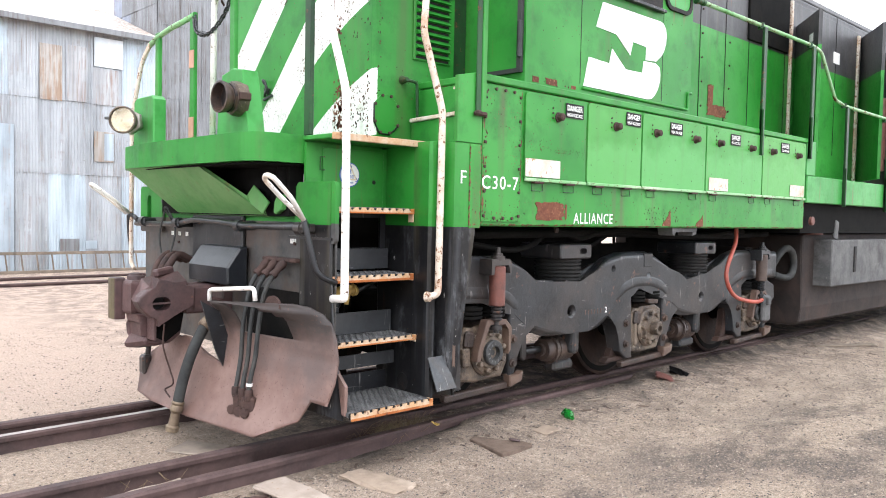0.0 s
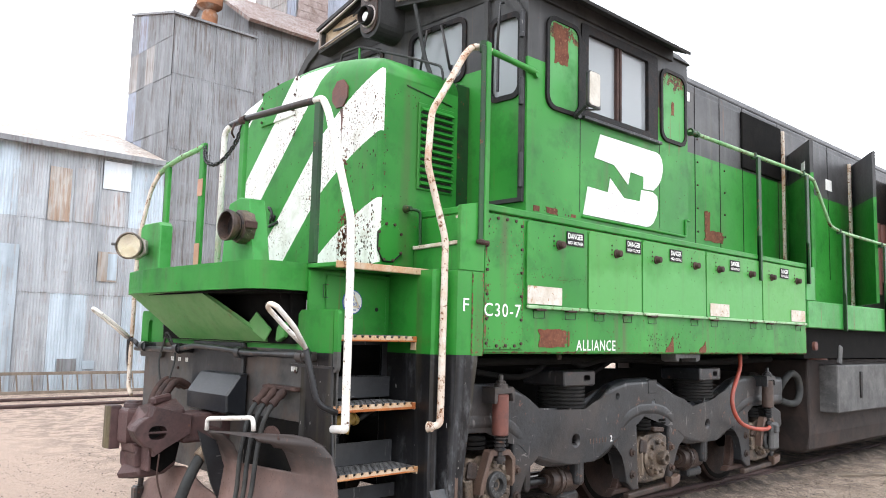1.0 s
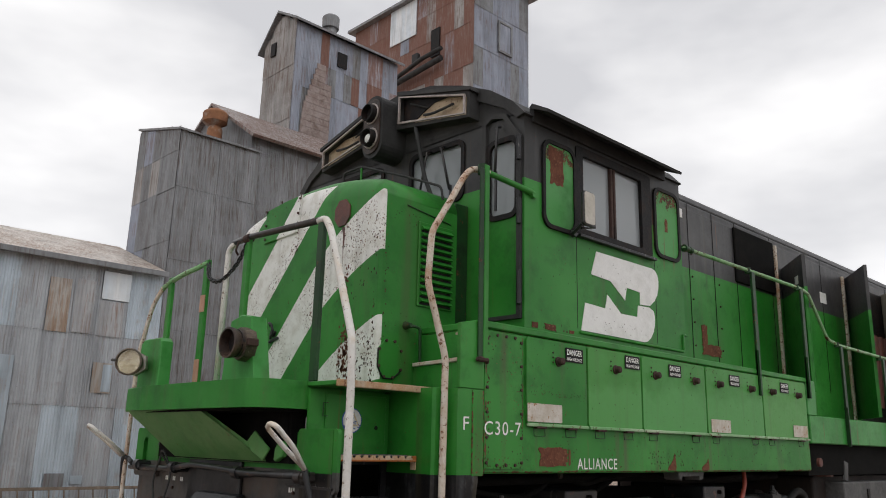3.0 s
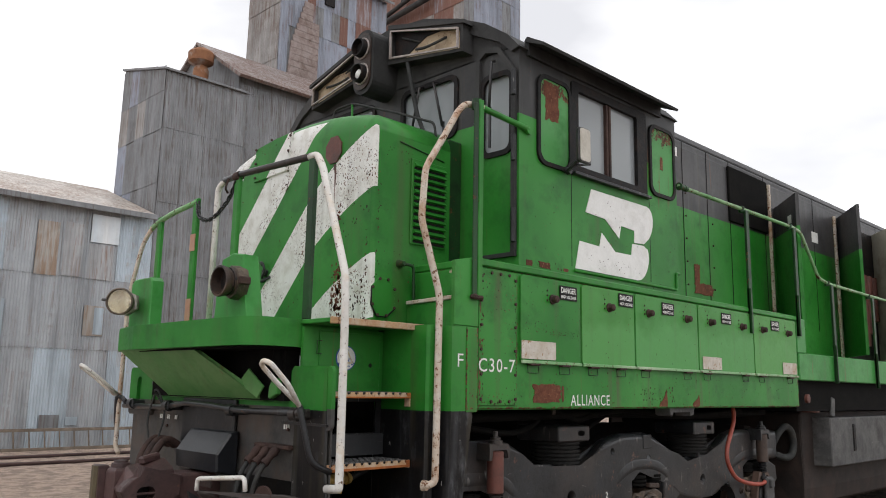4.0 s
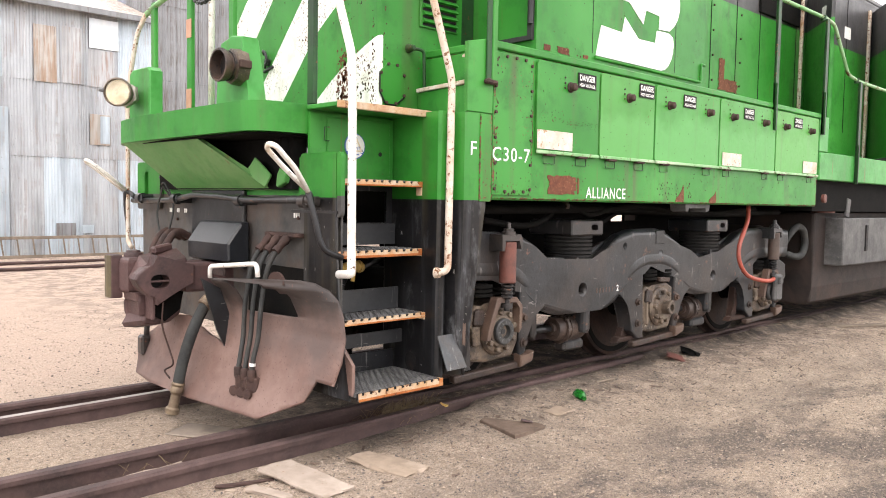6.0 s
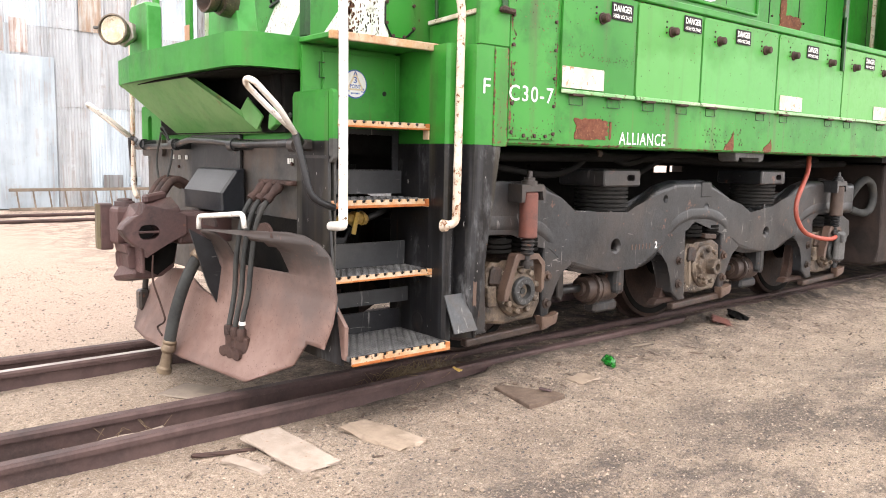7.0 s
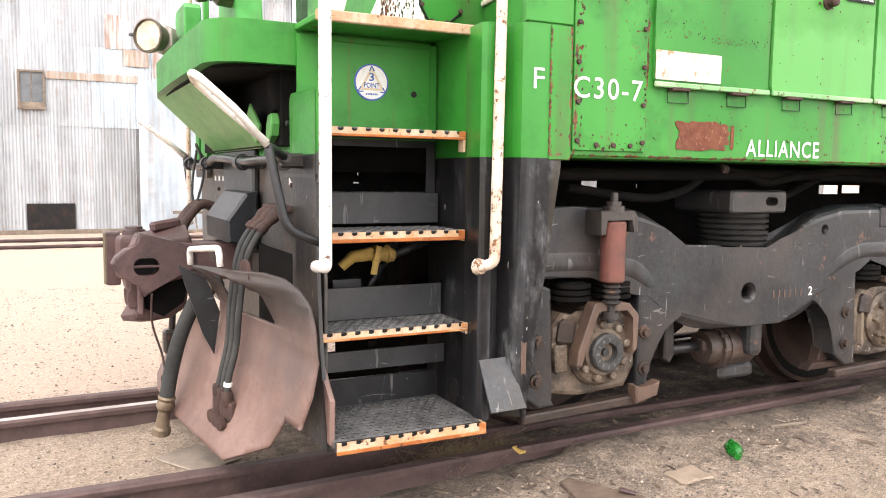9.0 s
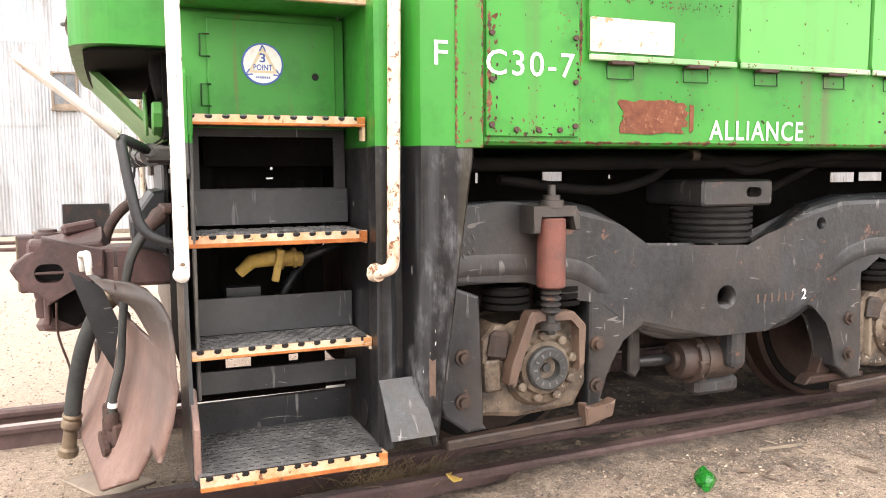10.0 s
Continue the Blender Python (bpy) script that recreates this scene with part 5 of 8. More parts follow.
part("platform_underside", bm, M_DARK, loco)
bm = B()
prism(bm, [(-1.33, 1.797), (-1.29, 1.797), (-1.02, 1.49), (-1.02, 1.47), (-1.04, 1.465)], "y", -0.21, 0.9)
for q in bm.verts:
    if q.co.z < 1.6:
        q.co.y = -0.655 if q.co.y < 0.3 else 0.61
part("sloping_brace", bm, M_LIT_DUSTED, loco, "sloping dusty green brace plate under the platform, paled for ground light")
bm = B()
box(bm, -1.05, -0.95, -0.9, 0.9, 1.47, 1.8)
part("platform_apron", bm, M_DARK, loco)
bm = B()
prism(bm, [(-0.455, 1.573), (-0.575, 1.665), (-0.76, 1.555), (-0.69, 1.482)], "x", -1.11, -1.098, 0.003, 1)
part("gusset", bm, M_LIT_DUSTED, loco, "tilted green gusset plate below the platform")
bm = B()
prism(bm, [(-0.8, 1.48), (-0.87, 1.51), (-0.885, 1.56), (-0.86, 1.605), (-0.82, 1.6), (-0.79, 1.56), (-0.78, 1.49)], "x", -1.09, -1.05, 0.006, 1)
part("roller_bracket", bm, M_LIT_DUSTED, loco, "dusty rounded bracket below the platform")

bm = B()
tube(bm, [(-1.02, -0.82, 1.85), (-1.06, -0.83, 1.74), (-1.04, -0.84, 1.62)], 0.035, 8, 4)
part("cable", bm, M_DARK, loco)

# pilot
bm = B()
box(bm, -1.0, -0.986, -1.32, 1.32, 0.55, 1.47, 0.004)
for y0, y1 in ((-1.32, -0.88), (0.88, 1.32)):
    box(bm, -1.003, -0.984, y0, y1, 1.46, 1.66, 0.004)
pilot = part("pilot_plate", bm, M_PILOT, loco, "dark pilot plate with green ears")
for s in (-1, 1):
    bm = B()
    tool = prism(B(), rounded(s * 1.18 - 0.04, s * 1.18 + 0.04, 1.36, 1.61, 0.039, 6), "x", -1.2, -1.003)
    prism(bm, rounded(s * 1.15 - 0.205, s * 1.15 + 0.2, 1.315, 1.68, 0.03, 4), "x", -1.03, -1.004)
    part("pilot_ear", cut(bm, tool), M_PILOT, pilot, "slotted ear plate, green above and black below")
    bm = B()
    cyl(bm, (-1.03, s * 0.93, 1.56), (-1.04, s * 0.93, 1.56), 0.014, 8)
    part("ear_bolt", bm, M_FRAME, pilot)
bm = B()
box(bm, -1.04, -1.0, -1.33, -0.87, 1.335, 1.35)
part("pilot_ledge", bm, M_FRAME, pilot)
# Near-black sheet on the plate, painting the shade behind the plow.
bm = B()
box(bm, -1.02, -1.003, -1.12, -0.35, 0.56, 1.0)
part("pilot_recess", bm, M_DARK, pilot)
bm = B()
box(bm, -1.035, -1.0, -0.3, 0.42, 0.95, 1.47, 0.01)
part("draft_plate", bm, M_FRAME, pilot)
# centre plate under the frame, with gaps that let daylight through
bm = B()
pierced(bm, "y", -0.52, -0.49, (-0.35, 5.7), (1.15, 1.36), [(0.8, 0.93, 1.28, 1.327), (0.355, 0.385, 1.275, 1.325), (0.42, 0.448, 1.275, 1.325), (2.8, 3.03, 1.252, 1.312), (3.038, 3.27, 1.258, 1.312), (1.2, 1.23, 1.29, 1.31)])
part("centre_plate", bm, M_DARK, loco)
# hoses looped below the cabinet sill
for pts in ([(0.2, -1.22, 1.3), (0.68, -1.2, 1.25), (0.93, -1.2, 1.29), (1.06, -1.2, 1.36), (1.18, -1.2, 1.4), (1.38, -1.2, 1.36), (1.52, -1.2, 1.33), (1.84, -1.2, 1.38), (2.3, -1.2, 1.4), (3.2, -1.2, 1.34), (4.4, -1.2, 1.39)],
            [(1.5, -1.1, 1.16), (1.69, -1.1, 1.22), (2.0, -1.12, 1.35), (2.15, -1.14, 1.43)]):
    bm = B()
    tube(bm, pts, 0.022, 8, 6)
    part("sagging_hose", bm, M_DARK, loco, "sagging hose under the sill")
bm = B()
lathe(bm, (1.16, -1.21, 1.4), (1, 0, 0), [(0, 0.03), (0.04, 0.03)], 10)
part("hose_clip", bm, M_OILY, loco)

# nose: crowned top, round top edges
bm = B()
box(bm, -0.43, 0.31, -0.93, 0.97, 1.96, 3.465)
bmesh.ops.bevel(bm, geom=[e for e in bm.edges if min(v.co.z for v in e.verts) > 3.4 and min(v.co.x for v in e.verts) < 0], offset=0.13, segments=8, affect="EDGES", profile=0.5)
bmesh.ops.bevel(bm, geom=[e for e in bm.edges if max(v.co.x for v in e.verts) < -0.42 and abs(e.verts[0].co.z - e.verts[1].co.z) > 1.0], offset=0.03, segments=3, affect="EDGES", profile=0.5)
for yy in [0.02 + 0.12 * k for k in range(-7, 8)]:
    bmesh.ops.bisect_plane(bm, geom=bm.verts[:] + bm.edges[:] + bm.faces[:], plane_co=(0, yy, 0), plane_no=(0, 1, 0))
for v in bm.verts:
    if v.co.z > 3.2:
        v.co.z += 0.14 * (1 - ((v.co.y - 0.02) / 0.95) ** 2) * min(1.0, (v.co.z - 3.2) / 0.24)
for f in bm.faces:
    f.smooth = f.calc_center_median().z > 3.25 or f.calc_area() < 0.02
nose = part("short_hood", bm, M_NOSE, loco, "short hood with worn white diagonal stripes")
bm = B()
prism(bm, [(0.125, 3.235), (0.625, 3.215), (0.615, 3.5), (0.3, 3.53), (0.1, 3.54), (0.11, 3.47)], "x", -0.447, -0.425, 0.004, 1)
part("front_plate", bm, M_NOSE, nose, "bolted striped plate")
for q in range(3):
    bolt(nose, -0.449, 0.14 - 0.02 * q, 3.27 + q * 0.12, -90)
    bolt(nose, -0.449, 0.6, 3.25 + q * 0.12, -90)
bolt(nose, -0.449, 0.37, 3.53, -90)
# The recess's shadow is put into this strip's dark green.
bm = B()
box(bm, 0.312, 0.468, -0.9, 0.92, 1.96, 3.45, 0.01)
part("nose_rear_filler", bm, M_POST, nose, "recessed strip behind the short hood, coloured dark for its shade")
bm = B()
tube(bm, [(-0.445, 0.42, 2.5), (-0.47, 0.4, 2.52), (-0.475, 0.36, 2.5), (-0.47, 0.34, 2.44), (-0.46, 0.38, 2.42), (-0.445, 0.41, 2.4)], 0.011, 6, 4)
slab(bm, (-0.44, 0.385, 2.44), (0.025, 0.06, 0.05), (20, 0, 0), 0.006)
slab(bm, (-0.44, 0.37, 2.385), (0.02, 0.13, 0.022), (-12, 0, 0), 0.005)
part("chain_keeper", bm, M_BLACK, nose, "black bent keeper on the hood front")
bm = B()
prism(bm, [(-0.46 + 0.1 * math.cos(math.radians(22.5 + 45 * i)), 3.28 + 0.11 * math.sin(math.radians(22.5 + 45 * i))) for i in range(8)], "x", -0.442, -0.425)
part("cover_plate", bm, M_REDRUST, nose, "rusty octagonal cover plate")
bm = B()
box(bm, -0.09, 0.26, -0.945, -0.93, 2.57, 3.2, 0.004)
louver = part("louver_frame", bm, M_GREEN, nose, "green louvred vent")
for q in range(12):
    bm = B()
    prism(bm, [(-0.94, 2.6 + q * 0.049), (-0.975, 2.605 + q * 0.049), (-0.945, 2.635 + q * 0.049)], "x", -0.07, 0.24)
    part("louver_slat", bm, M_GREEN, louver)
    # Black strip between slats paints the shade in the gap.
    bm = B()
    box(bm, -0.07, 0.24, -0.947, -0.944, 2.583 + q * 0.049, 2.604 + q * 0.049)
    part("louver_gap", bm, M_SIGN_SHADE_BLACK, louver)
HATCH = [(-0.425, 2.11), (-0.375, 2.035), (-0.29, 2.035), (-0.215, 2.095), (-0.215, 2.235), (-0.28, 2.3), (-0.36, 2.3), (-0.425, 2.235)]
bm = B()
prism(bm, HATCH, "y", -0.9385, -0.929, 0.002, 1)
part("side_hatch", bm, M_GREEN, nose, "bolted octagonal cover")
bm = B()
tube(bm, [(x, -0.938, z) for x, z in (HATCH[7], *HATCH[:4])], 0.006, 6)
part("hatch_gasket", bm, M_SIGN_SHADE_BLACK, nose)
for (x, z), (u, w) in zip(HATCH, HATCH[1:] + HATCH[:1]):
    bolt(nose, 0.93 * x - 0.022, -0.938, 0.93 * z + 0.152)
bm = B()
tube(bm, [(-0.2, -0.935, 3.3), (0.1, -0.935, 3.26), (0.24, -0.935, 3.24)], 0.005, 6)
part("louver_gutter", bm, M_POST, nose)
bm = B()
prism(bm, [(-0.1, -0.94), (-0.19, -1.5), (-0.03, -1.52), (0.45, -1.46), (0.45, -0.94)], "z", 1.963, 2.13)
part("lower_step_box", bm, M_GREEN, loco)
bm = B()
prism(bm, [(-0.117, -0.945), (-0.212, -1.515), (-0.16, -1.515), (-0.07, -0.945)], "z", 2.132, 2.158, 0.004, 1)
part("lower_step_edge", bm, M_TAN, loco, "rust-stained pale step edge")
bm = B()
prism(bm, [(0.05, -0.94), (-0.02, -1.5), (0.45, -1.46), (0.45, -0.94)], "z", 2.132, 2.335)
part("upper_step_box", bm, M_GREEN, loco)
bm = B()
prism(bm, [(0.03, -0.945), (-0.06, -1.515), (-0.02, -1.515), (0.07, -0.945)], "z", 2.337, 2.36, 0.004, 1)
part("upper_step_edge", bm, M_TAN, loco)
bm = B()
slab(bm, (-0.03, -1.4, 2.19), (0.06, 0.05, 0.07), (0, 10, 0), 0.015)
part("step_clip", bm, M_RUST, loco)
bm = B()
tube(bm, bends([(-0.18, -0.93, 2.41), (-0.15, -0.99, 2.41), (-0.1, -0.995, 2.4), (-0.09, -0.995, 2.15)], 0.03), 0.011, 8)
lathe(bm, (-0.18, -0.93, 2.415), (0, -1, 0), [(0, 0.03), (0.03, 0.024), (0.06, 0.015)], 10)
part("grab_iron", bm, M_POST, nose)
bm = B()
tube(bm, bends([(0.2, 0.43, 3.46), (0.2, 0.43, 3.97), (0.2, 0.17, 3.97), (0.2, -0.43, 3.74), (0.2, -0.86, 3.56), (0.2, -0.89, 3.38)], 0.05), 0.01, 8)
part("roof_rail", bm, M_HOSE, nose, "dark bent pipe rail over the hood")
bm = B()
tube(bm, [(0.2, 0.17, 3.46), (0.2, 0.17, 3.96)], 0.01, 8)
part("rail_post", bm, M_GREEN, nose)

# cab
XF, XR, YS = 0.47, 2.72, 1.475
bm = B()
pierced(bm, "y", -YS, -YS + 0.05, (XF, XR), (2.42, 4.1), [(1.14, 2.12, 3.29, 3.96)])
cab = part("cab_side", bm, M_CAB, loco, "cab side, green below and black above")
bm = B()
pierced(bm, "y", YS - 0.05, YS, (XF, XR), (2.42, 4.1), [(1.14, 2.12, 3.29, 3.96)])
part("cab_side", bm, M_CAB, loco, "far cab side")
bm = B()
pierced(bm, "x", XF, XF + 0.05, (-YS + 0.05, YS - 0.05), (2.42, 4.1), [(-1.4, -1.12, 3.3, 3.9), (-0.82, -0.2, 3.55, 4.02), (0.2, 0.82, 3.55, 4.02), (1.12, 1.4, 3.3, 3.9)])
cab_front = part("cab_front", bm, M_CAB, loco, "cab front wall with windows")
bm = B()
pierced(bm, "x", XR - 0.05, XR, (-YS + 0.05, YS - 0.05), (2.42, 4.1), [(-1.4, -1.0, 3.3, 3.9), (1.0, 1.4, 3.3, 3.9)])
part("cab_rear", bm, M_HOOD, loco)
roof_line = [(-1.5, 4.07), (-1.38, 4.2), (-1.15, 4.36), (-0.85, 4.5), (-0.45, 4.63), (0, 4.68), (0.45, 4.63), (0.85, 4.5), (1.15, 4.36), (1.38, 4.2), (1.5, 4.07)]
bm = B()
prism(bm, roof_line + [(1.42, 4.05), (1.3, 4.16), (0.8, 4.42), (0, 4.6), (-0.8, 4.42), (-1.3, 4.16), (-1.42, 4.05)], "x", XF - 0.03, XR + 0.02)
part("cab_roof", bm, M_CHAR, loco, "worn black curved cab roof")
for x in (XF, XR - 0.05):
    bm = B()
    prism(bm, [(-1.45, 4.09), (1.45, 4.09), (1.3, 4.17), (0.8, 4.44), (0, 4.61), (-0.8, 4.44), (-1.3, 4.17)], "x", x, x + 0.04)
    part("gable_panel", bm, M_CHAR, loco)
bm = B()
box(bm, XF + 0.05, XR - 0.05, -YS + 0.05, YS - 0.05, 2.42, 2.47)
part("cab_floor", bm, M_DARK, loco)
# sun visor over the side window
bm = B()
prism(bm, [(-1.47, 4.14), (-1.5, 4.17), (-1.66, 4.08), (-1.65, 4.06)], "x", 0.53, 2.47)
box(bm, 0.55, 2.44, -1.5, -1.46, 4.03, 4.15)
part("sun_visor", bm, M_CHAR, loco, "black metal window awning")
# main side window
frame_o, frame_i = rounded(1.1, 2.2, 3.25, 4.0, 0.02, 2), rounded(1.19, 2.05, 3.31, 3.93, 0.02, 2)
bm = B()
ring_of(bm, frame_o, frame_i, "y", -YS - 0.012, -YS + 0.02)
window = part("window_frame", bm, M_SIGN_SHADE_BLACK, cab, "black sliding side window frame")
for a in (1.59, 1.632):
    bm = B()
    box(bm, a, a + 0.028, -YS - 0.006, -YS + 0.03, 3.31, 3.93, 0.004)
    part("window_bar", bm, M_RUST, window, "brown sliding sash bar")
bm = B()
box(bm, 1.1, 2.22, -1.52, -1.47, 3.225, 3.25, 0.004)
part("window_sill", bm, M_BLACK, cab)
for a, b in ((1.15, 1.6), (1.65, 2.1)):
    bm = B()
    box(bm, a, b, -YS + 0.024, -YS + 0.029, 3.28, 3.95)
    pane = part("pane", bm, M_GLASS, cab, "window pane, sky reflection put into its grey tint")
    pane.visible_shadow = False
# two blanked windows with rubber gaskets
for a, b, z0, z1, seed in ((0.69, 1.07, 3.245, 3.925, 1), (2.265, 2.66, 3.3, 3.92, 2)):
    bm = B()
    ring_of(bm, rounded(a - 0.02, b + 0.02, z0 - 0.02, z1 + 0.02, 0.1, 5), rounded(a + 0.012, b - 0.012, z0 + 0.012, z1 - 0.012, 0.08, 5), "y", -YS - 0.02, -YS)
    part("gasket", bm, M_SIGN_SHADE_BLACK, cab, "black rubber gasket")
    bm = B()
    prism(bm, rounded(a + 0.012, b - 0.012, z0 + 0.012, z1 - 0.012, 0.08, 5), "y", -YS - 0.008, -YS - 0.003)
    part("blanking_plate", bm, M_BLANK, cab, "green plate in place of glass, rusting")
blotch(cab, 0.85, 3.74, 0.17, 0.3, 41, -YS - 0.0095)
blotch(cab, 0.8, 3.86, 0.1, 0.08, 42, -YS - 0.0098)
blotch(cab, 2.45, 3.6, 0.05, 0.12, 43, -YS - 0.0095)
# front windows and front door
for a, b, z0, z1 in ((-0.82, -0.2, 3.55, 4.02), (0.2, 0.82, 3.55, 4.02), (-1.4, -1.12, 3.3, 3.9), (1.12, 1.4, 3.3, 3.9)):
    bm = B()
    ring_of(bm, rounded(a - 0.03, b + 0.03, z0 - 0.03, z1 + 0.03, 0.09, 4), rounded(a + 0.01, b - 0.01, z0 + 0.01, z1 - 0.01, 0.06, 4), "x", XF - 0.015, XF + 0.01)
    part("gasket", bm, M_SIGN_SHADE_BLACK, cab_front)
    bm = B()
    box(bm, XF + 0.02, XF + 0.025, a, b, z0, z1)
    pane = part("pane", bm, M_GLASS, cab_front)
    pane.visible_shadow = False
bm = B()
ring_of(bm, [(-1.455, 2.5), (-1.455, 3.9), (-1.3, 4.12), (-1.15, 4.16), (-1.06, 4.1), (-1.06, 2.5)], [(-1.42, 2.53), (-1.42, 3.88), (-1.28, 4.08), (-1.16, 4.11), (-1.1, 4.07), (-1.1, 2.53)], "x", XF - 0.03, XF + 0.005)
door = part("front_door", bm, M_CHAR, cab_front, "front cab door frame with rounded top")
for za, zb in ((2.6, 2.85), (3.2, 3.4), (3.7, 3.9)):
    bm = B()
    cyl(bm, (XF - 0.035, -1.45, za), (XF - 0.035, -1.45, zb), 0.02, 8)
    part("door_hinge", bm, M_BLACK, door)
for y, tip in ((-1.25, -1.22), (-0.62, -0.72), (-0.45, -0.35)):
    bm = B()
    tube(bm, [(XF - 0.02, y, 4.02), (XF - 0.07, y - 0.01, 4.0), (XF - 0.05, tip, 3.62)], 0.011, 6)
    box(bm, XF - 0.045, XF - 0.03, tip - 0.008, tip + 0.008, 3.34, 3.66)
    part("wiper", bm, M_FRAME, cab_front, "windscreen wiper")
bm = B()
tube(bm, [(0.38, -0.33, 4.24), (0.35, -0.37, 4.2), (0.35, -0.46, 3.88), (0.35, -0.5, 3.75), (0.35, -0.57, 3.6), (0.36, -0.62, 3.46)], 0.018, 8, 4)
part("air_hose", bm, M_HOSE, cab_front)
# number boards and headlight
for s in (-1, 1):
    a, b = 0.1, 1.0
    oz = lambda q: 4.29 - 0.14 * (q - a) / (b - a)
    ot = lambda q: 4.61 - 0.23 * (q - a) / (b - a)
    out = [(s * a, oz(a)), (s * b, oz(b)), (s * b, ot(b)), (s * a, ot(a))]
    inn = [(s * (a + 0.05), oz(a) + 0.03), (s * (b - 0.03), oz(b) + 0.03), (s * (b - 0.03), ot(b) - 0.03), (s * (a + 0.05), ot(a) - 0.03)]
    bm = B()
    ring_of(bm, out, inn, "x", 0.35, XF)
    board = part("number_board", bm, M_CHAR, loco, "gutted number board box with a rotten cream panel")
    bm = B()
    mid = 0.38
    prism(bm, inn, "x", 0.4, 0.42)
    part("board_panel", bm, M_CREAM, board)
    # Black piece over the panel's upper inner part.
    bm = B()
    prism(bm, [inn[0], (s * (mid - 0.12), oz(mid) + 0.06), (s * (mid + 0.05), oz(mid) + 0.14), (s * (mid + 0.16), ot(mid + 0.16) - 0.07), (s * (b - 0.3), ot(b - 0.3) - 0.033), inn[3]], "x", 0.392, 0.399)
    part("sooty_panel", bm, M_SIGN_SHADE_BLACK, board)
    bm = B()
    ring_of(bm, inn, [(s * (a + 0.065), oz(a) + 0.045), (s * (b - 0.045), oz(b) + 0.042), (s * (b - 0.045), ot(b) - 0.042), (s * (a + 0.065), ot(a) - 0.045)], "x", 0.322, 0.34)
    part("board_rim", bm, M_LAMP, board, "pale corroded rim")
    bm = B()
    tube(bm, [(0.36, s * 0.45, 4.33), (0.34, s * 0.6, 4.3), (0.37, s * 0.8, 4.33)], 0.012, 6, 4)
    tube(bm, [(0.38, s * 0.25, 4.5), (0.36, s * 0.5, 4.38)], 0.008, 6)
    part("loose_wire", bm, M_HOSE, board)
    bm = B()
    prism(bm, [(s * 0.12, 4.64), (s * 1.03, 4.4), (s * 1.03, 4.37), (s * 0.12, 4.6)], "x", 0.33, XF)
    part("board_hood", bm, M_CHAR, board)
bm = B()
prism(bm, rounded(-0.095, 0.175, 4.02, 4.6, 0.13, 6), "x", 0.2, XF)
headlight = part("headlight_housing", bm, M_CHAR, loco, "black twin headlight housing with empty sockets")
for z in (4.43, 4.2):
    bm = B()
    lathe(bm, (0.2, 0.045, z), (-1, 0, 0), [(-0.02, 0.078), (0.07, 0.08), (0.075, 0.076), (0.075, 0.07), (0.0, 0.066)], 20)
    part("headlight_socket", bm, M_SIGN_SHADE_BLACK, headlight)
    # Black disc paints the socket's dark inside.
    bm = B()
    cyl(bm, (0.19, 0.045, z), (0.178, 0.045, z), 0.066, 20)
    part("headlight_hole", bm, M_SIGN_SHADE_BLACK, headlight)
face = prism(B(), rounded(-0.065, 0.155, 4.06, 4.57, 0.1, 6), "x", 0.186, 0.199)
holes = B()
for z in (4.43, 4.2):
    cyl(holes, (0.1, 0.045, z), (0.3, 0.045, z), 0.086, 24)
part("headlight_face", cut(face, holes), M_OILY, headlight, "rust-stained lamp plate")
for z in (4.43, 4.2):
    bm = B()
    lathe(bm, (0.19, 0.045, z), (-1, 0, 0), [(0, 0.096), (0.012, 0.096), (0.016, 0.09), (0.012, 0.083), (0, 0.083)], 24)
    part("socket_rim", bm, M_LAMP, headlight, "pale worn socket rim")
bm = B()
lathe(bm, (0.16, 0.045, 4.19), (-1, 0, 0), [(0, 0.04), (0.01, 0.04), (0.02, 0.02)], 16)
part("lamp_bulb", bm, M_SIGNWHITE, headlight)
# mirror
bm = B()
prism(bm, rounded(0.965, 1.12, 3.27, 3.55, 0.03, 4), "y", -1.65, -1.622, 0.008, 2)
mirror = part("wing_mirror", bm, M_FRAME, loco, "rectangular wing mirror")
bm = B()
prism(bm, rounded(0.975, 1.105, 3.285, 3.54, 0.024, 4), "y", -1.656, -1.6515)
part("mirror_glass", bm, M_MIRROR, mirror)
bm = B()
tube(bm, [(0.98, -1.62, 3.28), (0.98, -1.55, 3.23), (1.02, -1.48, 3.23)], 0.014, 8)
tube(bm, [(1.13, -1.625, 3.54), (1.14, -1.625, 3.28), (1.0, -1.6, 3.255)], 0.009, 6)
lathe(bm, (1.02, -1.5, 3.23), (0, -1, 0), [(0, 0.03), (0.03, 0.025)], 10)
part("mirror_arm", bm, M_BLACK, mirror)
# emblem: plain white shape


def slant(u, v):
    return (1.14 + u * 1.02 + 0.16 * v, 2.49 + v * 0.665)


def emblem_piece(pts):
    bm = B()
    prism(bm, [slant(*p) for p in pts], "y", -YS - 0.005, -YS + 0.001)
    return bm


arc = [(0.87 + 0.13 * math.sin(math.pi * i / 8), 0.75 + 0.25 * math.cos(math.pi * i / 8)) for i in range(9)]
arc2 = [(0.87 + 0.13 * math.sin(math.pi * i / 8), 0.25 + 0.25 * math.cos(math.pi * i / 8)) for i in range(9)]
emblem = part("emblem", emblem_piece([(0.03, 0.7), (0.06, 1.0)] + arc[:8] + [(0.9, 0.49), (0.748, 0.475), (0.728, 0.632), (0.529, 0.65), (0.524, 0.48), (0.294, 0.678)]), M_LOGO, loco, "large white painted emblem shape")
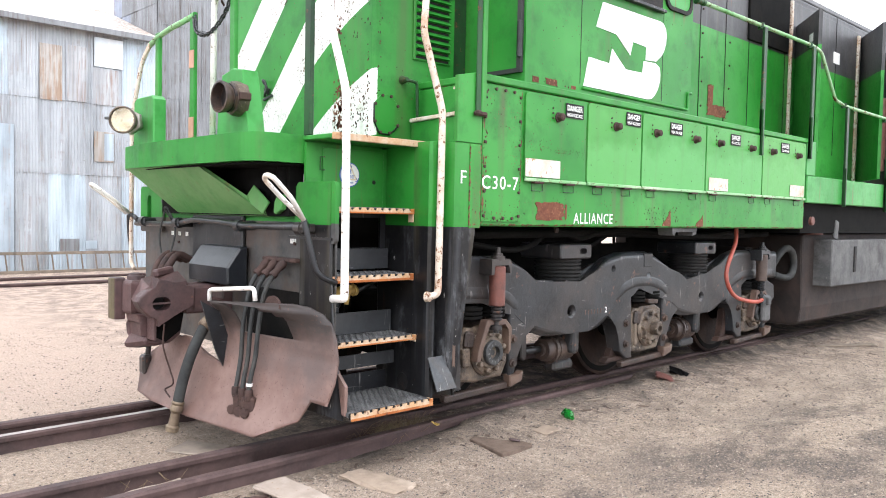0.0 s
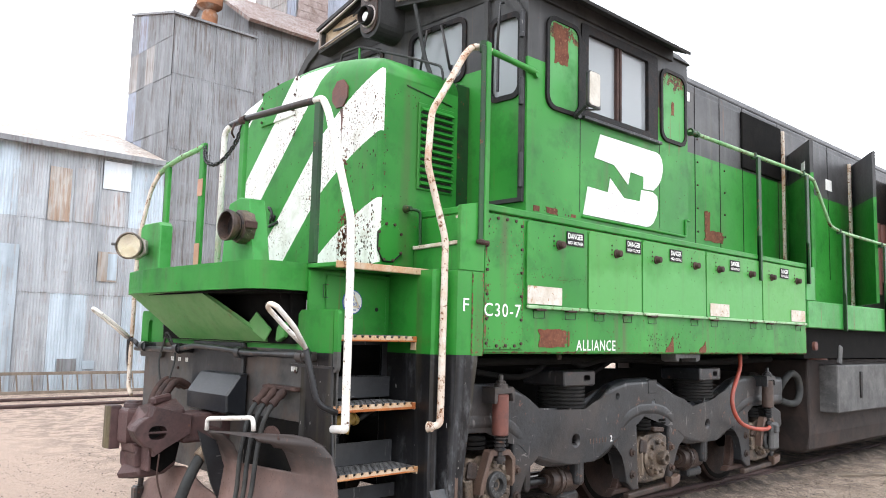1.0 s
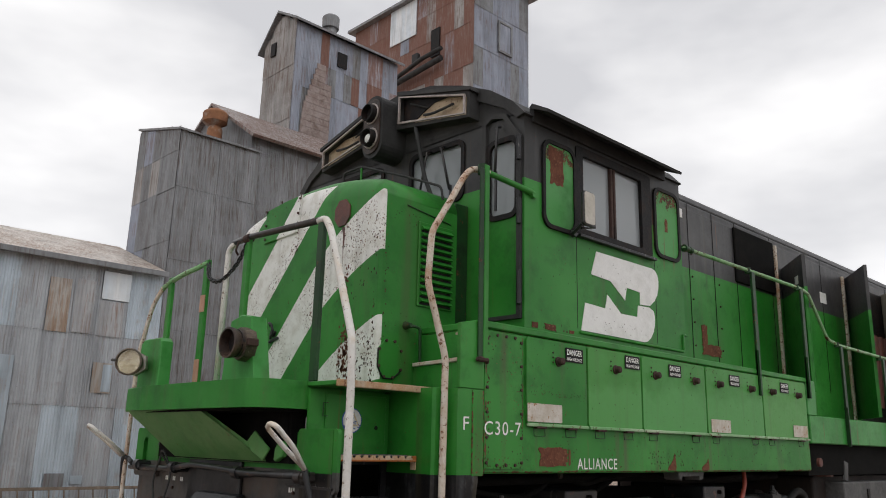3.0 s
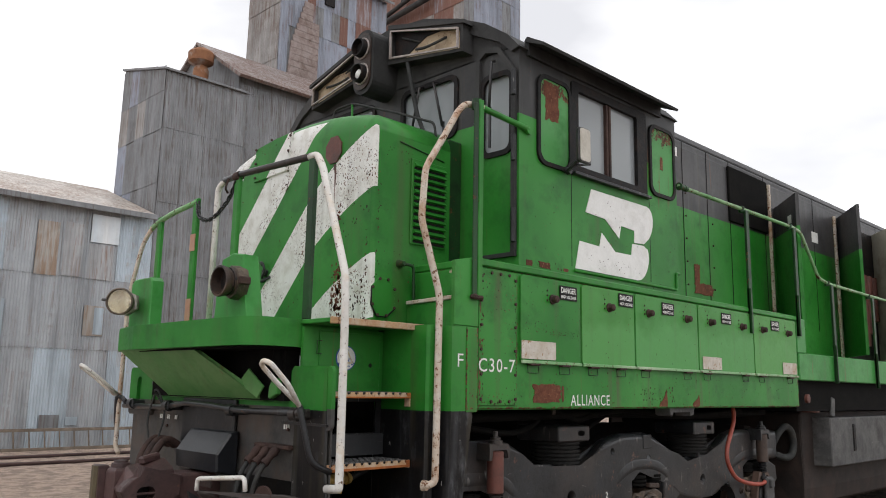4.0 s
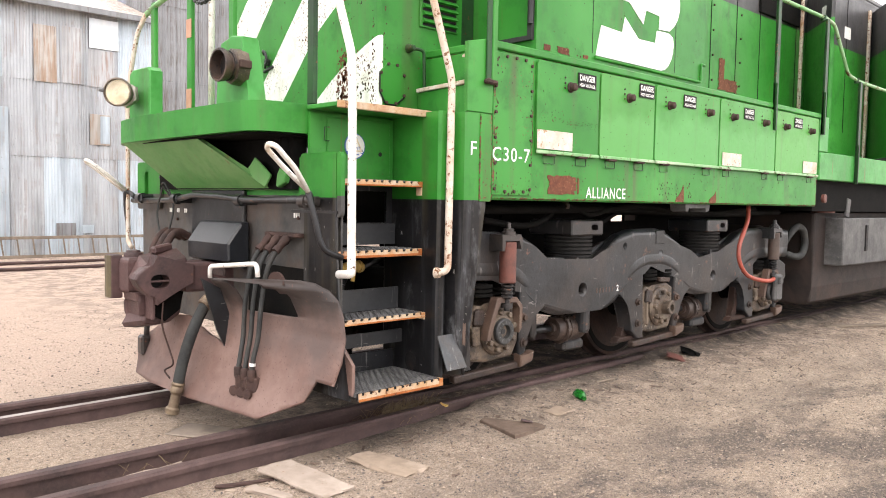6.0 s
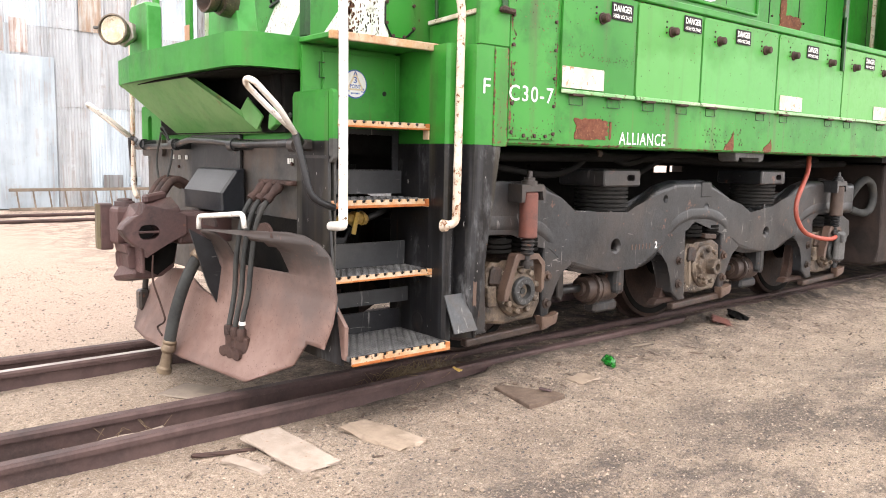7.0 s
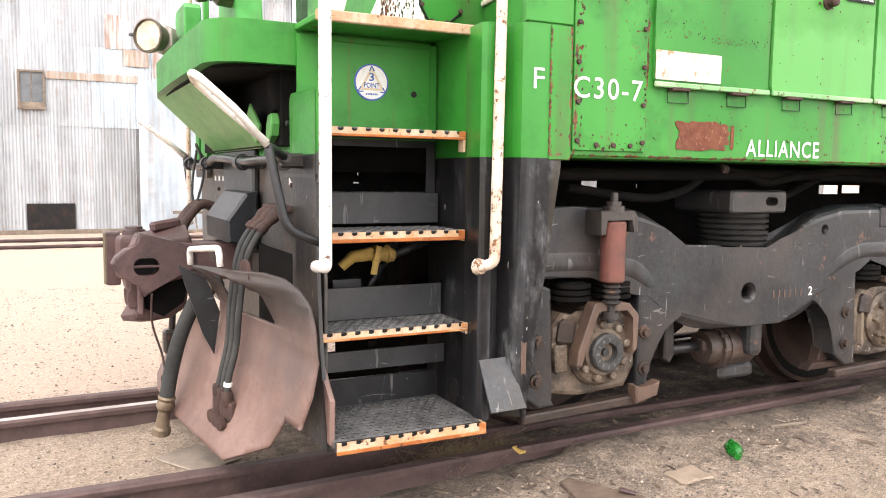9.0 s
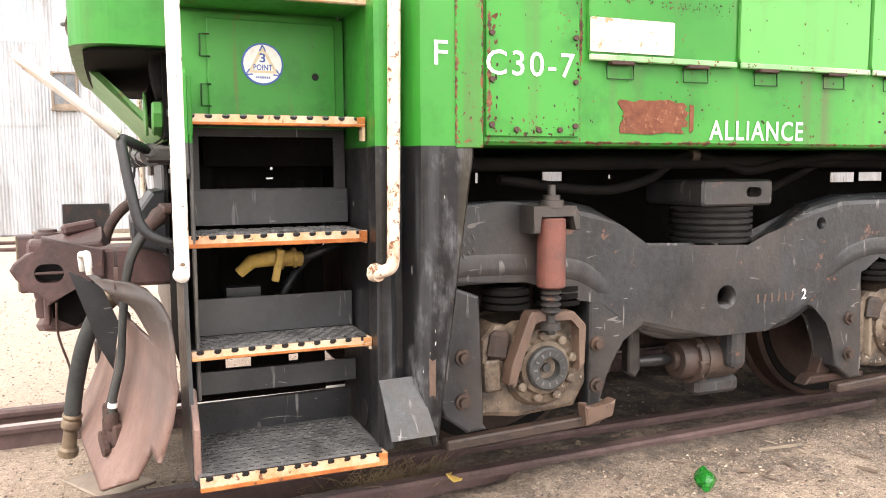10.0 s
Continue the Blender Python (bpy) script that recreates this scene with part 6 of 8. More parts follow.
part("emblem_half", emblem_piece([(0.0, 0.0), (0.005, 0.335), (0.271, 0.32), (0.274, 0.498), (0.493, 0.298), (0.726, 0.306), (0.7225, 0.455), (0.89, 0.465)] + arc2[2:]), M_LOGO, emblem)
bm = B()
tube(bm, bends([(1.12, -YS - 0.008, 2.47), (2.66, -YS - 0.008, 2.47), (2.66, -YS - 0.008, 2.62), (2.72, -YS - 0.008, 2.62)], 0.02), 0.012, 6)
part("panel_bead", bm, M_GREEN, cab)

# long hood
hood_line = [(-0.9, 2.0), (-0.9, 4.2), (-0.84, 4.38), (-0.7, 4.48), (-0.4, 4.54), (0.4, 4.54), (0.7, 4.48), (0.84, 4.38), (0.9, 4.2), (0.9, 2.0)]
bm = B()
prism(bm, hood_line, "x", XR, 20.0)
hood = part("long_hood", bm, M_HOOD, loco, "long hood with green sides and black top")
for x in (3.3, 3.9, 4.45, 5.0, 5.95, 7.0, 7.55, 9.2, 10.2):
    bm = B()
    box(bm, x - 0.004, x + 0.004, -0.905, -0.9, 2.42, 4.28)
    part("panel_joint", bm, M_SIGN_SHADE_BLACK, hood)
bm = B()
box(bm, 2.75, 12, -0.912, -0.9, 4.275, 4.292)
part("hood_seam", bm, M_CHAR, hood)
bm = B()
box(bm, 4.95, 6.0, -0.93, -0.9, 3.55, 4.22, 0.01)
part("dark_hatch", bm, M_DARK, hood, "open dark hatch cover")
for q in range(14):
    bolt(hood, 3.35 + (q % 3) * 0.6, -0.9, 2.7 + (q // 3) * 0.25)
for cx, cz, w, h, s in ((0.585, 2.465, 0.07, 0.04, 51), (0.76, 2.468, 0.13, 0.045, 52), (1.02, 2.46, 0.06, 0.025, 53)):
    blotch(cab, cx, cz, w, h, s, -YS - 0.0035)
blotch(hood, 4.3, 2.68, 0.4, 0.12, 11, -0.906)
blotch(hood, 4.15, 2.82, 0.12, 0.26, 12, -0.9065)
blotch(cab, 2.0, 2.9, 0.03, 0.05, 13, -YS - 0.0035)


def open_door(hx, ox, z0, z1, mats, tab):
    """A hood door swung out on its rear edge."""
    p, q = Vector((hx, -0.905, 0)), Vector((ox, -1.45, 0))
    d = (q - p).normalized()
    nrm = Vector((d.y, -d.x, 0)) * 0.02
    bm = B()
    prism(bm, [(p + nrm).to_2d(), (q + nrm).to_2d(), (q - nrm).to_2d(), (p - nrm).to_2d()], "z", z0, z1, 0.004, 1)
    dr = part("hood_door", bm, mats, hood, "engine compartment door standing open")
    if tab:
        bm = B()
        c = p.lerp(q, 0.72) + nrm * 1.12
        slab(bm, (c.x, c.y, z1 - 0.28), (0.13, 0.004, 0.1), (0, 0, math.degrees(math.atan2(d.y, d.x))))
        part("paper_label", bm, M_SIGNWHITE, dr)
    bm = B()
    cyl(bm, (hx, -0.93, z0), (hx, -0.93, z1), 0.018, 8)
    part("door_hinge", bm, M_TAN, dr)


open_door(6.28, 5.6, 2.3, 3.93, M_HOOD, True)
open_door(8.5, 7.7, 2.1, 4.16, M_HOOD, False)
open_door(10.0, 9.3, 2.1, 4.12, M_BEIGE, False)
bm = B()
box(bm, 7.47, 7.68, -0.907, -0.901, 3.66, 3.81)
part("paper_label", bm, M_SIGNWHITE, hood)
bm = B()
box(bm, 3.71, 3.79, -0.907, -0.901, 4.08, 4.18)
part("paper_label", bm, M_SIGNWHITE, hood)
for x, w, z0, z1 in ((6.05, 0.035, 2.42, 4.2), (8.3, 0.05, 1.95, 4.16)):
    bm = B()
    box(bm, x, x + w, -0.94, -0.901, z0, z1, 0.006)
    part("door_jamb", bm, M_TAN, hood, "pale rust-stained door jamb")
# Black sheet on the hood side paints the bay's darkness.
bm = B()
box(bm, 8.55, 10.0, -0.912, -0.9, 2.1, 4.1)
bay = part("engine_bay", bm, M_SIGN_SHADE_BLACK, hood, "open engine bay, its dark inside a black sheet")
for q in range(6):
    bm = B()
    cyl(bm, (8.7 + q * 0.22, -0.93, 2.3 + 0.2 * (q % 3)), (8.7 + q * 0.22, -0.93, 3.4), 0.06, 8)
    part("engine_pipe", bm, M_REDRUST, bay)

# side handrail and stanchions
bm = B()
tube(bm, bends([(2.72, -1.5, 3.44), (5.3, -1.5, 3.45), (5.52, -1.5, 3.42), (5.98, -1.5, 2.94), (6.3, -1.5, 2.9), (20, -1.5, 2.8)], 0.06), 0.0195, 10)
rail = part("handrail", bm, M_LIP, loco, "faded green pipe handrail, paled for its highlight")
for x, z0, z1 in ((4.0, 2.16, 3.44), (5.2, 2.2, 3.44), (6.25, 1.7, 2.9), (7.7, 1.66, 2.87), (9.2, 1.66, 2.86), (10.7, 1.66, 2.85)):
    # Stanchions take the shaded green, darker than the rail.
    bm = B()
    box(bm, x - 0.035, x + 0.035, -1.56, -1.535, z0, z1 - 0.02, 0.004)
    box(bm, x - 0.035, x - 0.025, -1.575, -1.535, z0, z0 + 0.45)
    lathe(bm, (x, -1.5, z1 - 0.03), (0, 0, 1), [(0, 0.03), (0.06, 0.03)], 10)
    part("stanchion", bm, M_POST, rail)
bm = B()
lathe(bm, (2.72, -1.5, 3.44), (1, 0, 0), [(0, 0.036), (0.03, 0.036), (0.035, 0.024), (0.1, 0.024), (0.105, 0.03), (0.14, 0.03)], 10)
part("rail_flange", bm, M_POST, rail)

# flaked paint


def paint_chips(parent, spots, seed, y, mat=None):
    """Small ragged flakes gone from the paint; spots: (x0, x1, z0, z1, count, size)."""
    rnd = random.Random(seed)
    bm = B()
    for x0, x1, z0, z1, count, size in spots:
        for _ in range(count):
            cx, cz = rnd.uniform(x0, x1), rnd.uniform(z0, z1)
            w, h = size * rnd.uniform(0.4, 1.3), size * rnd.uniform(0.4, 1.6)
            pts = [(cx + w * math.cos(a) * rnd.uniform(0.4, 1.0), cz + h * math.sin(a) * rnd.uniform(0.4, 1.0)) for a in [0.9 * i for i in range(7)]]
            lo = [bm.verts.new((p, y, q)) for p, q in pts]
            hi = [bm.verts.new((p, y - 0.0008, q)) for p, q in pts]
            bm.faces.new(hi)
            for i in range(7):
                bm.faces.new((lo[i], lo[(i + 1) % 7], hi[(i + 1) % 7], hi[i]))
    part("flaked_paint", bm, mat or M_CHIP, parent, "flaked paint showing dark rust", "stuff")


paint_chips(cabinet, [(0.45, 1.08, 1.955, 1.985, 40, 0.0045), (0.42, 0.7, 1.97, 2.04, 18, 0.0045), (0.75, 1.1, 1.93, 2.0, 26, 0.004), (0.41, 1.1, 2.05, 2.34, 20, 0.005)], 11, SIDE - 0.0185)
paint_chips(cabinet, [(0.4, 5.1, 1.45, 1.72, 130, 0.006), (1.9, 2.5, 1.46, 1.6, 40, 0.009)], 12, SIDE - 0.0002)
paint_chips(cabinet, [(0.02, 0.36, 1.48, 2.34, 45, 0.005), (0.015, 0.035, 1.47, 2.34, 26, 0.009), (0.35, 0.37, 1.47, 2.34, 18, 0.007), (0.02, 0.36, 1.465, 1.48, 16, 0.007)], 13, SIDE - 0.0122)
paint_chips(cabinet, [(1.15, 5.1, 1.78, 2.34, 110, 0.0045), (1.15, 5.1, 2.3, 2.345, 50, 0.006)], 14, SIDE - 0.0185)


def front_chips(parent, spots, seed, x, mat=None):
    """The same flakes on a face that looks along -x; spots: (y0, y1, z0, z1, count, size)."""
    rnd = random.Random(seed)
    bm = B()
    for y0, y1, z0, z1, count, size in spots:
        for _ in range(count):
            cy, cz = rnd.uniform(y0, y1), z0 + (z1 - z0) * rnd.random() ** 1.4
            w, h = size * rnd.uniform(0.3, 1.2), size * rnd.uniform(0.4, 1.7)
            pts = [(cy + w * math.cos(a) * rnd.uniform(0.4, 1.0), cz + h * math.sin(a) * rnd.uniform(0.4, 1.0)) for a in [0.9 * i for i in range(7)]]
            lo = [bm.verts.new((x, p, q)) for p, q in pts]
            hi = [bm.verts.new((x - 0.0008, p, q)) for p, q in pts]
            bm.faces.new(hi)
            for i in range(7):
                bm.faces.new((lo[i], lo[(i + 1) % 7], hi[(i + 1) % 7], hi[i]))
    part("flaked_paint", bm, mat or M_CHIP, parent, "flaked paint showing dark rust", "stuff")


front_chips(nose, [(-0.88, -0.5, 2.0, 2.4, 90, 0.011), (-0.88, -0.4, 2.6, 3.2, 60, 0.008), (-0.89, -0.86, 2.0, 3.2, 45, 0.01), (-0.3, 0.6, 2.0, 2.9, 45, 0.007)], 31, -0.4305)
front_chips(nose, [(-0.72, -0.48, 1.98, 2.42, 130, 0.013), (-0.62, -0.54, 2.1, 2.4, 40, 0.02), (-0.56, -0.5, 2.66, 2.9, 18, 0.016)], 36, -0.4307, M_BLOTCH)
front_chips(nose, [(0.1, 0.14, 3.06, 3.62, 26, 0.011), (0.1, 0.66, 3.06, 3.6, 30, 0.007)], 32, -0.4475)
paint_chips(nose, [(-0.4, 0.3, 2.0, 2.5, 40, 0.006), (-0.4, -0.36, 2.0, 3.2, 25, 0.008), (-0.35, 0.3, 3.15, 3.24, 20, 0.006)], 33, -0.9302)
paint_chips(emblem, [(1.25, 2.1, 2.52, 2.62, 22, 0.005), (1.3, 2.1, 2.6, 3.1, 26, 0.005)], 34, -YS - 0.0052)
paint_chips(cab, [(0.6, 2.7, 2.45, 3.2, 60, 0.006), (0.6, 1.05, 2.44, 2.5, 10, 0.01)], 35, -YS - 0.0002)
bm = B()
prism(bm, [(-0.455, 3.17), (-0.475, 3.1), (-0.48, 2.98), (-0.49, 2.86), (-0.485, 2.98), (-0.495, 3.08), (-0.49, 3.17)], "x", -0.4325, -0.4305)
part("rust_run", bm, M_REDRUST, nose, "rust run below the cover plate")
for x in (1.1, 2.24):
    bm = B()
    box(bm, x - 0.003, x + 0.003, -YS - 0.0015, -YS + 0.002, 2.5, 3.24)
    part("panel_joint", bm, M_SIGN_SHADE_BLACK, cab)

# ---- locomotive: trucks, front gear, grab rails ----
FY0, FY1 = -1.28, -1.15


def journal(truck, ax, strapped=True):
    """An axle box with its cap, ring of bolts, bracket and tie bar."""
    z = 0.535
    bm = B()
    prism(bm, [(ax - 0.265, z - 0.19), (ax - 0.1, z - 0.215), (ax + 0.17, z - 0.2), (ax + 0.23, z - 0.1), (ax + 0.22, z + 0.16), (ax + 0.12, z + 0.205), (ax - 0.04, z + 0.2), (ax - 0.13, z + 0.17), (ax - 0.2, z + 0.185), (ax - 0.26, z + 0.12)], "y", -1.27, -1.02, 0.022, 2)
    boxx = part("axle_box", bm, M_JOURNAL, truck, "oil-caked rusty axle box")
    bm = B()
    slab(bm, (ax - 0.195, -1.282, z + 0.1), (0.09, 0.05, 0.12), (0, 10, 0), 0.018)
    part("box_lug", bm, M_OILY, boxx)
    bm = B()
    slab(bm, (ax - 0.225 + (0 if strapped else 0.005), -1.282, z - 0.02), (0.07 if strapped else 0.018, 0.04, 0.13 if strapped else 0.24), (0, -3, 0), 0.008)
    part("wear_plate", bm, M_JOURNAL if strapped else M_WOOD, boxx, "scraped wear plate")
    bm = B()
    lathe(bm, (ax, -1.255, z), (0, -1, 0), [(0, 0.172), (0.03, 0.17), (0.045, 0.155), (0.05, 0.12), (0.07, 0.11)], 32)
    part("bearing_cover", bm, M_JOURNAL, boxx)
    bm = B()
    if strapped:
        lathe(bm, (ax, -1.3, z), (0, -1, 0), [(0, 0.092), (0.05, 0.09), (0.058, 0.082), (0.058, 0.048), (0.025, 0.044), (0.02, 0.02), (0.035, 0.018)], 32)
    else:
        lathe(bm, (ax + 0.01, -1.28, z), (0, -1, 0), [(0, 0.1), (0.03, 0.09), (0.04, 0.062), (0.11, 0.058), (0.115, 0.052), (0.115, 0.03), (0.06, 0.026)], 28)
    part("bearing_cap", bm, M_CAP if strapped else M_JOURNAL, boxx, "grey bearing end cap" if strapped else "stubby axle end housing")
    for k in range(9):
        a = radians(14 + 40 * k)
        bm = B()
        lathe(bm, (ax + 0.13 * math.cos(a), -1.3, z + 0.13 * math.sin(a)), (0, -1, 0), [(0, 0.021), (0.03, 0.021), (0.036, 0.014)], 7)
        part("cap_bolt", bm, M_JOURNAL, boxx)
    if strapped:
        for k in range(12):
            a = radians(30 * k)
            bm = B()
            slab(bm, (ax + 0.065 * math.cos(a), -1.3585, z + 0.065 * math.sin(a)), (0.007, 0.003, 0.016), (0, 90 - 30 * k, 0))
            part("cast_mark", bm, M_GRATE, boxx)
        # bent strap over the box
        outer = [(ax - 0.185, z - 0.045), (ax - 0.175, z + 0.02), (ax - 0.095, z + 0.225), (ax - 0.08, z + 0.24), (ax + 0.11, z + 0.23), (ax + 0.165, z + 0.175), (ax + 0.17, z + 0.16), (ax + 0.165, z + 0.01)]
        inner = [(ax - 0.15, z - 0.05), (ax - 0.14, z + 0.015), (ax - 0.095, z + 0.13), (ax - 0.07, z + 0.195), (ax - 0.055, z + 0.205), (ax + 0.1, z + 0.2), (ax + 0.138, z + 0.16), (ax + 0.14, z - 0.02)]
        bm = B()
        prism(bm, outer + inner[::-1], "y", -1.36, -1.29, 0.004, 1)
        part("damper_bracket", bm, M_STRAP, truck, "bent rusty steel damper bracket")
    else:
        bm = B()
        slab(bm, (ax + 0.02, -1.29, z + 0.235), (0.16, 0.05, 0.04), (0, 4, 0), 0.008)
        part("link_plate", bm, M_OILY, boxx)
    # pedestal legs and tie bar
    for s in (-1, 1):
        bm = B()
        if s > 0:
            prism(bm, [(ax + 0.235, 0.9), (ax + 0.5, 0.8), (ax + 0.52, 0.66), (ax + 0.46, 0.65), (ax + 0.4, 0.61), (ax + 0.355, 0.54), (ax + 0.325, 0.45), (ax + 0.3, 0.34), (ax + 0.235, 0.32)], "y", -1.277, -1.14, 0.014, 2)
        else:
            prism(bm, [(ax - 0.275, 0.84), (ax - 0.275, 0.33), (ax - 0.24, 0.29), (ax - 0.33, 0.285), (ax - 0.43, 0.36), (ax - 0.45, 0.5), (ax - 0.49, 0.59), (ax - 0.55, 0.65), (ax - 0.63, 0.68), (ax - 0.6, 0.8), (ax - 0.4, 0.89)], "y", -1.277, -1.14, 0.014, 2)
        leg = part("pedestal_leg", bm, M_TRUCK, truck)
        for q in (0.42, 0.6):
            bm = B()
            lathe(bm, (ax + (0.275 if s > 0 else -0.35), -1.275, q), (0, -1, 0), [(0, 0.036), (0.012, 0.034), (0.013, 0.022), (0.03, 0.02)], 10)
            part("pedestal_bolt", bm, M_OILY, leg)
        if s > 0:
            bm = B()
            prism(bm, [(ax + 0.2, 0.26), (ax + 0.33, 0.29), (ax + 0.345, 0.36), (ax + 0.3, 0.34), (ax + 0.24, 0.335), (ax + 0.19, 0.35)], "y", -1.33, -1.26, 0.008, 1)
            part("pedestal_foot", bm, M_STRAP, leg)
    bm = B()
    slab(bm, (ax - 0.07, -1.27, 0.262), (0.72, 0.06, 0.045), (0, -2, 0), 0.008)
    part("tie_bar", bm, M_OILY, truck)
    for sx in (ax - 0.12, ax + 0.12):
        bm = B()
        prof = []
        for k in range(3):
            prof += [(k * 0.03, 0.1), (k * 0.03 + 0.02, 0.1), (k * 0.03 + 0.021, 0.07), (k * 0.03 + 0.029, 0.07)]
        lathe(bm, (sx, -1.2, 0.775), (0, 0, 1), prof, 16)
        part("axle_spring", bm, M_DARK, truck)


def damper(truck, ax, mat):
    bm = B()
    cyl(bm, (ax, -1.36, 0.87), (ax, -1.36, 1.15), 0.058, 18)
    d = part("damper", bm, mat, truck, "rust-red vertical damper" if mat == M_REDRUST else "grey-brown vertical damper")
    bm = B()
    prof = []
    for k in range(4):
        prof += [(k * 0.025, 0.03), (k * 0.025 + 0.008, 0.042), (k * 0.025 + 0.016, 0.042), (k * 0.025 + 0.024, 0.03)]
    lathe(bm, (ax, -1.36, 0.765), (0, 0, 1), prof, 14)
    lathe(bm, (ax, -1.36, 0.68), (0, 0, 1), [(0, 0.02), (0.08, 0.02)], 10)
    lathe(bm, (ax, -1.36, 0.7), (0, 0, 1), [(0, 0.04), (0.03, 0.04)], 12)
    part("damper_bush", bm, M_FRAME, d)
    bm = B()
    prism(bm, [(ax - 0.1, 1.17), (ax - 0.1, 1.2), (ax + 0.09, 1.2), (ax + 0.11, 1.17), (ax + 0.11, 1.1), (ax + 0.085, 1.1), (ax + 0.08, 1.16), (ax - 0.07, 1.16), (ax - 0.07, 1.09), (ax - 0.1, 1.09)], "y", -1.4, -1.2, 0.004, 1)
    lathe(bm, (ax, -1.36, 1.19), (0, 0, 1), [(0, 0.05), (0.03, 0.05), (0.031, 0.035), (0.05, 0.035), (0.051, 0.018), (0.09, 0.016)], 12)
    part("damper_bracket", bm, M_FRAME, d)


def wheel(truck, ax, s):
    y = s * 0.752
    bm = B()
    lathe(bm, (ax, y + s * 0.07, 0.548), (0, -s, 0), [(0, 0.12), (0.0, 0.42), (0.0, 0.485), (0.01, 0.502), (0.1, 0.51), (0.112, 0.535), (0.135, 0.53), (0.14, 0.42), (0.1, 0.36), (0.11, 0.12)], 40)
    w = part("wheel", bm, M_WHEEL, truck, "rusty steel wheel")
    bm = B()
    lathe(bm, (ax, y + s * 0.075, 0.548), (0, s, 0), [(0, 0.14), (0.05, 0.13), (0.3, 0.1)], 20)
    lathe(bm, (ax, y + s * 0.071, 0.548), (0, s, 0), [(-0.03, 0.4), (0.004, 0.43), (0.006, 0.47), (-0.01, 0.48)], 40)
    part("wheel_hub", bm, M_DARK, w)


LOWER = [(0.5, 0.87), (0.58, 0.835), (0.66, 0.775), (0.76, 0.7), (0.9, 0.622), (1.04, 0.586), (1.3, 0.578), (1.58, 0.578), (1.73, 0.6), (1.86, 0.665), (1.97, 0.765), (2.08, 0.845), (2.2, 0.885), (2.3, 0.893),
         (2.5, 0.885), (2.66, 0.84), (2.77, 0.76), (2.85, 0.69), (2.95, 0.633), (3.1, 0.6), (3.35, 0.595), (3.58, 0.597), (3.73, 0.62), (3.88, 0.7), (4.06, 0.815), (4.2, 0.865)]
frame_bm = prism(B(), [
    (-0.355, 0.88), (-0.355, 1.2), (0.2, 1.215), (0.5, 1.21), (0.62, 1.185), (0.76, 1.1), (0.9, 1.01), (1.02, 0.955), (1.46, 0.94), (1.58, 0.99), (1.84, 1.17), (2.04, 1.21),
    (2.42, 1.215), (2.56, 1.18), (2.78, 1.06), (2.96, 0.96), (3.12, 0.94), (3.5, 0.935), (3.66, 0.99), (3.95, 1.16), (4.15, 1.2), (5.1, 1.17),
    (5.1, 0.88), (4.35, 0.885)] + LOWER[::-1] + [(0.3, 0.885)], "y", FY0, FY1, 0.05, 4)
tools = B()
for hx, hz, r in ((1.335, 0.755, 0.055), (3.4, 0.76, 0.05), (2.45, 1.0, 0.03)):
    lathe(tools, (hx, -1.6, hz), (0, 1, 0), [(0, r), (0.8, r)], 24)
lathe(tools, (1.9, -1.6, 1.14), (0, 1, -0.2), [(0, 0.03), (0.8, 0.03)], 16)
truck = part("truck", cut(frame_bm, tools), M_TRUCK, loco, "black cast steel truck frame")
# cast flange that follows the frame's lower edge over the axle boxes
edge = curve_through([(x, 0, z) for x, z in [(-0.33, 0.9), (0.0, 0.905), (0.3, 0.9)] + LOWER + [(4.35, 0.89), (4.7, 0.885), (5.05, 0.88)]], 3)
bm = B()
rings = []
for i, q in enumerate(edge):
    d = (edge[min(i + 1, len(edge) - 1)] - edge[max(i - 1, 0)]).normalized()
    up = Vector((-d.z, 0, d.x))
    k = min(0.8, max(0.0, (q.z - 0.62) / 0.3))
    rings.append([bm.verts.new((q + up * w) + Vector((0, FY0 + y, 0))) for w, y in ((-0.004, 0.05), (-0.006, 0.03), (0.004, 0.03 - 0.028 * k), (0.022, 0.014 - 0.023 * k), (0.05, 0.008 - 0.016 * k), (0.085, 0.006 - 0.01 * k), (0.14, 0.005), (0.15, 0.05))])
for a, b in zip(rings, rings[1:]):
    for j in range(8):
        f = bm.faces.new((a[j], b[j], b[(j + 1) % 8], a[(j + 1) % 8]))
        f.smooth = True
bm.faces.new(rings[0]), bm.faces.new(rings[-1][::-1])
part("frame_flange", bm, M_TRUCK, truck)
bm = B()
box(bm, 2.36, 2.5, FY0 - 0.006, FY0 + 0.03, 1.08, 1.2, 0.006)
part("frame_pad", bm, M_TRUCK, truck)
# Near-black sheets added behind the frame holes so they look shaded.
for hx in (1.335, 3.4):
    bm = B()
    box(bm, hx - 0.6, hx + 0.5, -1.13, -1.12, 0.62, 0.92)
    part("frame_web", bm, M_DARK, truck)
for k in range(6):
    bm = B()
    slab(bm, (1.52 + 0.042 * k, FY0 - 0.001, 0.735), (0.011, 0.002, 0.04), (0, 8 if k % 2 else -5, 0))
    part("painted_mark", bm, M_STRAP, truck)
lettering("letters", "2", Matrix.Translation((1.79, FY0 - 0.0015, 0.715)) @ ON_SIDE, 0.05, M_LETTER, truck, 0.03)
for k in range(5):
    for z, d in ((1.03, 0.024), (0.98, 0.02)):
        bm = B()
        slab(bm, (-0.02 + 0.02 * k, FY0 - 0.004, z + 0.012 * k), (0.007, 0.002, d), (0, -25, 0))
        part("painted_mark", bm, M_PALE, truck)
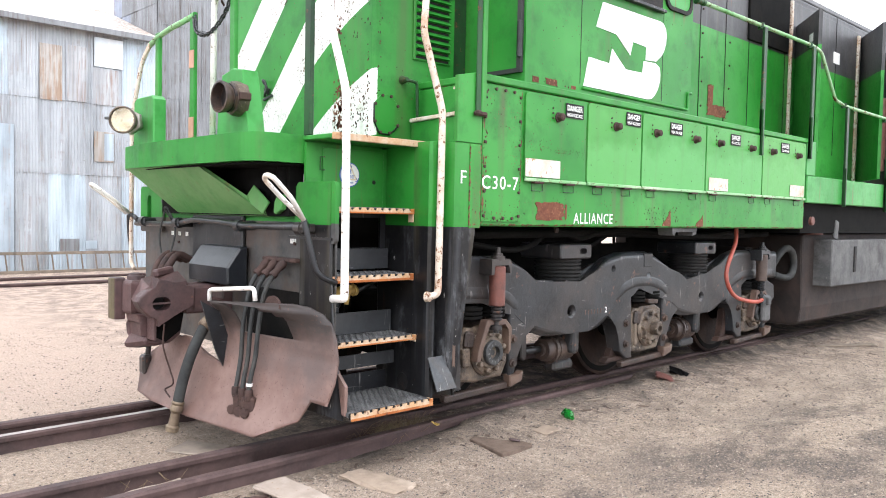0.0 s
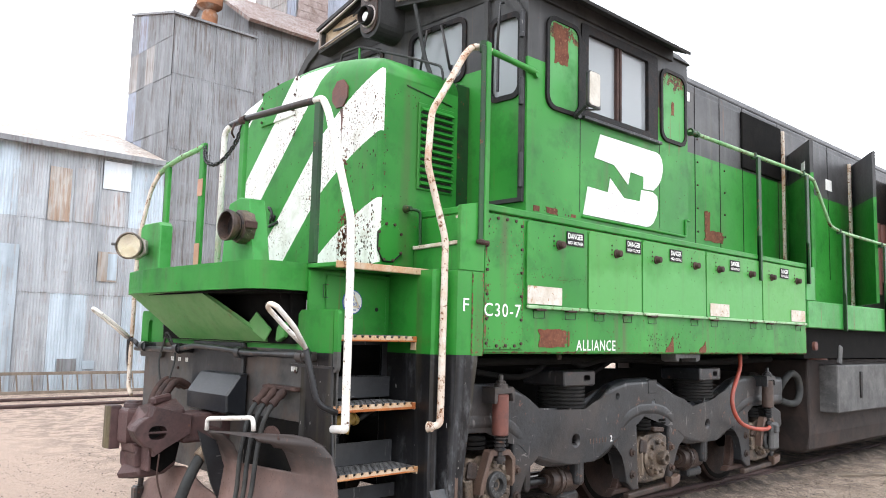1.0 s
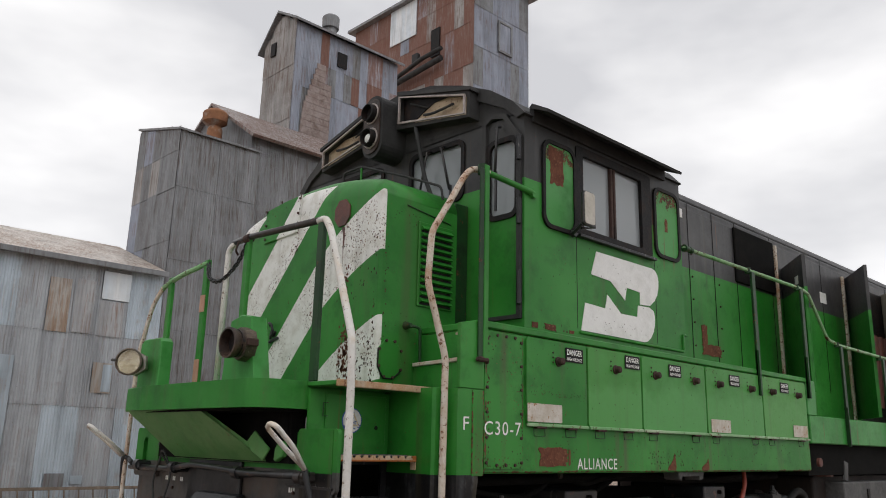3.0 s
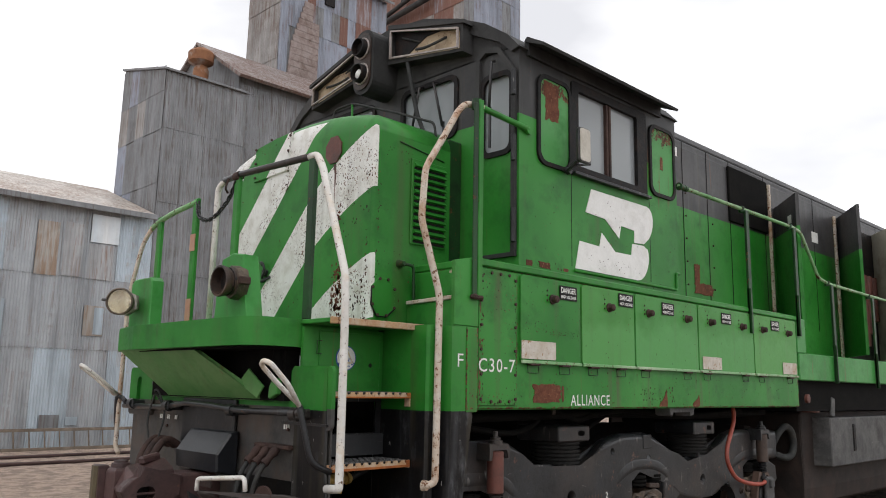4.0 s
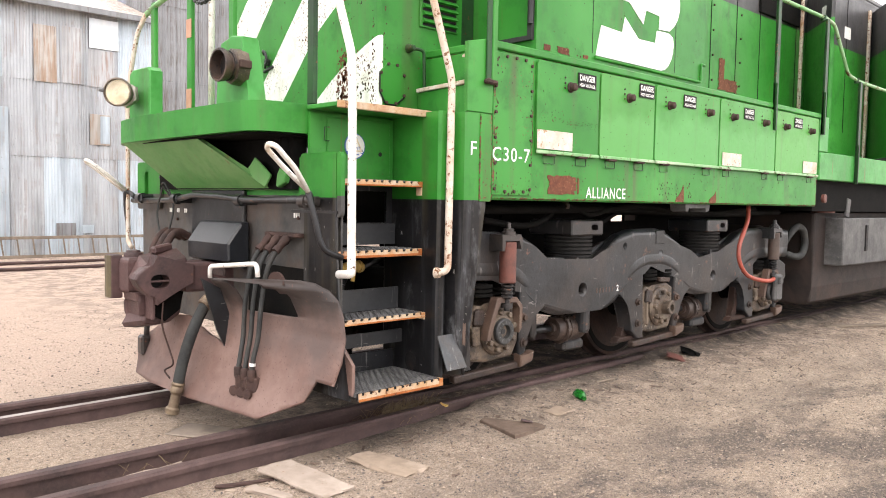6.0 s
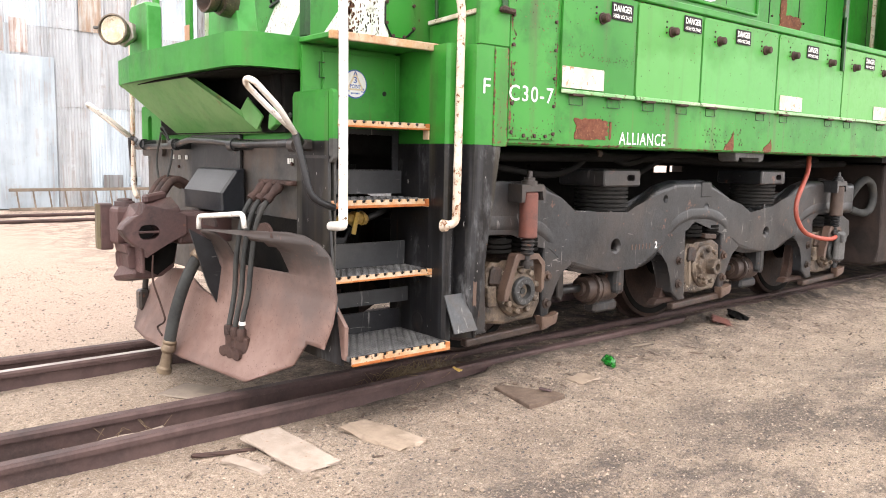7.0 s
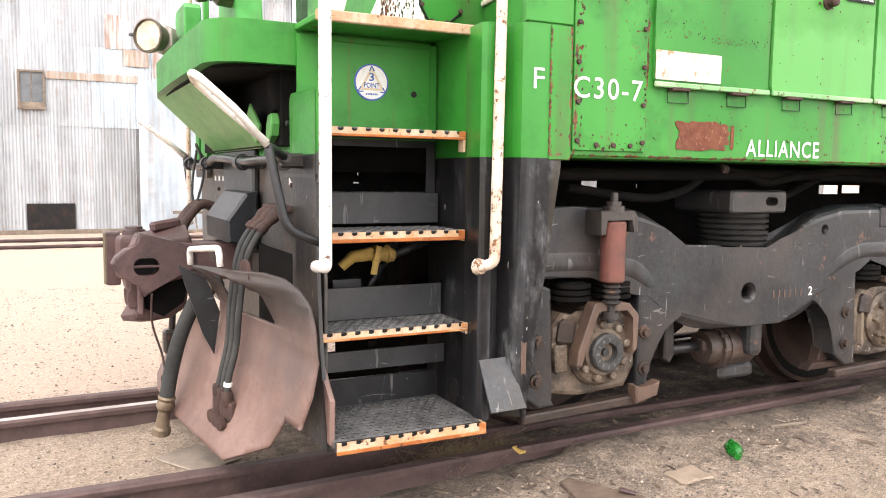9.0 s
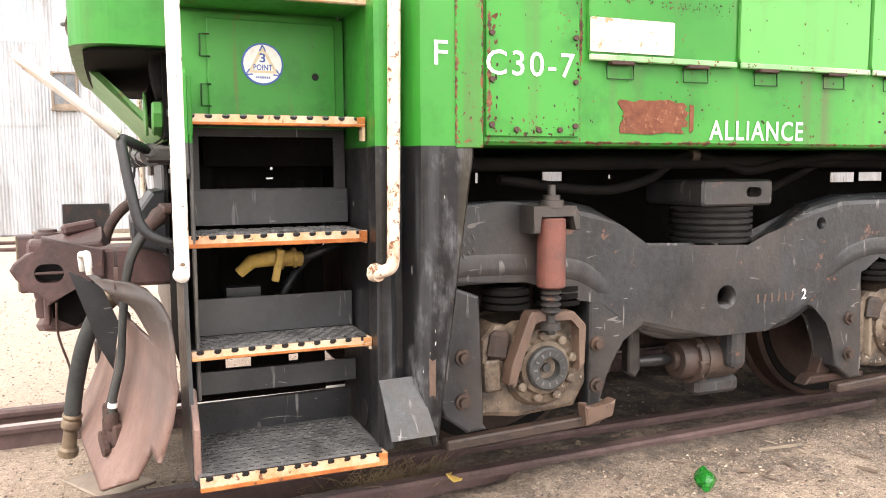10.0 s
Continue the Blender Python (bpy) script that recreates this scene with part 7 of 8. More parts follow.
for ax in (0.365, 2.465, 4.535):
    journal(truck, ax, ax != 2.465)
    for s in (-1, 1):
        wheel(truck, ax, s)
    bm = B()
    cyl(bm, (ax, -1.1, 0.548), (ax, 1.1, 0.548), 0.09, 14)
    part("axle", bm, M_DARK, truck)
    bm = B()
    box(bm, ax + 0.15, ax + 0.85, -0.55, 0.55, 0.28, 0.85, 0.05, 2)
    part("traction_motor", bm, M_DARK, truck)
damper(truck, 0.365, M_REDRUST)
damper(truck, 4.53, M_BRAKE)
for sx in (1.41, 3.5):
    bm = cut(prism(B(), rounded(sx - 0.22, sx + 0.19, 1.17, 1.29, 0.02, 2), "y", -1.27, -0.85, 0.01, 1), prism(B(), rounded(sx + 0.03, sx + 0.12, 1.21, 1.255, 0.022, 4), "y", -1.4, -1.0))
    bolster = part("bolster_end", bm, M_TRUCK, truck, "steel bolster end with an oval slot")
    bm = B()
    prof = []
    for k in range(7):
        prof += [(k * 0.03, 0.175), (k * 0.03 + 0.003, 0.19), (k * 0.03 + 0.02, 0.19), (k * 0.03 + 0.023, 0.172)]
    lathe(bm, (sx, -1.07, 0.965), (0, 0, 1), prof, 28)
    part("spring_sandwich", bm, M_SPRING, truck, "spring pack of rubber and steel plates")
    bm = B()
    slab(bm, (sx, -1.2, 0.965), (0.3, 0.12, 0.03), (0, 0, 0), 0.006)
    slab(bm, (sx - 0.14, -1.26, 0.98), (0.02, 0.02, 0.05), (0, 12, 0))
    slab(bm, (sx + 0.14, -1.26, 0.98), (0.02, 0.02, 0.05), (0, -12, 0))
    part("stack_seat", bm, M_FRAME, truck)
for bx in (1.38, 3.35):
    bm = B()
    lathe(bm, (bx - 0.22, -1.1, 0.44), (1, 0, -0.04), [(0, 0.05), (0.03, 0.05), (0.031, 0.085), (0.06, 0.095), (0.1, 0.097), (0.101, 0.118), (0.125, 0.118), (0.126, 0.098), (0.16, 0.1), (0.161, 0.106), (0.175, 0.106), (0.176, 0.1), (0.3, 0.102), (0.36, 0.09), (0.37, 0.05), (0.42, 0.04)], 20)
    for k in range(8):
        lathe(bm, (bx - 0.125, -1.1 + 0.105 * math.cos(k * 0.785), 0.437 + 0.105 * math.sin(k * 0.785)), (1, 0, 0), [(0, 0.013), (0.045, 0.013)], 6)
    brake = part("brake_cylinder", bm, M_BRAKE, truck, "rusty brake cylinder")
    bm = B()
    tube(bm, [(bx - 0.2, -1.1, 0.445), (bx - 0.42, -1.1, 0.45)], 0.028, 10)
    prism(bm, [(bx - 0.47, 0.64), (bx - 0.41, 0.64), (bx - 0.4, 0.42), (bx - 0.43, 0.38), (bx - 0.47, 0.41)], "y", -1.13, -1.07, 0.008, 1)
    part("brake_lever", bm, M_FRAME, brake)
    bm = B()
    box(bm, bx + 0.02, bx + 0.12, -1.25, -1.1, 0.4, 0.64, 0.03, 2)
    box(bm, bx - 0.1, bx + 0.16, -1.16, -1.05, 0.26, 0.34, 0.02)
    box(bm, bx + 0.05, bx + 0.1, -1.24, -1.22, 0.4, 0.43, 0.004)
    part("brake_bracket", bm, M_FRAME, brake)
    bm = B()
    prism(bm, [(bx + 0.69, 0.64), (bx + 0.73, 0.64), (bx + 0.715, 0.42), (bx + 0.73, 0.33), (bx + 0.68, 0.28), (bx + 0.62, 0.3), (bx + 0.67, 0.42)], "y", -1.2, -1.13, 0.01, 1)
    prism(bm, [(bx + 0.5, 0.27), (bx + 0.9, 0.27), (bx + 0.9, 0.31), (bx + 0.54, 0.31)], "y", -1.24, -1.16, 0.008, 1)
    part("brake_hanger", bm, M_WHEEL, brake)
bm = B()
prism(bm, [(-0.3, 0.9), (-0.3, 1.15), (0.42, 1.19), (0.87, 0.985), (1.5, 0.945), (1.84, 1.2), (2.58, 1.19), (3.0, 0.96), (3.5, 0.935), (4.0, 1.18), (5.1, 1.17), (5.1, 0.88), (4.1, 0.85), (3.6, 0.63), (3.0, 0.64), (2.6, 0.87), (2.1, 0.86), (1.7, 0.61), (1.0, 0.61), (0.6, 0.83)], "y", 1.15, 1.28)
part("far_truck_frame", bm, M_FRAME, truck)
bm = B()
box(bm, 0.7, 4.3, -0.45, 0.45, 0.75, 1.2, 0.03)
part("bolster", bm, M_DARK, truck)
# rear truck, seen only under the frame
bm = B()
prism(bm, [(12.2, 0.9), (12.2, 1.15), (13.3, 0.95), (14.1, 1.2), (15.2, 0.95), (16.6, 1.15), (16.6, 0.9), (15.0, 0.62), (14.3, 0.88), (13.3, 0.62)], "y", FY0, FY1, 0.02, 1)
rear = part("rear_truck", bm, M_FRAME, loco, "rear truck frame")
for ax in (12.6, 14.6, 16.4):
    for s in (-1, 1):
        wheel(rear, ax, s)

# red air line at the third axle
bm = B()
tube(bm, [(4.0, -1.32, 1.42), (3.93, -1.35, 1.28), (3.74, -1.37, 1.05), (3.72, -1.38, 0.9), (3.85, -1.39, 0.76), (4.1, -1.39, 0.69), (4.4, -1.39, 0.66), (4.58, -1.38, 0.69)], 0.021, 8, 6)
line = part("red_air_hose", bm, M_ORANGE, loco, "red-orange rubber air hose")
bm = B()
box(bm, 4.5, 4.66, -1.42, -1.36, 0.44, 0.72, 0.02)
box(bm, 4.52, 4.6, -1.45, -1.4, 0.62, 0.7, 0.01)
part("sensor_box", bm, M_PALE, line)
bm = B()
prism(bm, [(2.43, 1.5), (2.9, 1.5), (2.86, 1.37), (2.8, 1.36), (2.8, 1.4), (2.5, 1.4), (2.5, 1.36), (2.46, 1.37)], "y", -1.5, -1.35, 0.006, 1)
part("jacking_pad", bm, M_PALE, loco, "grey jacking pad under the sill")
# fuel tank
bm = B()
prism(bm, [(-1.3, 0.5), (-1.28, 0.33), (-1.2, 0.28), (1.2, 0.28), (1.3, 0.5), (1.3, 1.36), (-1.3, 1.36)], "x", 5.72, 12.0, 0.03, 2)
tank = part("fuel_tank", bm, M_TANK, loco, "grimy brown-black fuel tank")
bm = B()
box(bm, 6.05, 11.8, -1.51, -1.28, 0.745, 1.3, 0.012)
part("side_skirt", bm, M_PALE, tank, "scuffed grey box on the tank side")
bm = B()
box(bm, 6.75, 6.82, -1.525, -1.5, 0.9, 1.22, 0.006)
part("sight_glass", bm, M_SIGN_SHADE_BLACK, tank)
bm = B()
lathe(bm, (5.95, -1.3, 1.36), (0, 0, 1), [(0, 0.13), (0.02, 0.13), (0.03, 0.1), (0.12, 0.1), (0.13, 0.12), (0.16, 0.12)], 18)
part("filler_neck", bm, M_REDRUST, tank, "rusty filler neck")
bm = B()
slab(bm, (6.3, -1.45, 1.42), (0.1, 0.03, 0.22), (0, 12, 0), 0.006)
part("tank_bracket", bm, M_PALE, tank)
bm = B()
tube(bm, [(5.2, -1.15, 0.95), (5.3, -1.2, 1.12), (5.45, -1.22, 1.2), (5.62, -1.22, 1.15), (5.68, -1.22, 1.0), (5.6, -1.22, 0.88), (5.45, -1.2, 0.86), (5.3, -1.15, 0.9)], 0.04, 8, 5)
part("coupled_hose", bm, M_HOSE, loco, "looped rubber hose")
bm = B()
cyl(bm, (5.05, -1.0, 0.95), (5.05, -0.2, 0.95), 0.26, 24)
part("air_reservoir", bm, M_TANK, loco)
# red lamp and small parts behind the cabinet
bm = B()
lathe(bm, (5.4, -1.5, 1.52), (0, -1, 0), [(0, 0.05), (0.03, 0.05), (0.035, 0.035)], 12)
part("valve_knob", bm, M_REDRUST, loco)

# plow: a bent plate trimmed to its outline
OUT = [(-0.485, 0.925), (-1.0, 0.955), (-1.2, 0.962), (-1.29, 0.95), (-1.37, 0.91), (-1.425, 0.85), (-1.455, 0.77), (-1.468, 0.68), (-1.466, 0.53), (-1.445, 0.4), (-1.31, 0.405), (-1.265, 0.29), (-1.1, 0.215), (-0.97, 0.155), (-0.3, 0.165), (0.22, 0.18), (0.5, 0.19), (0.62, 0.3), (0.55, 0.45), (0.2, 0.62), (-0.02, 0.64), (-0.3, 0.55), (-0.42, 0.52)]
HOLE = (-1.09, -0.63, 0.735, 0.925)


def plow_x(y, z):
    b = np.interp(-y, [-0.8, -0.2, 0.3, 0.97, 1.31, 1.5], [-1.4, -1.46, -1.43, -1.335, -1.28, -1.255])
    c = float(np.interp(z, [0.15, 0.28, 0.4, 0.525, 0.65, 0.75, 0.85, 0.92, 1.0], [0.0, 0.07, 0.12, 0.155, 0.178, 0.175, 0.115, 0.035, 0.02]))
    side = min(1.0, max(0.0, (-y - 1.02) / 0.42))
    return float(b) + c * (1 - side) + (0.172 if z > 0.65 else c) * side


bm = B()
bm.faces.new([bm.verts.new((0, y, z)) for y, z in OUT])
for k in range(1, 36):
    bmesh.ops.bisect_plane(bm, geom=bm.verts[:] + bm.edges[:] + bm.faces[:], plane_co=(0, 0, 0.1 + k * 0.025), plane_no=(0, 0, 1))
for yy in [-1.42, -1.3, -1.2, -1.1, -1.05, -1.0, -0.95, -0.9, -0.85, -0.8, -0.75, -0.7, -0.63, -0.5, -0.4, -0.2, 0.0, 0.2, 0.4]:
    bmesh.ops.bisect_plane(bm, geom=bm.verts[:] + bm.edges[:] + bm.faces[:], plane_co=(0, yy, 0), plane_no=(0, 1, 0))
for zz in (HOLE[2], HOLE[3]):
    bmesh.ops.bisect_plane(bm, geom=bm.verts[:] + bm.edges[:] + bm.faces[:], plane_co=(0, 0, zz), plane_no=(0, 0, 1))
drop = [f for f in bm.faces if HOLE[0] < f.calc_center_median().y < HOLE[1] and HOLE[2] < f.calc_center_median().z < HOLE[3] and ((f.calc_center_median().y + 0.68) / 0.42) ** 4 + ((f.calc_center_median().z - 0.735) / 0.19) ** 4 < 1]
bmesh.ops.delete(bm, geom=drop, context="FACES")
for v in bm.verts:
    v.co.x = plow_x(v.co.y, v.co.z)
bmesh.ops.recalc_face_normals(bm, faces=bm.faces)
for f in bm.faces:
    f.smooth = True
bmesh.ops.solidify(bm, geom=bm.faces[:], thickness=0.014)
plow = part("plow", bm, M_PLOW, loco, "curved rust-pink steel snow plow")
bm = B()
prism(bm, [(-1.425, 0.93), (-1.3, 0.86), (-1.24, 0.7), (-1.27, 0.5), (-1.32, 0.6)], "y", -0.5, -0.485)
part("plow_gusset", bm, M_BLACK, plow, "dark curved gusset")
bm = B()
prism(bm, [(-1.47, 0.33), (-1.475, 0.5), (-1.41, 0.55), (-1.36, 0.61), (-1.25, 0.45), (-1.25, 0.34)], "x", -1.03, -1.008, 0.004, 1)
part("plow_end_bracket", bm, M_PLOW, plow)
bm = B()
tube(bm, bends([(-1.37, -0.5, 0.93), (-1.375, -0.51, 1.0), (-1.335, -0.98, 1.045), (-1.33, -0.985, 0.97)], 0.03), 0.014, 8)
part("hand_hold", bm, M_WHITE, plow, "white bent hand hold")
for y in (-0.36, -1.04):
    bm = B()
    prism(bm, [(y + 0.085 * math.cos(radians(10 * k)), 0.93 + 0.07 * math.sin(radians(10 * k))) for k in range(19)], "x", -1.25, -1.235)
    part("plow_boss", bm, M_RUST, plow)

# coupler
bm = B()
prism(bm, [(-1.682, 0.905), (-1.665, 0.935), (-1.618, 0.973), (-1.556, 0.98), (-1.548, 1.052), (-1.46, 1.027), (-1.36, 0.998), (-1.29, 0.985), (-1.29, 0.86), (-1.385, 0.84), (-1.46, 0.785), (-1.535, 0.735), (-1.545, 0.8), (-1.6, 0.8), (-1.66, 0.865)], "y", -0.15, -0.055, 0.012, 2)
bm = cut(bm, prism(B(), rounded(-1.582, -1.462, 0.842, 0.928, 0.04, 5), "y", -0.3, -0.0))
coupler = part("coupler", bm, M_COUPLER, loco, "dark rusty knuckle coupler")
bm = B()
prism(bm, [(-1.58, 0.81), (-1.62, 0.9), (-1.55, 1.035), (-1.45, 1.05), (-1.3, 1.075), (-1.27, 1.0), (-1.27, 0.82), (-1.4, 0.79)], "y", -0.05, 0.12, 0.02, 2)
for v in bm.verts:
    if v.co.y < 0 and v.co.z > 0.95:
        v.co.z -= 0.05
part("coupler_body", bm, M_COUPLER, coupler)
# Black sheet behind the slot paints its dark inside.
bm = B()
box(bm, -1.6, -1.45, -0.058, -0.045, 0.83, 0.94)
part("slot_recess", bm, M_SIGN_SHADE_BLACK, coupler)
bm = B()
box(bm, -1.34, -0.9, -0.12, 0.12, 0.8, 0.99, 0.02, 2)
part("shank", bm, M_COUPLER, coupler)
bm = B()
prism(bm, [(-1.62, 0.1), (-1.64, 0.19), (-1.61, 0.28), (-1.5, 0.29), (-1.42, 0.22), (-1.4, 0.1)], "z", 0.79, 1.02, 0.03, 3)
knuckle = part("knuckle", bm, M_COUPLER, coupler, "coupler knuckle")
bm = B()
prism(bm, [(-1.678, 0.215), (-1.688, 0.26), (-1.684, 0.315), (-1.64, 0.325), (-1.605, 0.29), (-1.612, 0.215)], "z", 0.752, 1.034, 0.01, 2)
part("knuckle_face", bm, M_COUPLER, knuckle)
bm = B()
prism(bm, [(-1.684, 0.225), (-1.692, 0.26), (-1.688, 0.312), (-1.682, 0.312), (-1.68, 0.225)], "z", 0.757, 1.03, 0.001, 1)
part("worn_face", bm, M_OLIVE, knuckle, "olive-brown worn coupling face")
bm = B()
lathe(bm, (-1.545, 0.2, 1.0), (0, 0, 1), [(0, 0.06), (0.045, 0.058), (0.05, 0.045), (0.062, 0.043), (0.066, 0.02)], 16)
part("knuckle_pin", bm, M_COUPLER, coupler)
bm = B()
prism(bm, [(-1.61, 0.8), (-1.6, 0.75), (-1.58, 0.735), (-1.575, 0.655), (-1.59, 0.64), (-1.62, 0.59), (-1.606, 0.562), (-1.52, 0.55), (-1.43, 0.562), (-1.36, 0.61), (-1.31, 0.68), (-1.29, 0.8)], "y", 0.0, 0.23, 0.02, 2)
for v in bm.verts:
    if v.co.y < 0.1 and v.co.z < 0.65:
        v.co.z += 0.035
        v.co.x += 0.04
part("coupler_shelf", bm, M_COUPLER, coupler, "cast lower shelf of the coupler")
# Near-black sheet on the shelf stands in for the shadowed cavity.
bm = B()
prism(bm, [(-1.535, 0.81), (-1.525, 0.66), (-1.43, 0.61), (-1.33, 0.68), (-1.3, 0.82)], "y", -0.012, 0.004)
part("shelf_hollow", bm, M_DARK, coupler)
bm = B()
box(bm, -1.556, -1.532, -0.1, 0.02, 0.64, 0.8, 0.006)
part("shelf_rib", bm, M_COUPLER, coupler)
bm = B()
box(bm, -1.585, -1.458, -0.148, -0.12, 0.879, 0.892, 0.004)
part("slot_web", bm, M_COUPLER, coupler)
bm = B()
slab(bm, (-1.4, 0.1, 1.075), (0.16, 0.05, 0.05), (0, -8, 20), 0.012)
part("lock_lifter", bm, M_COUPLER, coupler)
for k in range(3):
    bm = B()
    tube(bm, [(-1.03, 0.42 + 0.09 * k, 1.12), (-1.15, 0.4 + 0.09 * k, 1.17), (-1.25, 0.36 + 0.09 * k, 1.08), (-1.3, 0.34 + 0.08 * k, 0.95)], 0.026, 8, 4)
    part("far_hose", bm, M_RUST, loco, "old brown hose")
bm = B()
tube(bm, [(-1.28, 0.45, 1.0), (-1.3, 0.5, 0.85), (-1.31, 0.52, 0.6), (-1.32, 0.53, 0.42)], 0.02, 8, 4)
box(bm, -1.37, -1.3, 0.49, 0.57, 0.3, 0.44, 0.015)
part("far_hose_end", bm, M_FRAME, loco)

# dark junction box on the pilot
bm = B()
prism(bm, [(-1.17, 1.01), (-1.02, 0.97), (-1.02, 1.26), (-1.08, 1.25), (-1.175, 1.12)], "y", -0.36, 0.2, 0.012, 1)
part("junction_box", bm, M_BOX, loco, "black junction box on the pilot")
# uncoupling lever
bm = B()
tube(bm, bends([(-1.1, 1.27, 1.38), (-1.1, 0.55, 1.39), (-1.13, 0.2, 1.43), (-1.14, -0.2, 1.42), (-1.12, -0.5, 1.4), (-1.12, -1.22, 1.41)], 0.06), 0.02, 8)
lever = part("uncoupling_lever", bm, M_FRAME, loco, "grey uncoupling rod across the pilot")
for y in (1.1, 0.5, -0.4, -1.12):
    bm = B()
    box(bm, -1.13, -1.0, y - 0.04, y + 0.04, 1.37, 1.43, 0.01)
    lathe(bm, (-1.11, y - 0.03, 1.4), (0, 1, 0), [(0, 0.04), (0.06, 0.04)], 12)
    part("lever_bracket", bm, M_FRAME, lever)
for s, by, bx in ((-1, -1.29, -1.21), (1, 1.46, -1.08)):
    bm = B()
    tube(bm, bends([(bx, by, 1.462), (bx - 0.14, by - s * 0.005, 1.575), (bx - 0.265, by + s * 0.02, 1.672), (bx - 0.285, by + s * 0.07, 1.695), (bx - 0.27, by + s * 0.12, 1.68), (bx - 0.13, by + s * 0.085, 1.57), (bx - 0.01, by + s * 0.022, 1.455)], 0.03), 0.0145, 8)
    part("lever_handle", bm, M_WHITE, lever, "white looped lever handle")
    bm = B()
    tube(bm, bends([(-1.12, s * 1.2, 1.41), (bx + 0.03, by - s * 0.02, 1.44), (bx, by + s * 0.01, 1.45), (bx + 0.02, by + s * 0.05, 1.3), (bx + 0.05, by + s * 0.07, 1.14), (-1.03, by + s * 0.08, 1.09)], 0.06), 0.018, 8)
    part("lever_crank", bm, M_BLACK, lever)
bm = B()
tube(bm, [(-1.1, 0.62, 1.42), (-1.14, 0.66, 1.5), (-1.15, 0.58, 1.5), (-1.13, 0.5, 1.35), (-1.18, 0.48, 1.15)], 0.007, 6, 5)
tube(bm, [(-1.14, 0.66, 1.48), (-1.16, 0.7, 1.3), (-1.18, 0.6, 1.12)], 0.007, 6, 5)
part("wire_loop", bm, M_HOSE, loco)

# air hoses over the plow
bm = B()
box(bm, -1.07, -1.0, -1.0, -0.62, 1.185, 1.21, 0.006)
part("hose_bracket", bm, M_RUST, loco)
for k in range(3):
    y0 = -0.67 - 0.095 * k
    end = (-1.292 + 0.006 * k, -0.7 - 0.068 * k, 0.4)
    bm = B()
    tube(bm, [(-1.06, y0, 1.18), (-1.1, y0, 1.14), (-1.165, y0 + 0.005, 1.05), (-1.2, -0.67 - 0.09 * k, 0.95), (-1.225, -0.66 - 0.092 * k, 0.77), (-1.24, -0.67 - 0.084 * k, 0.6), (-1.272, -0.69 - 0.074 * k, 0.47), end], 0.0145, 10, 5)
    hose = part("air_hose", bm, M_HOSE, loco, "black rubber air hose hanging over the plow")
    bm = B()
    lathe(bm, (-1.055, y0, 1.185), (-0.7, 0, -0.7), [(0, 0.024), (0.03, 0.03), (0.05, 0.026), (0.06, 0.022), (0.09, 0.022), (0.092, 0.027), (0.12, 0.026)], 10)
    part("hose_clamp", bm, M_RUST, hose)
    bm = B()
    lathe(bm, end, (0, 0.02, 1), [(-0.06, 0.02), (-0.04, 0.026), (0.0, 0.026), (0.01, 0.022)], 10)
    part("hose_clamp", bm, M_RUST, hose)
    bm = B()
    prism(bm, [(-0.045, 0.05), (0.03, 0.07), (0.045, -0.02), (0.02, -0.09), (-0.03, -0.1), (-0.05, -0.03)], "y", -0.022, 0.022, 0.008, 1)
    bmesh.ops.transform(bm, matrix=pose(end[0] + 0.01, end[1] + 0.005, 0.31, 0, 0, 60 + 25 * k), verts=bm.verts)
    lathe(bm, (end[0] - 0.02, end[1], 0.27), (-1, -0.3, 0), [(0, 0.03), (0.02, 0.03), (0.021, 0.018)], 10)
    part("hose_coupling", bm, M_RUST, hose, "rusty hose coupling")
bm = B()
lathe(bm, (-1.277, -0.837, 0.43), (0.1, 0, 1), [(0, 0.019), (0.018, 0.019)], 10)
part("white_tag", bm, M_SIGNWHITE, loco)
bm = B()
tube(bm, [(-1.2, -0.3, 0.82), (-1.3, -0.33, 0.76), (-1.38, -0.31, 0.6), (-1.43, -0.27, 0.4), (-1.46, -0.24, 0.2)], 0.036, 12, 6)
brake_hose = part("brake_hose", bm, M_HOSE, loco, "thick brake hose hanging to the ground")
bm = B()
lathe(bm, (-1.46, -0.24, 0.2), (-0.15, 0.15, -1), [(-0.06, 0.04), (-0.05, 0.044), (-0.035, 0.038), (-0.02, 0.044), (0.0, 0.044), (0.02, 0.03), (0.1, 0.034), (0.11, 0.045), (0.14, 0.045), (0.15, 0.03)], 12)
part("hose_fitting", bm, M_BRASS, brake_hose, "brass-coloured hose fitting")
bm = B()
lathe(bm, (-1.29, -0.33, 0.77), (-0.7, -0.1, -0.6), [(-0.05, 0.04), (-0.04, 0.045), (0.04, 0.045), (0.05, 0.038)], 12)
part("hose_fitting", bm, M_BRASS, brake_hose, "brass-coloured hose fitting")
bm = B()
tube(bm, [(-1.5, -0.14, 0.75), (-1.5, -0.13, 0.6), (-1.46, -0.14, 0.45), (-1.45, -0.17, 0.36), (-1.45, -0.05, 0.3), (-1.45, -0.12, 0.26)], 0.006, 5, 6)
part("hanging_wire", bm, M_RUST, loco)

# stencilled bars on the pilot
for y in (-0.86, -1.0, -1.13, 0.6, 0.72, 0.84):
    for q in range(2 if y > 0 else 3):
        bm = B()
        box(bm, -1.0055, -1.003, y - 0.05 + q * 0.024, y - 0.034 + q * 0.024, 1.3, 1.33)
        part("stencilled_mark", bm, M_LETTER, pilot)
for y, z in ((-0.6, 1.2), (-0.9, 1.3), (-1.2, 1.1), (0.7, 1.25), (-1.24, 1.2)):
    bolt(pilot, -1.002, y, z, -90)

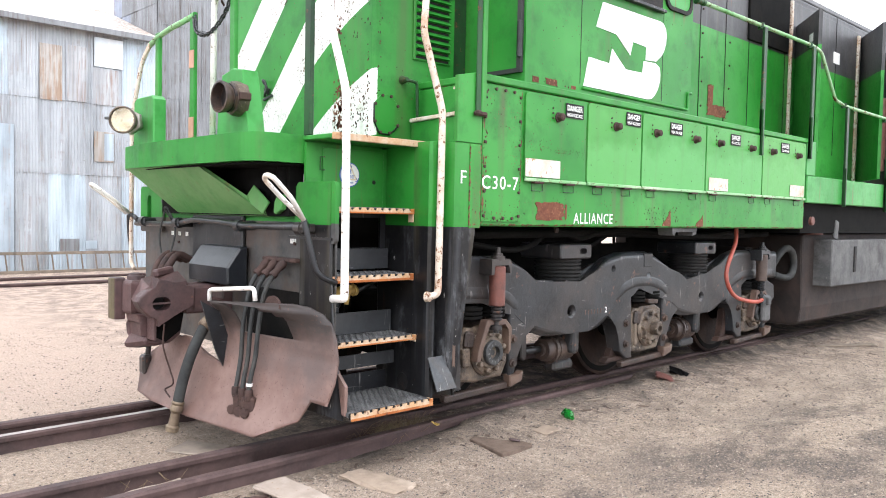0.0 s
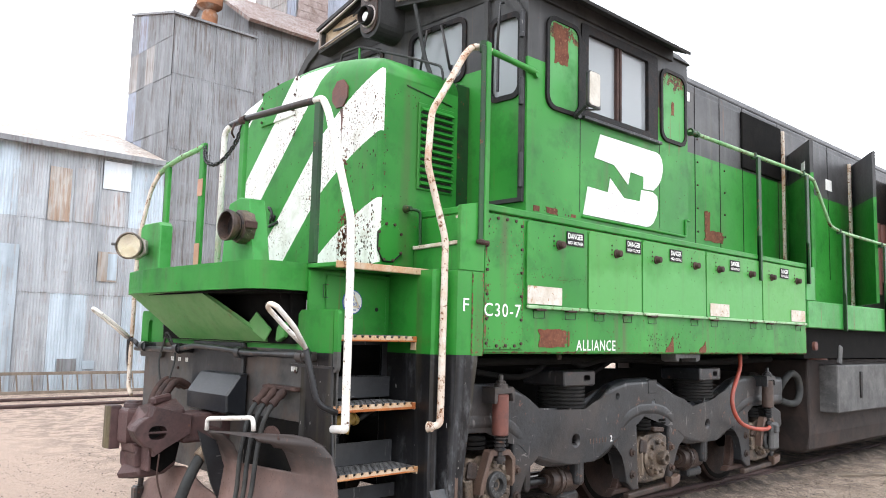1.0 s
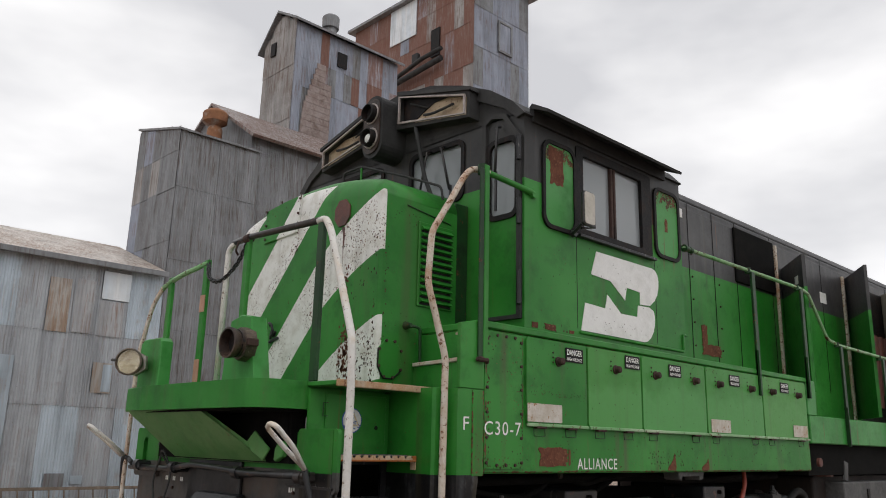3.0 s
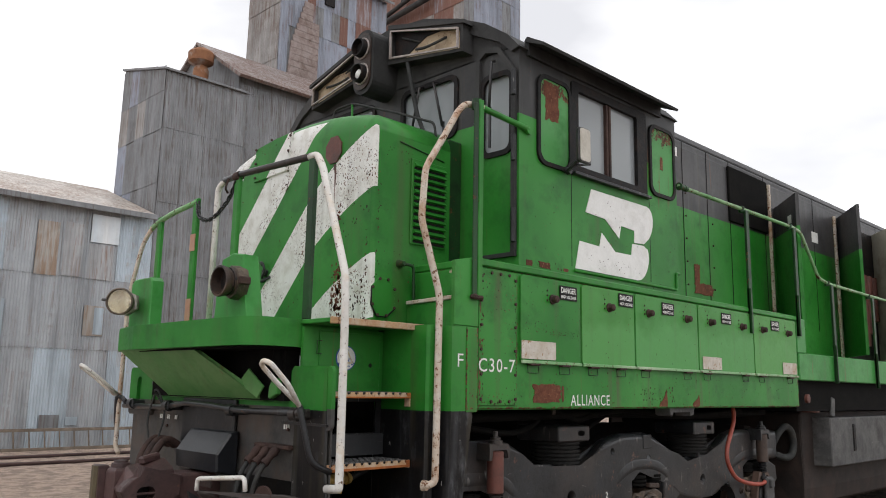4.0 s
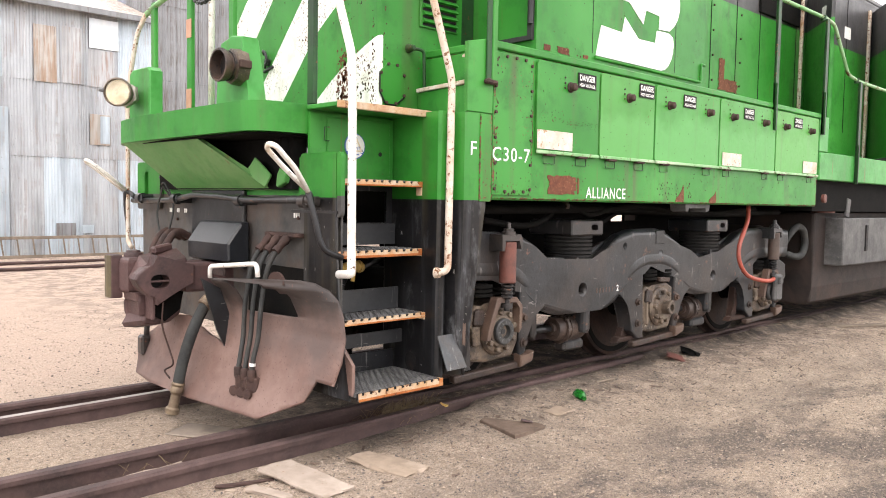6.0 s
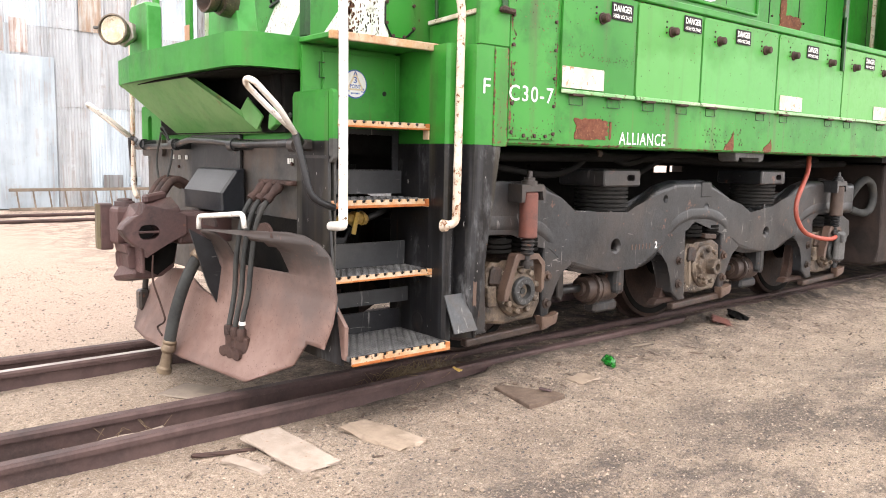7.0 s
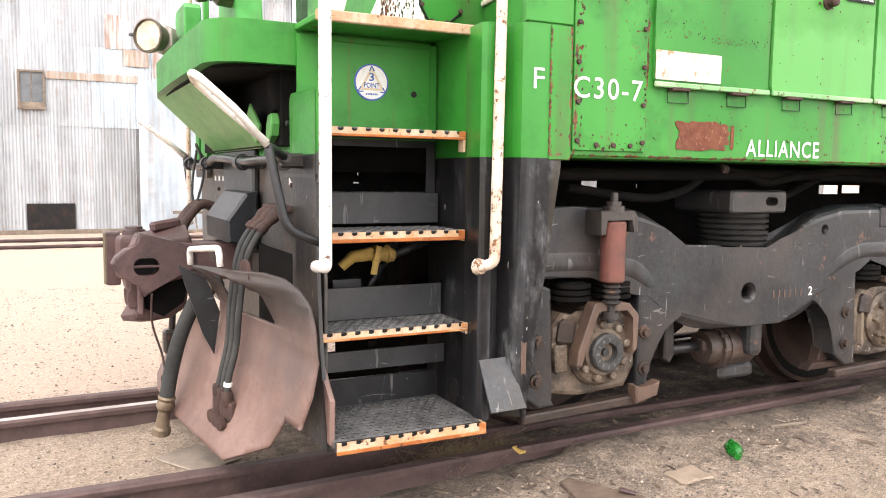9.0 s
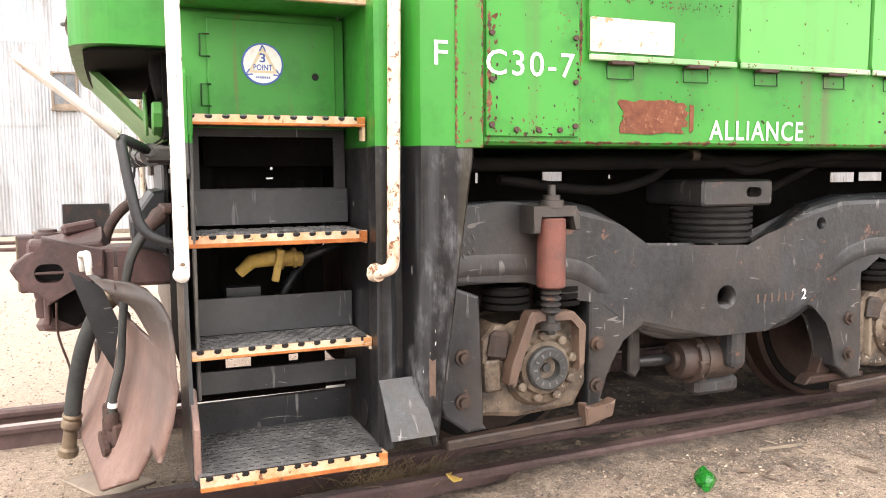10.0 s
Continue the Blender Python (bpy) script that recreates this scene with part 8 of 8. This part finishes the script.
# lamps on the platform
for y, x, lit in ((0.93, -1.28, True), (-0.5, -1.29, False)):
    bm = B()
    if lit:
        prism(bm, [(y - 0.16, 1.965), (y + 0.21, 1.965), (y + 0.2, 2.33), (y + 0.15, 2.36), (y - 0.12, 2.36), (y - 0.16, 2.33)], "x", x + 0.1, x + 0.2, 0.008, 1)
    else:
        prism(bm, [(y - 0.12, 1.965), (y + 0.31, 1.965), (y + 0.28, 2.2), (y + 0.24, 2.39), (y + 0.1, 2.42), (y - 0.02, 2.4), (y - 0.06, 2.2)], "x", x + 0.12, x + 0.24, 0.008, 1)
    stand = part("lamp_stand", bm, M_SILL, loco, "green lamp bracket on the platform")
    c, d = (Vector((-1.262, 0.981, 2.159)), Vector((-0.707, -0.707, 0))) if lit else (Vector((x + 0.1, y, 2.21)), Vector((-1, -0.04, 0)))
    bm = B()
    if lit:
        lathe(bm, c, d, [(-0.16, 0.05), (-0.04, 0.055), (-0.02, 0.085), (0.0, 0.098), (0.05, 0.098), (0.055, 0.085)], 6)
    else:
        lathe(bm, c, d, [(-0.03, 0.112), (0.0, 0.112), (0.045, 0.108), (0.05, 0.09)], 8)
    part("lamp_body", bm, M_LAMP if lit else M_JOURNAL, stand, "faceted cast lamp body")
    bm = B()
    if lit:
        lathe(bm, c, d, [(0.05, 0.06), (0.06, 0.075), (0.1, 0.086), (0.13, 0.097), (0.15, 0.103), (0.168, 0.103), (0.172, 0.094), (0.157, 0.0905), (0.06, 0.056), (0.056, 0.02)], 28)
    else:
        lathe(bm, c, d, [(0.045, 0.088), (0.075, 0.084), (0.09, 0.095), (0.12, 0.102), (0.132, 0.1), (0.134, 0.088), (0.07, 0.082)], 28)
    part("lamp_bezel", bm, M_JOURNAL if lit else M_OILY, stand, "round lamp rim")
    bm = B()
    if lit:
        lathe(bm, c, d, [(0.07, 0.012), (0.08, 0.03), (0.1, 0.055), (0.125, 0.075), (0.155, 0.09)], 24)
        part("lamp_reflector", bm, M_CHROME, stand)
        bm = B()
        lathe(bm, c, d, [(0.158, 0.0005), (0.158, 0.09), (0.163, 0.088), (0.17, 0.055), (0.173, 0.0005)], 24)
        lens = part("lamp_lens", bm, M_LENS, stand, "clear lamp lens")
        lens.visible_shadow = False
        bm = B()
        slab(bm, c + d * 0.16 + Vector((-0.08, 0.08, 0.01)), (0.03, 0.04, 0.02), (0, 0, 45), 0.005)
        part("lamp_clip", bm, M_PALE, stand)
    else:
        # Black cup paints the shade inside the empty lamp.
        lathe(bm, c, d, [(0.04, 0.06), (0.069, 0.092), (0.071, 0.06)], 20)
        part("lamp_socket", bm, M_SIGN_SHADE_BLACK, stand)
        bm = B()
        box(bm, c.x - 0.05, c.x + 0.03, y - 0.13, y - 0.1, 2.19, 2.24, 0.006)
        part("lamp_latch", bm, M_RUST, stand)

# platform posts, pipes and chain


def flat_post(x, y, z0, z1, mat, label=""):
    bm = B()
    box(bm, x - 0.012, x + 0.02, y - 0.034, y + 0.034, z0, z1, 0.006)
    return part("platform_post", bm, mat, loco, label)


flat_post(-1.0, -1.02, 1.965, 3.0, M_POST)
flat_post(-1.0, -0.1, 1.965, 3.03, M_GREEN)
banded = flat_post(-1.0, 0.5, 1.965, 2.96, M_GREEN, "green post with faded pink bands")
flat_post(-1.0, 1.1, 1.965, 2.9, M_GREEN)
for z, d in ((1.967, 0.22), (2.55, 0.13)):
    bm = B()
    box(bm, -1.016, -1.01, 0.464, 0.536, z, z + d)
    part("pink_band", bm, M_PINK, banded, "faded pink-brown band")
bm = B()
tube(bm, bends([(-1.0, -1.02, 3.0), (-1.0, -0.1, 3.04), (-1.0, 0.1, 3.03)], 0.03), 0.023, 10)
part("front_rail", bm, M_FRAME, loco, "dark pipe rail across the platform")
bm = B()
tube(bm, bends([(-1.0, 0.08, 3.03), (-1.0, 0.18, 2.99), (-1.0, 0.19, 2.0)], 0.07), 0.022, 10)
part("white_pipe", bm, M_WHITE, loco, "white painted pipe post")
bm = B()
tube(bm, bends([(-1.0, 0.48, 2.935), (-1.0, 0.9, 2.9), (-1.0, 1.14, 2.86), (-1.02, 1.22, 2.81)], 0.08), 0.021, 10)
part("front_rail", bm, M_LIP, loco, "green pipe rail")
bm = B()
tube(bm, bends([(-1.02, 1.2, 2.825), (-1.04, 1.32, 2.69), (-1.06, 1.46, 2.25), (-1.06, 1.47, 1.05), (-1.06, 1.4, 1.0)], 0.08), 0.0175, 10)
part("grab_pipe", bm, M_TAN, loco, "peeling white grab pipe")
bm = B()
tube(bm, bends([(-1.0, -0.98, 3.0), (-1.0, -1.06, 3.0), (-1.01, -1.14, 2.9), (-1.03, -1.3, 2.55), (-1.04, -1.45, 2.2), (-1.046, -1.47, 1.92), (-1.046, -1.475, 1.04), (-1.046, -1.475, 1.01), (-1.046, -1.36, 1.0)], 0.05), 0.0235, 12)
part("grab_pipe", bm, M_WHITE, loco, "chipped white grab pipe beside the steps")
bm = B()
tube(bm, bends([(0.06, -1.49, 3.488), (-0.02, -1.485, 3.487), (-0.1, -1.48, 3.475), (-0.165, -1.475, 3.41), (-0.3, -1.465, 3.18), (-0.44, -1.46, 2.96), (-0.465, -1.46, 2.62), (-0.33, -1.5, 2.14), (-0.35, -1.512, 1.07), (-0.352, -1.512, 1.0), (-0.41, -1.485, 0.985)], 0.05), 0.0225, 12)
lathe(bm, (-0.395, -1.49, 0.985), (-0.3, 0.95, 0), [(0, 0.03), (0.03, 0.034)], 10)
part("grab_pipe", bm, M_TAN, loco, "rust-stained bent grab pipe beside the steps")
bm = B()
tube(bm, bends([(0.04, -1.49, 3.488), (0.12, -1.49, 3.482), (0.52, -1.49, 3.458), (0.6, -1.48, 3.45)], 0.04), 0.022, 10)
lathe(bm, (0.56, -1.475, 3.45), (0, -1, 0), [(0, 0.035), (0.03, 0.035)], 10)
part("cab_grab_rail", bm, M_GREEN, loco)
bm = B()
box(bm, -0.056, -0.012, -1.575, -1.557, 2.16, 3.5, 0.005)
post = part("cab_post", bm, M_GREEN, loco, "green corner post, rusted at its foot")
# Shaded side of the post, done as a darker piece.
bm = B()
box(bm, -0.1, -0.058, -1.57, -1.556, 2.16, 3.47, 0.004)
part("post_web", bm, M_POST, post, "inner face of the post, coloured dark as its shaded side")
bm = B()
box(bm, -0.12, 0.0, -1.582, -1.555, 2.135, 2.165, 0.01)
slab(bm, (-0.09, -1.585, 2.15), (0.05, 0.03, 0.035), (0, 8, 0), 0.01)
part("post_foot", bm, M_RUST, post)
bm = B()
lathe(bm, (-0.04, -1.53, 3.44), (0, 0, 1), [(0, 0.035), (0.07, 0.035), (0.075, 0.02)], 10)
part("post_cap", bm, M_POST, post)
# chain
links = curve_through([(-1.0, 0.48, 2.93), (-1.02, 0.4, 2.8), (-1.02, 0.22, 2.76), (-1.01, 0.02, 2.86), (-1.0, -0.1, 3.02)], 7)
chain_bm = B()
ring_pts = [(0.014 * math.cos(a), 0, 0.026 * math.sin(a)) for a in [2 * math.pi * k / 10 for k in range(11)]]
tube(chain_bm, ring_pts, 0.0062, 5)
link_mesh = mesh_of("chain_link", chain_bm, M_FRAME)
chain = part("chain", tube(B(), [(-1.0, 0.5, 2.93), (-1.0, 0.46, 2.93)], 0.01, 6), M_FRAME, loco, "short steel chain")
for i, (a, b) in enumerate(zip(links, links[1:])):
    ob = new("chain_link", link_mesh)
    ob.parent = chain
    m = Matrix.Translation((a + b) / 2 - BASE[loco.name]) @ (b - a).to_track_quat("Z", "Y").to_matrix().to_4x4() @ pose(0, 0, 0, 0, 0, 90 * (i % 2))
    ob.matrix_basis = m
bm = B()
lathe(bm, (-1.0, -0.13, 3.03), (0, 1, 0), [(0, 0.034), (0.06, 0.034)], 10)
tube(bm, [(-1.03, -0.02, 3.02), (-1.05, -0.02, 2.95), (-1.02, -0.0, 2.92)], 0.008, 6, 4)
part("chain_hook", bm, M_RUST, chain)

# ---- loose things on the ground ----


def plank(name, x, y, w, d, h, turn, mat, label, category, tilt=0.0, seed=0, broken=0.0):
    rnd = random.Random(seed)
    bm = B()
    slab(bm, (0, 0, h / 2), (w, d, h), (0, 0, 0), min(0.006, h / 3))
    bmesh.ops.subdivide_edges(bm, edges=[e for e in bm.edges if e.calc_length() > 0.1], cuts=4)
    for v in bm.verts:
        v.co += Vector((rnd.uniform(-1, 1), rnd.uniform(-1, 1), 0)) * broken + Vector((0, 0, 0.012 * broken / 0.02 * noise.noise(v.co * 7 + Vector((seed, 0, 0)))))
    ob = solid(name, bm, mat, label, category)
    ob.matrix_world = pose(x, y, ground_height(x, y) - 0.004, tilt, 0, turn)
    return ob


plank("broken_board", -1.97, -0.9, 0.5, 0.06, 0.045, 8, M_PALEWOOD, "splintered pale board lying between the rails", "board", 4, 3, 0.012)
gz = ground_height(0.12, -1.65)
bm = B()
prism(bm, [(-0.02, -1.79), (0.14, -1.79), (0.29, -1.775), (0.305, -1.69), (0.24, -1.62), (0.12, -1.4), (0.06, -1.42)], "z", -0.05, 0.022, 0.006, 1)
for v in bm.verts:
    v.co.z += gz + 0.008 * noise.noise(v.co * 9)
solid("broken_board", bm, M_BARK, "broken dark wooden board half sunk in gravel", "board")
bm = B()
slab(bm, (0.245, -1.66, gz + 0.032), (0.075, 0.022, 0.014), (8, 12, -38), 0.004)
solid("wood_splinter", bm, M_COUPLER, "dark brown splinter lying on a broken board", "splinter")
plank("stone_flake", 0.65, -1.6, 0.19, 0.14, 0.014, 5, M_TIE, "flat pale tan stone flake", "stone", 0, 5, 0.01)
plank("rusty_plate", 2.9, -1.25, 0.26, 0.24, 0.012, 30, M_REDRUST, "rusty red plate leaning beside the rail", "scrap", 14, 6, 0.02)
plank("dark_scrap", 3.15, -1.2, 0.16, 0.12, 0.06, 60, M_DARK, "crumpled black scrap beside the rail", "scrap", 20, 7, 0.03)
plank("board", 6.6, -1.5, 0.9, 0.09, 0.03, -28, M_WOOD, "grey weathered board on the gravel", "board", 0, 8, 0.006)
plank("stick", 1.68, -1.29, 0.26, 0.02, 0.016, -6, M_WOOD, "thin dry stick on the gravel", "stick", 0, 9, 0.004)
plank("stone_slab", -1.31, -0.25, 0.26, 0.34, 0.014, 30, M_CONCRETE, "flat grey-tan slab under the brake hose", "slab", 0, 10, 0.003)
plank("tie_end", -1.385, -1.54, 0.21, 0.56, 0.02, 2, M_PALEWOOD, "pale split tie end lying flush with the gravel", "railroad tie", 0, 21, 0.006)
plank("wood_chip", -1.36, -1.29, 0.16, 0.06, 0.03, -12, M_SOAKED, "brown rotted chip on a tie end", "wood chip", 0, 22, 0.008)
plank("tie_splinter", -1.62, -1.58, 0.075, 0.26, 0.022, 16, M_PALEWOOD, "long pale tie splinter in the gravel", "splinter", 0, 23, 0.008)
plank("tie_end", -0.92, -1.65, 0.19, 0.44, 0.022, 9, M_TIE, "grey tie end half sunk in the gravel", "railroad tie", 0, 24, 0.012)
plank("rusty_strip", -1.61, -1.335, 0.3, 0.022, 0.022, -21, M_RUST, "thin rusty strip lying along the rail", "scrap", 0, 11, 0.004)
# crushed bottle
bottle = thing("plastic_bottle", (1.05, -1.48, -0.035), "crushed green plastic bottle on the gravel", "bottle")
bm = B()
lathe(bm, (1.11, -1.42, 0.004), (-0.6, -0.78, 0.04), [(0, 0.02), (0.012, 0.036), (0.05, 0.042), (0.07, 0.034), (0.1, 0.041), (0.13, 0.03), (0.15, 0.014), (0.17, 0.013)], 16)
for v in bm.verts:
    v.co += 0.016 * noise.noise_vector(v.co * 26)
part("bottle_body", bm, M_BOTTLE, bottle)
bm = B()
cyl(bm, (1.009, -1.551, 0.011), (0.996, -1.568, 0.012), 0.016, 12)
part("bottle_cap", bm, M_BOTTLE, bottle)
bm = B()
slab(bm, (0.06, -1.08, 0.03), (0.06, 0.05, 0.012), (20, 10, 30))
solid("yellow_scrap", bm, M_YELLOW, "small yellow scrap in the dry weeds", "scrap")
bm = B()
for k in range(240):
    rnd = random.Random(k * 7 + 1)
    x, y = rnd.gauss(-0.2, 0.13), rnd.gauss(-0.95, 0.06)
    z = ground_height(x, y) + 0.01
    a = rnd.uniform(0, 6.28)
    l = rnd.uniform(0.05, 0.17)
    tube(bm, [(x, y, z), (x + l * 0.5 * math.cos(a), y + l * 0.3 * math.sin(a), z + rnd.uniform(0.02, 0.09)), (x + l * math.cos(a), y + l * 0.5 * math.sin(a), z + rnd.uniform(0.0, 0.11))], 0.0016, 4)
solid("dry_weeds", bm, M_STRAW, "tangle of dry weeds against the rail", "weeds", "", "stuff")
bm = B()
for k in range(9):
    rnd = random.Random(k * 13 + 5)
    x, y = rnd.gauss(-1.85, 0.1), rnd.gauss(-0.86, 0.03)
    z = -0.04
    a = rnd.uniform(0, 6.28)
    tube(bm, [(x, y, z), (x + 0.05 * math.cos(a), y + 0.05 * math.sin(a), z + rnd.uniform(0.03, 0.07))], 0.0015, 4)
solid("grass_tuft", bm, M_STRAW, "small dry grass tuft between rails", "grass", "", "stuff")


def scatter(name, count, seed, x0, x1, y0, y1, r0, r1, mat, label):
    """Small stones strewn over the yard, one mesh."""
    rnd = random.Random(seed)
    vs, fs = [], []
    for _ in range(count):
        x, y = rnd.uniform(x0, x1), y0 + (y1 - y0) * rnd.random()
        if -1.2 < y < -0.68 or 0.3 < y < 0.85:
            continue
        r = r0 * (r1 / r0) ** (rnd.random() ** 2.2)
        z = ground_height(x, y) + r * 0.15
        a = rnd.uniform(0, 3)
        k = len(vs)
        for i in range(4):
            q = r * rnd.uniform(0.7, 1.2)
            vs.append((x + q * math.cos(a + 1.57 * i), y + q * math.sin(a + 1.57 * i), z + r * rnd.uniform(-0.15, 0.2)))
        vs += [(x + r * rnd.uniform(-0.3, 0.3), y, z + r * rnd.uniform(0.45, 0.8)), (x, y, z - r * 0.6)]
        fs += [(k + i, k + (i + 1) % 4, k + 4) for i in range(4)] + [(k + (i + 1) % 4, k + i, k + 5) for i in range(4)]
    me = bpy.data.meshes.new(name)
    me.from_pydata(vs, [], fs)
    me.materials.append(mat)
    tagged(new(name, me), label, "gravel", "", "stuff")


scatter("gravel", 70000, 1, -3.0, 7.5, -4.6, -1.2, 0.003, 0.009, M_PEBBLE, "fine tan and grey gravel")
scatter("gravel", 14000, 2, -4.2, 3.0, -0.7, 6.0, 0.004, 0.013, M_PEBBLE, "fine tan and grey gravel")


def debris(count, seed, mats, label):
    """Splinters, bark and leaf bits strewn beside the rails, one mesh a tone."""
    rnd = random.Random(seed)
    vs, fs = [], []
    for _ in range(count):
        x = rnd.uniform(-2.0, 7.0)
        y = -1.12 + 0.03 * x - abs(rnd.gauss(0, 0.55)) - 0.04 if rnd.random() < 0.75 else rnd.uniform(-1.0, -0.8)
        l, w, a = rnd.uniform(0.006, 0.035) * (1.6 if rnd.random() < 0.1 else 1.0), rnd.uniform(0.004, 0.014), rnd.uniform(0, math.pi)
        z = ground_height(x, y) + rnd.uniform(0.002, 0.008)
        u, v = Vector((math.cos(a), math.sin(a), rnd.uniform(-0.2, 0.2))), Vector((-math.sin(a), math.cos(a), rnd.uniform(-0.3, 0.3)))
        c, k = Vector((x, y, z)), len(vs)
        for h in (0.0, 0.003):
            for p, q in ((-1, -0.6), (0.9, -1), (1.1, 0.5), (-0.8, 1)):
                vs.append(c + u * p * l + v * q * w + Vector((0, 0, h)))
        fs += [(k + 4, k + 5, k + 6, k + 7)] + [(k + i, k + (i + 1) % 4, k + 4 + (i + 1) % 4, k + 4 + i) for i in range(4)]
    me = bpy.data.meshes.new("debris")
    me.from_pydata([tuple(v) for v in vs], [], fs)
    me.materials.append(mats)
    tagged(new("debris", me), label, "debris", "", "stuff")


debris(150, 5, M_TIE, "pale wood splinters and bark beside the rails")
debris(260, 6, M_BARK, "dark bark and cinder bits beside the rails")
scatter("gravel", 7000, 3, -2.0, 8.0, -4.4, -1.15, 0.005, 0.013, M_PEBBLE, "coarser gravel stones over the yard")
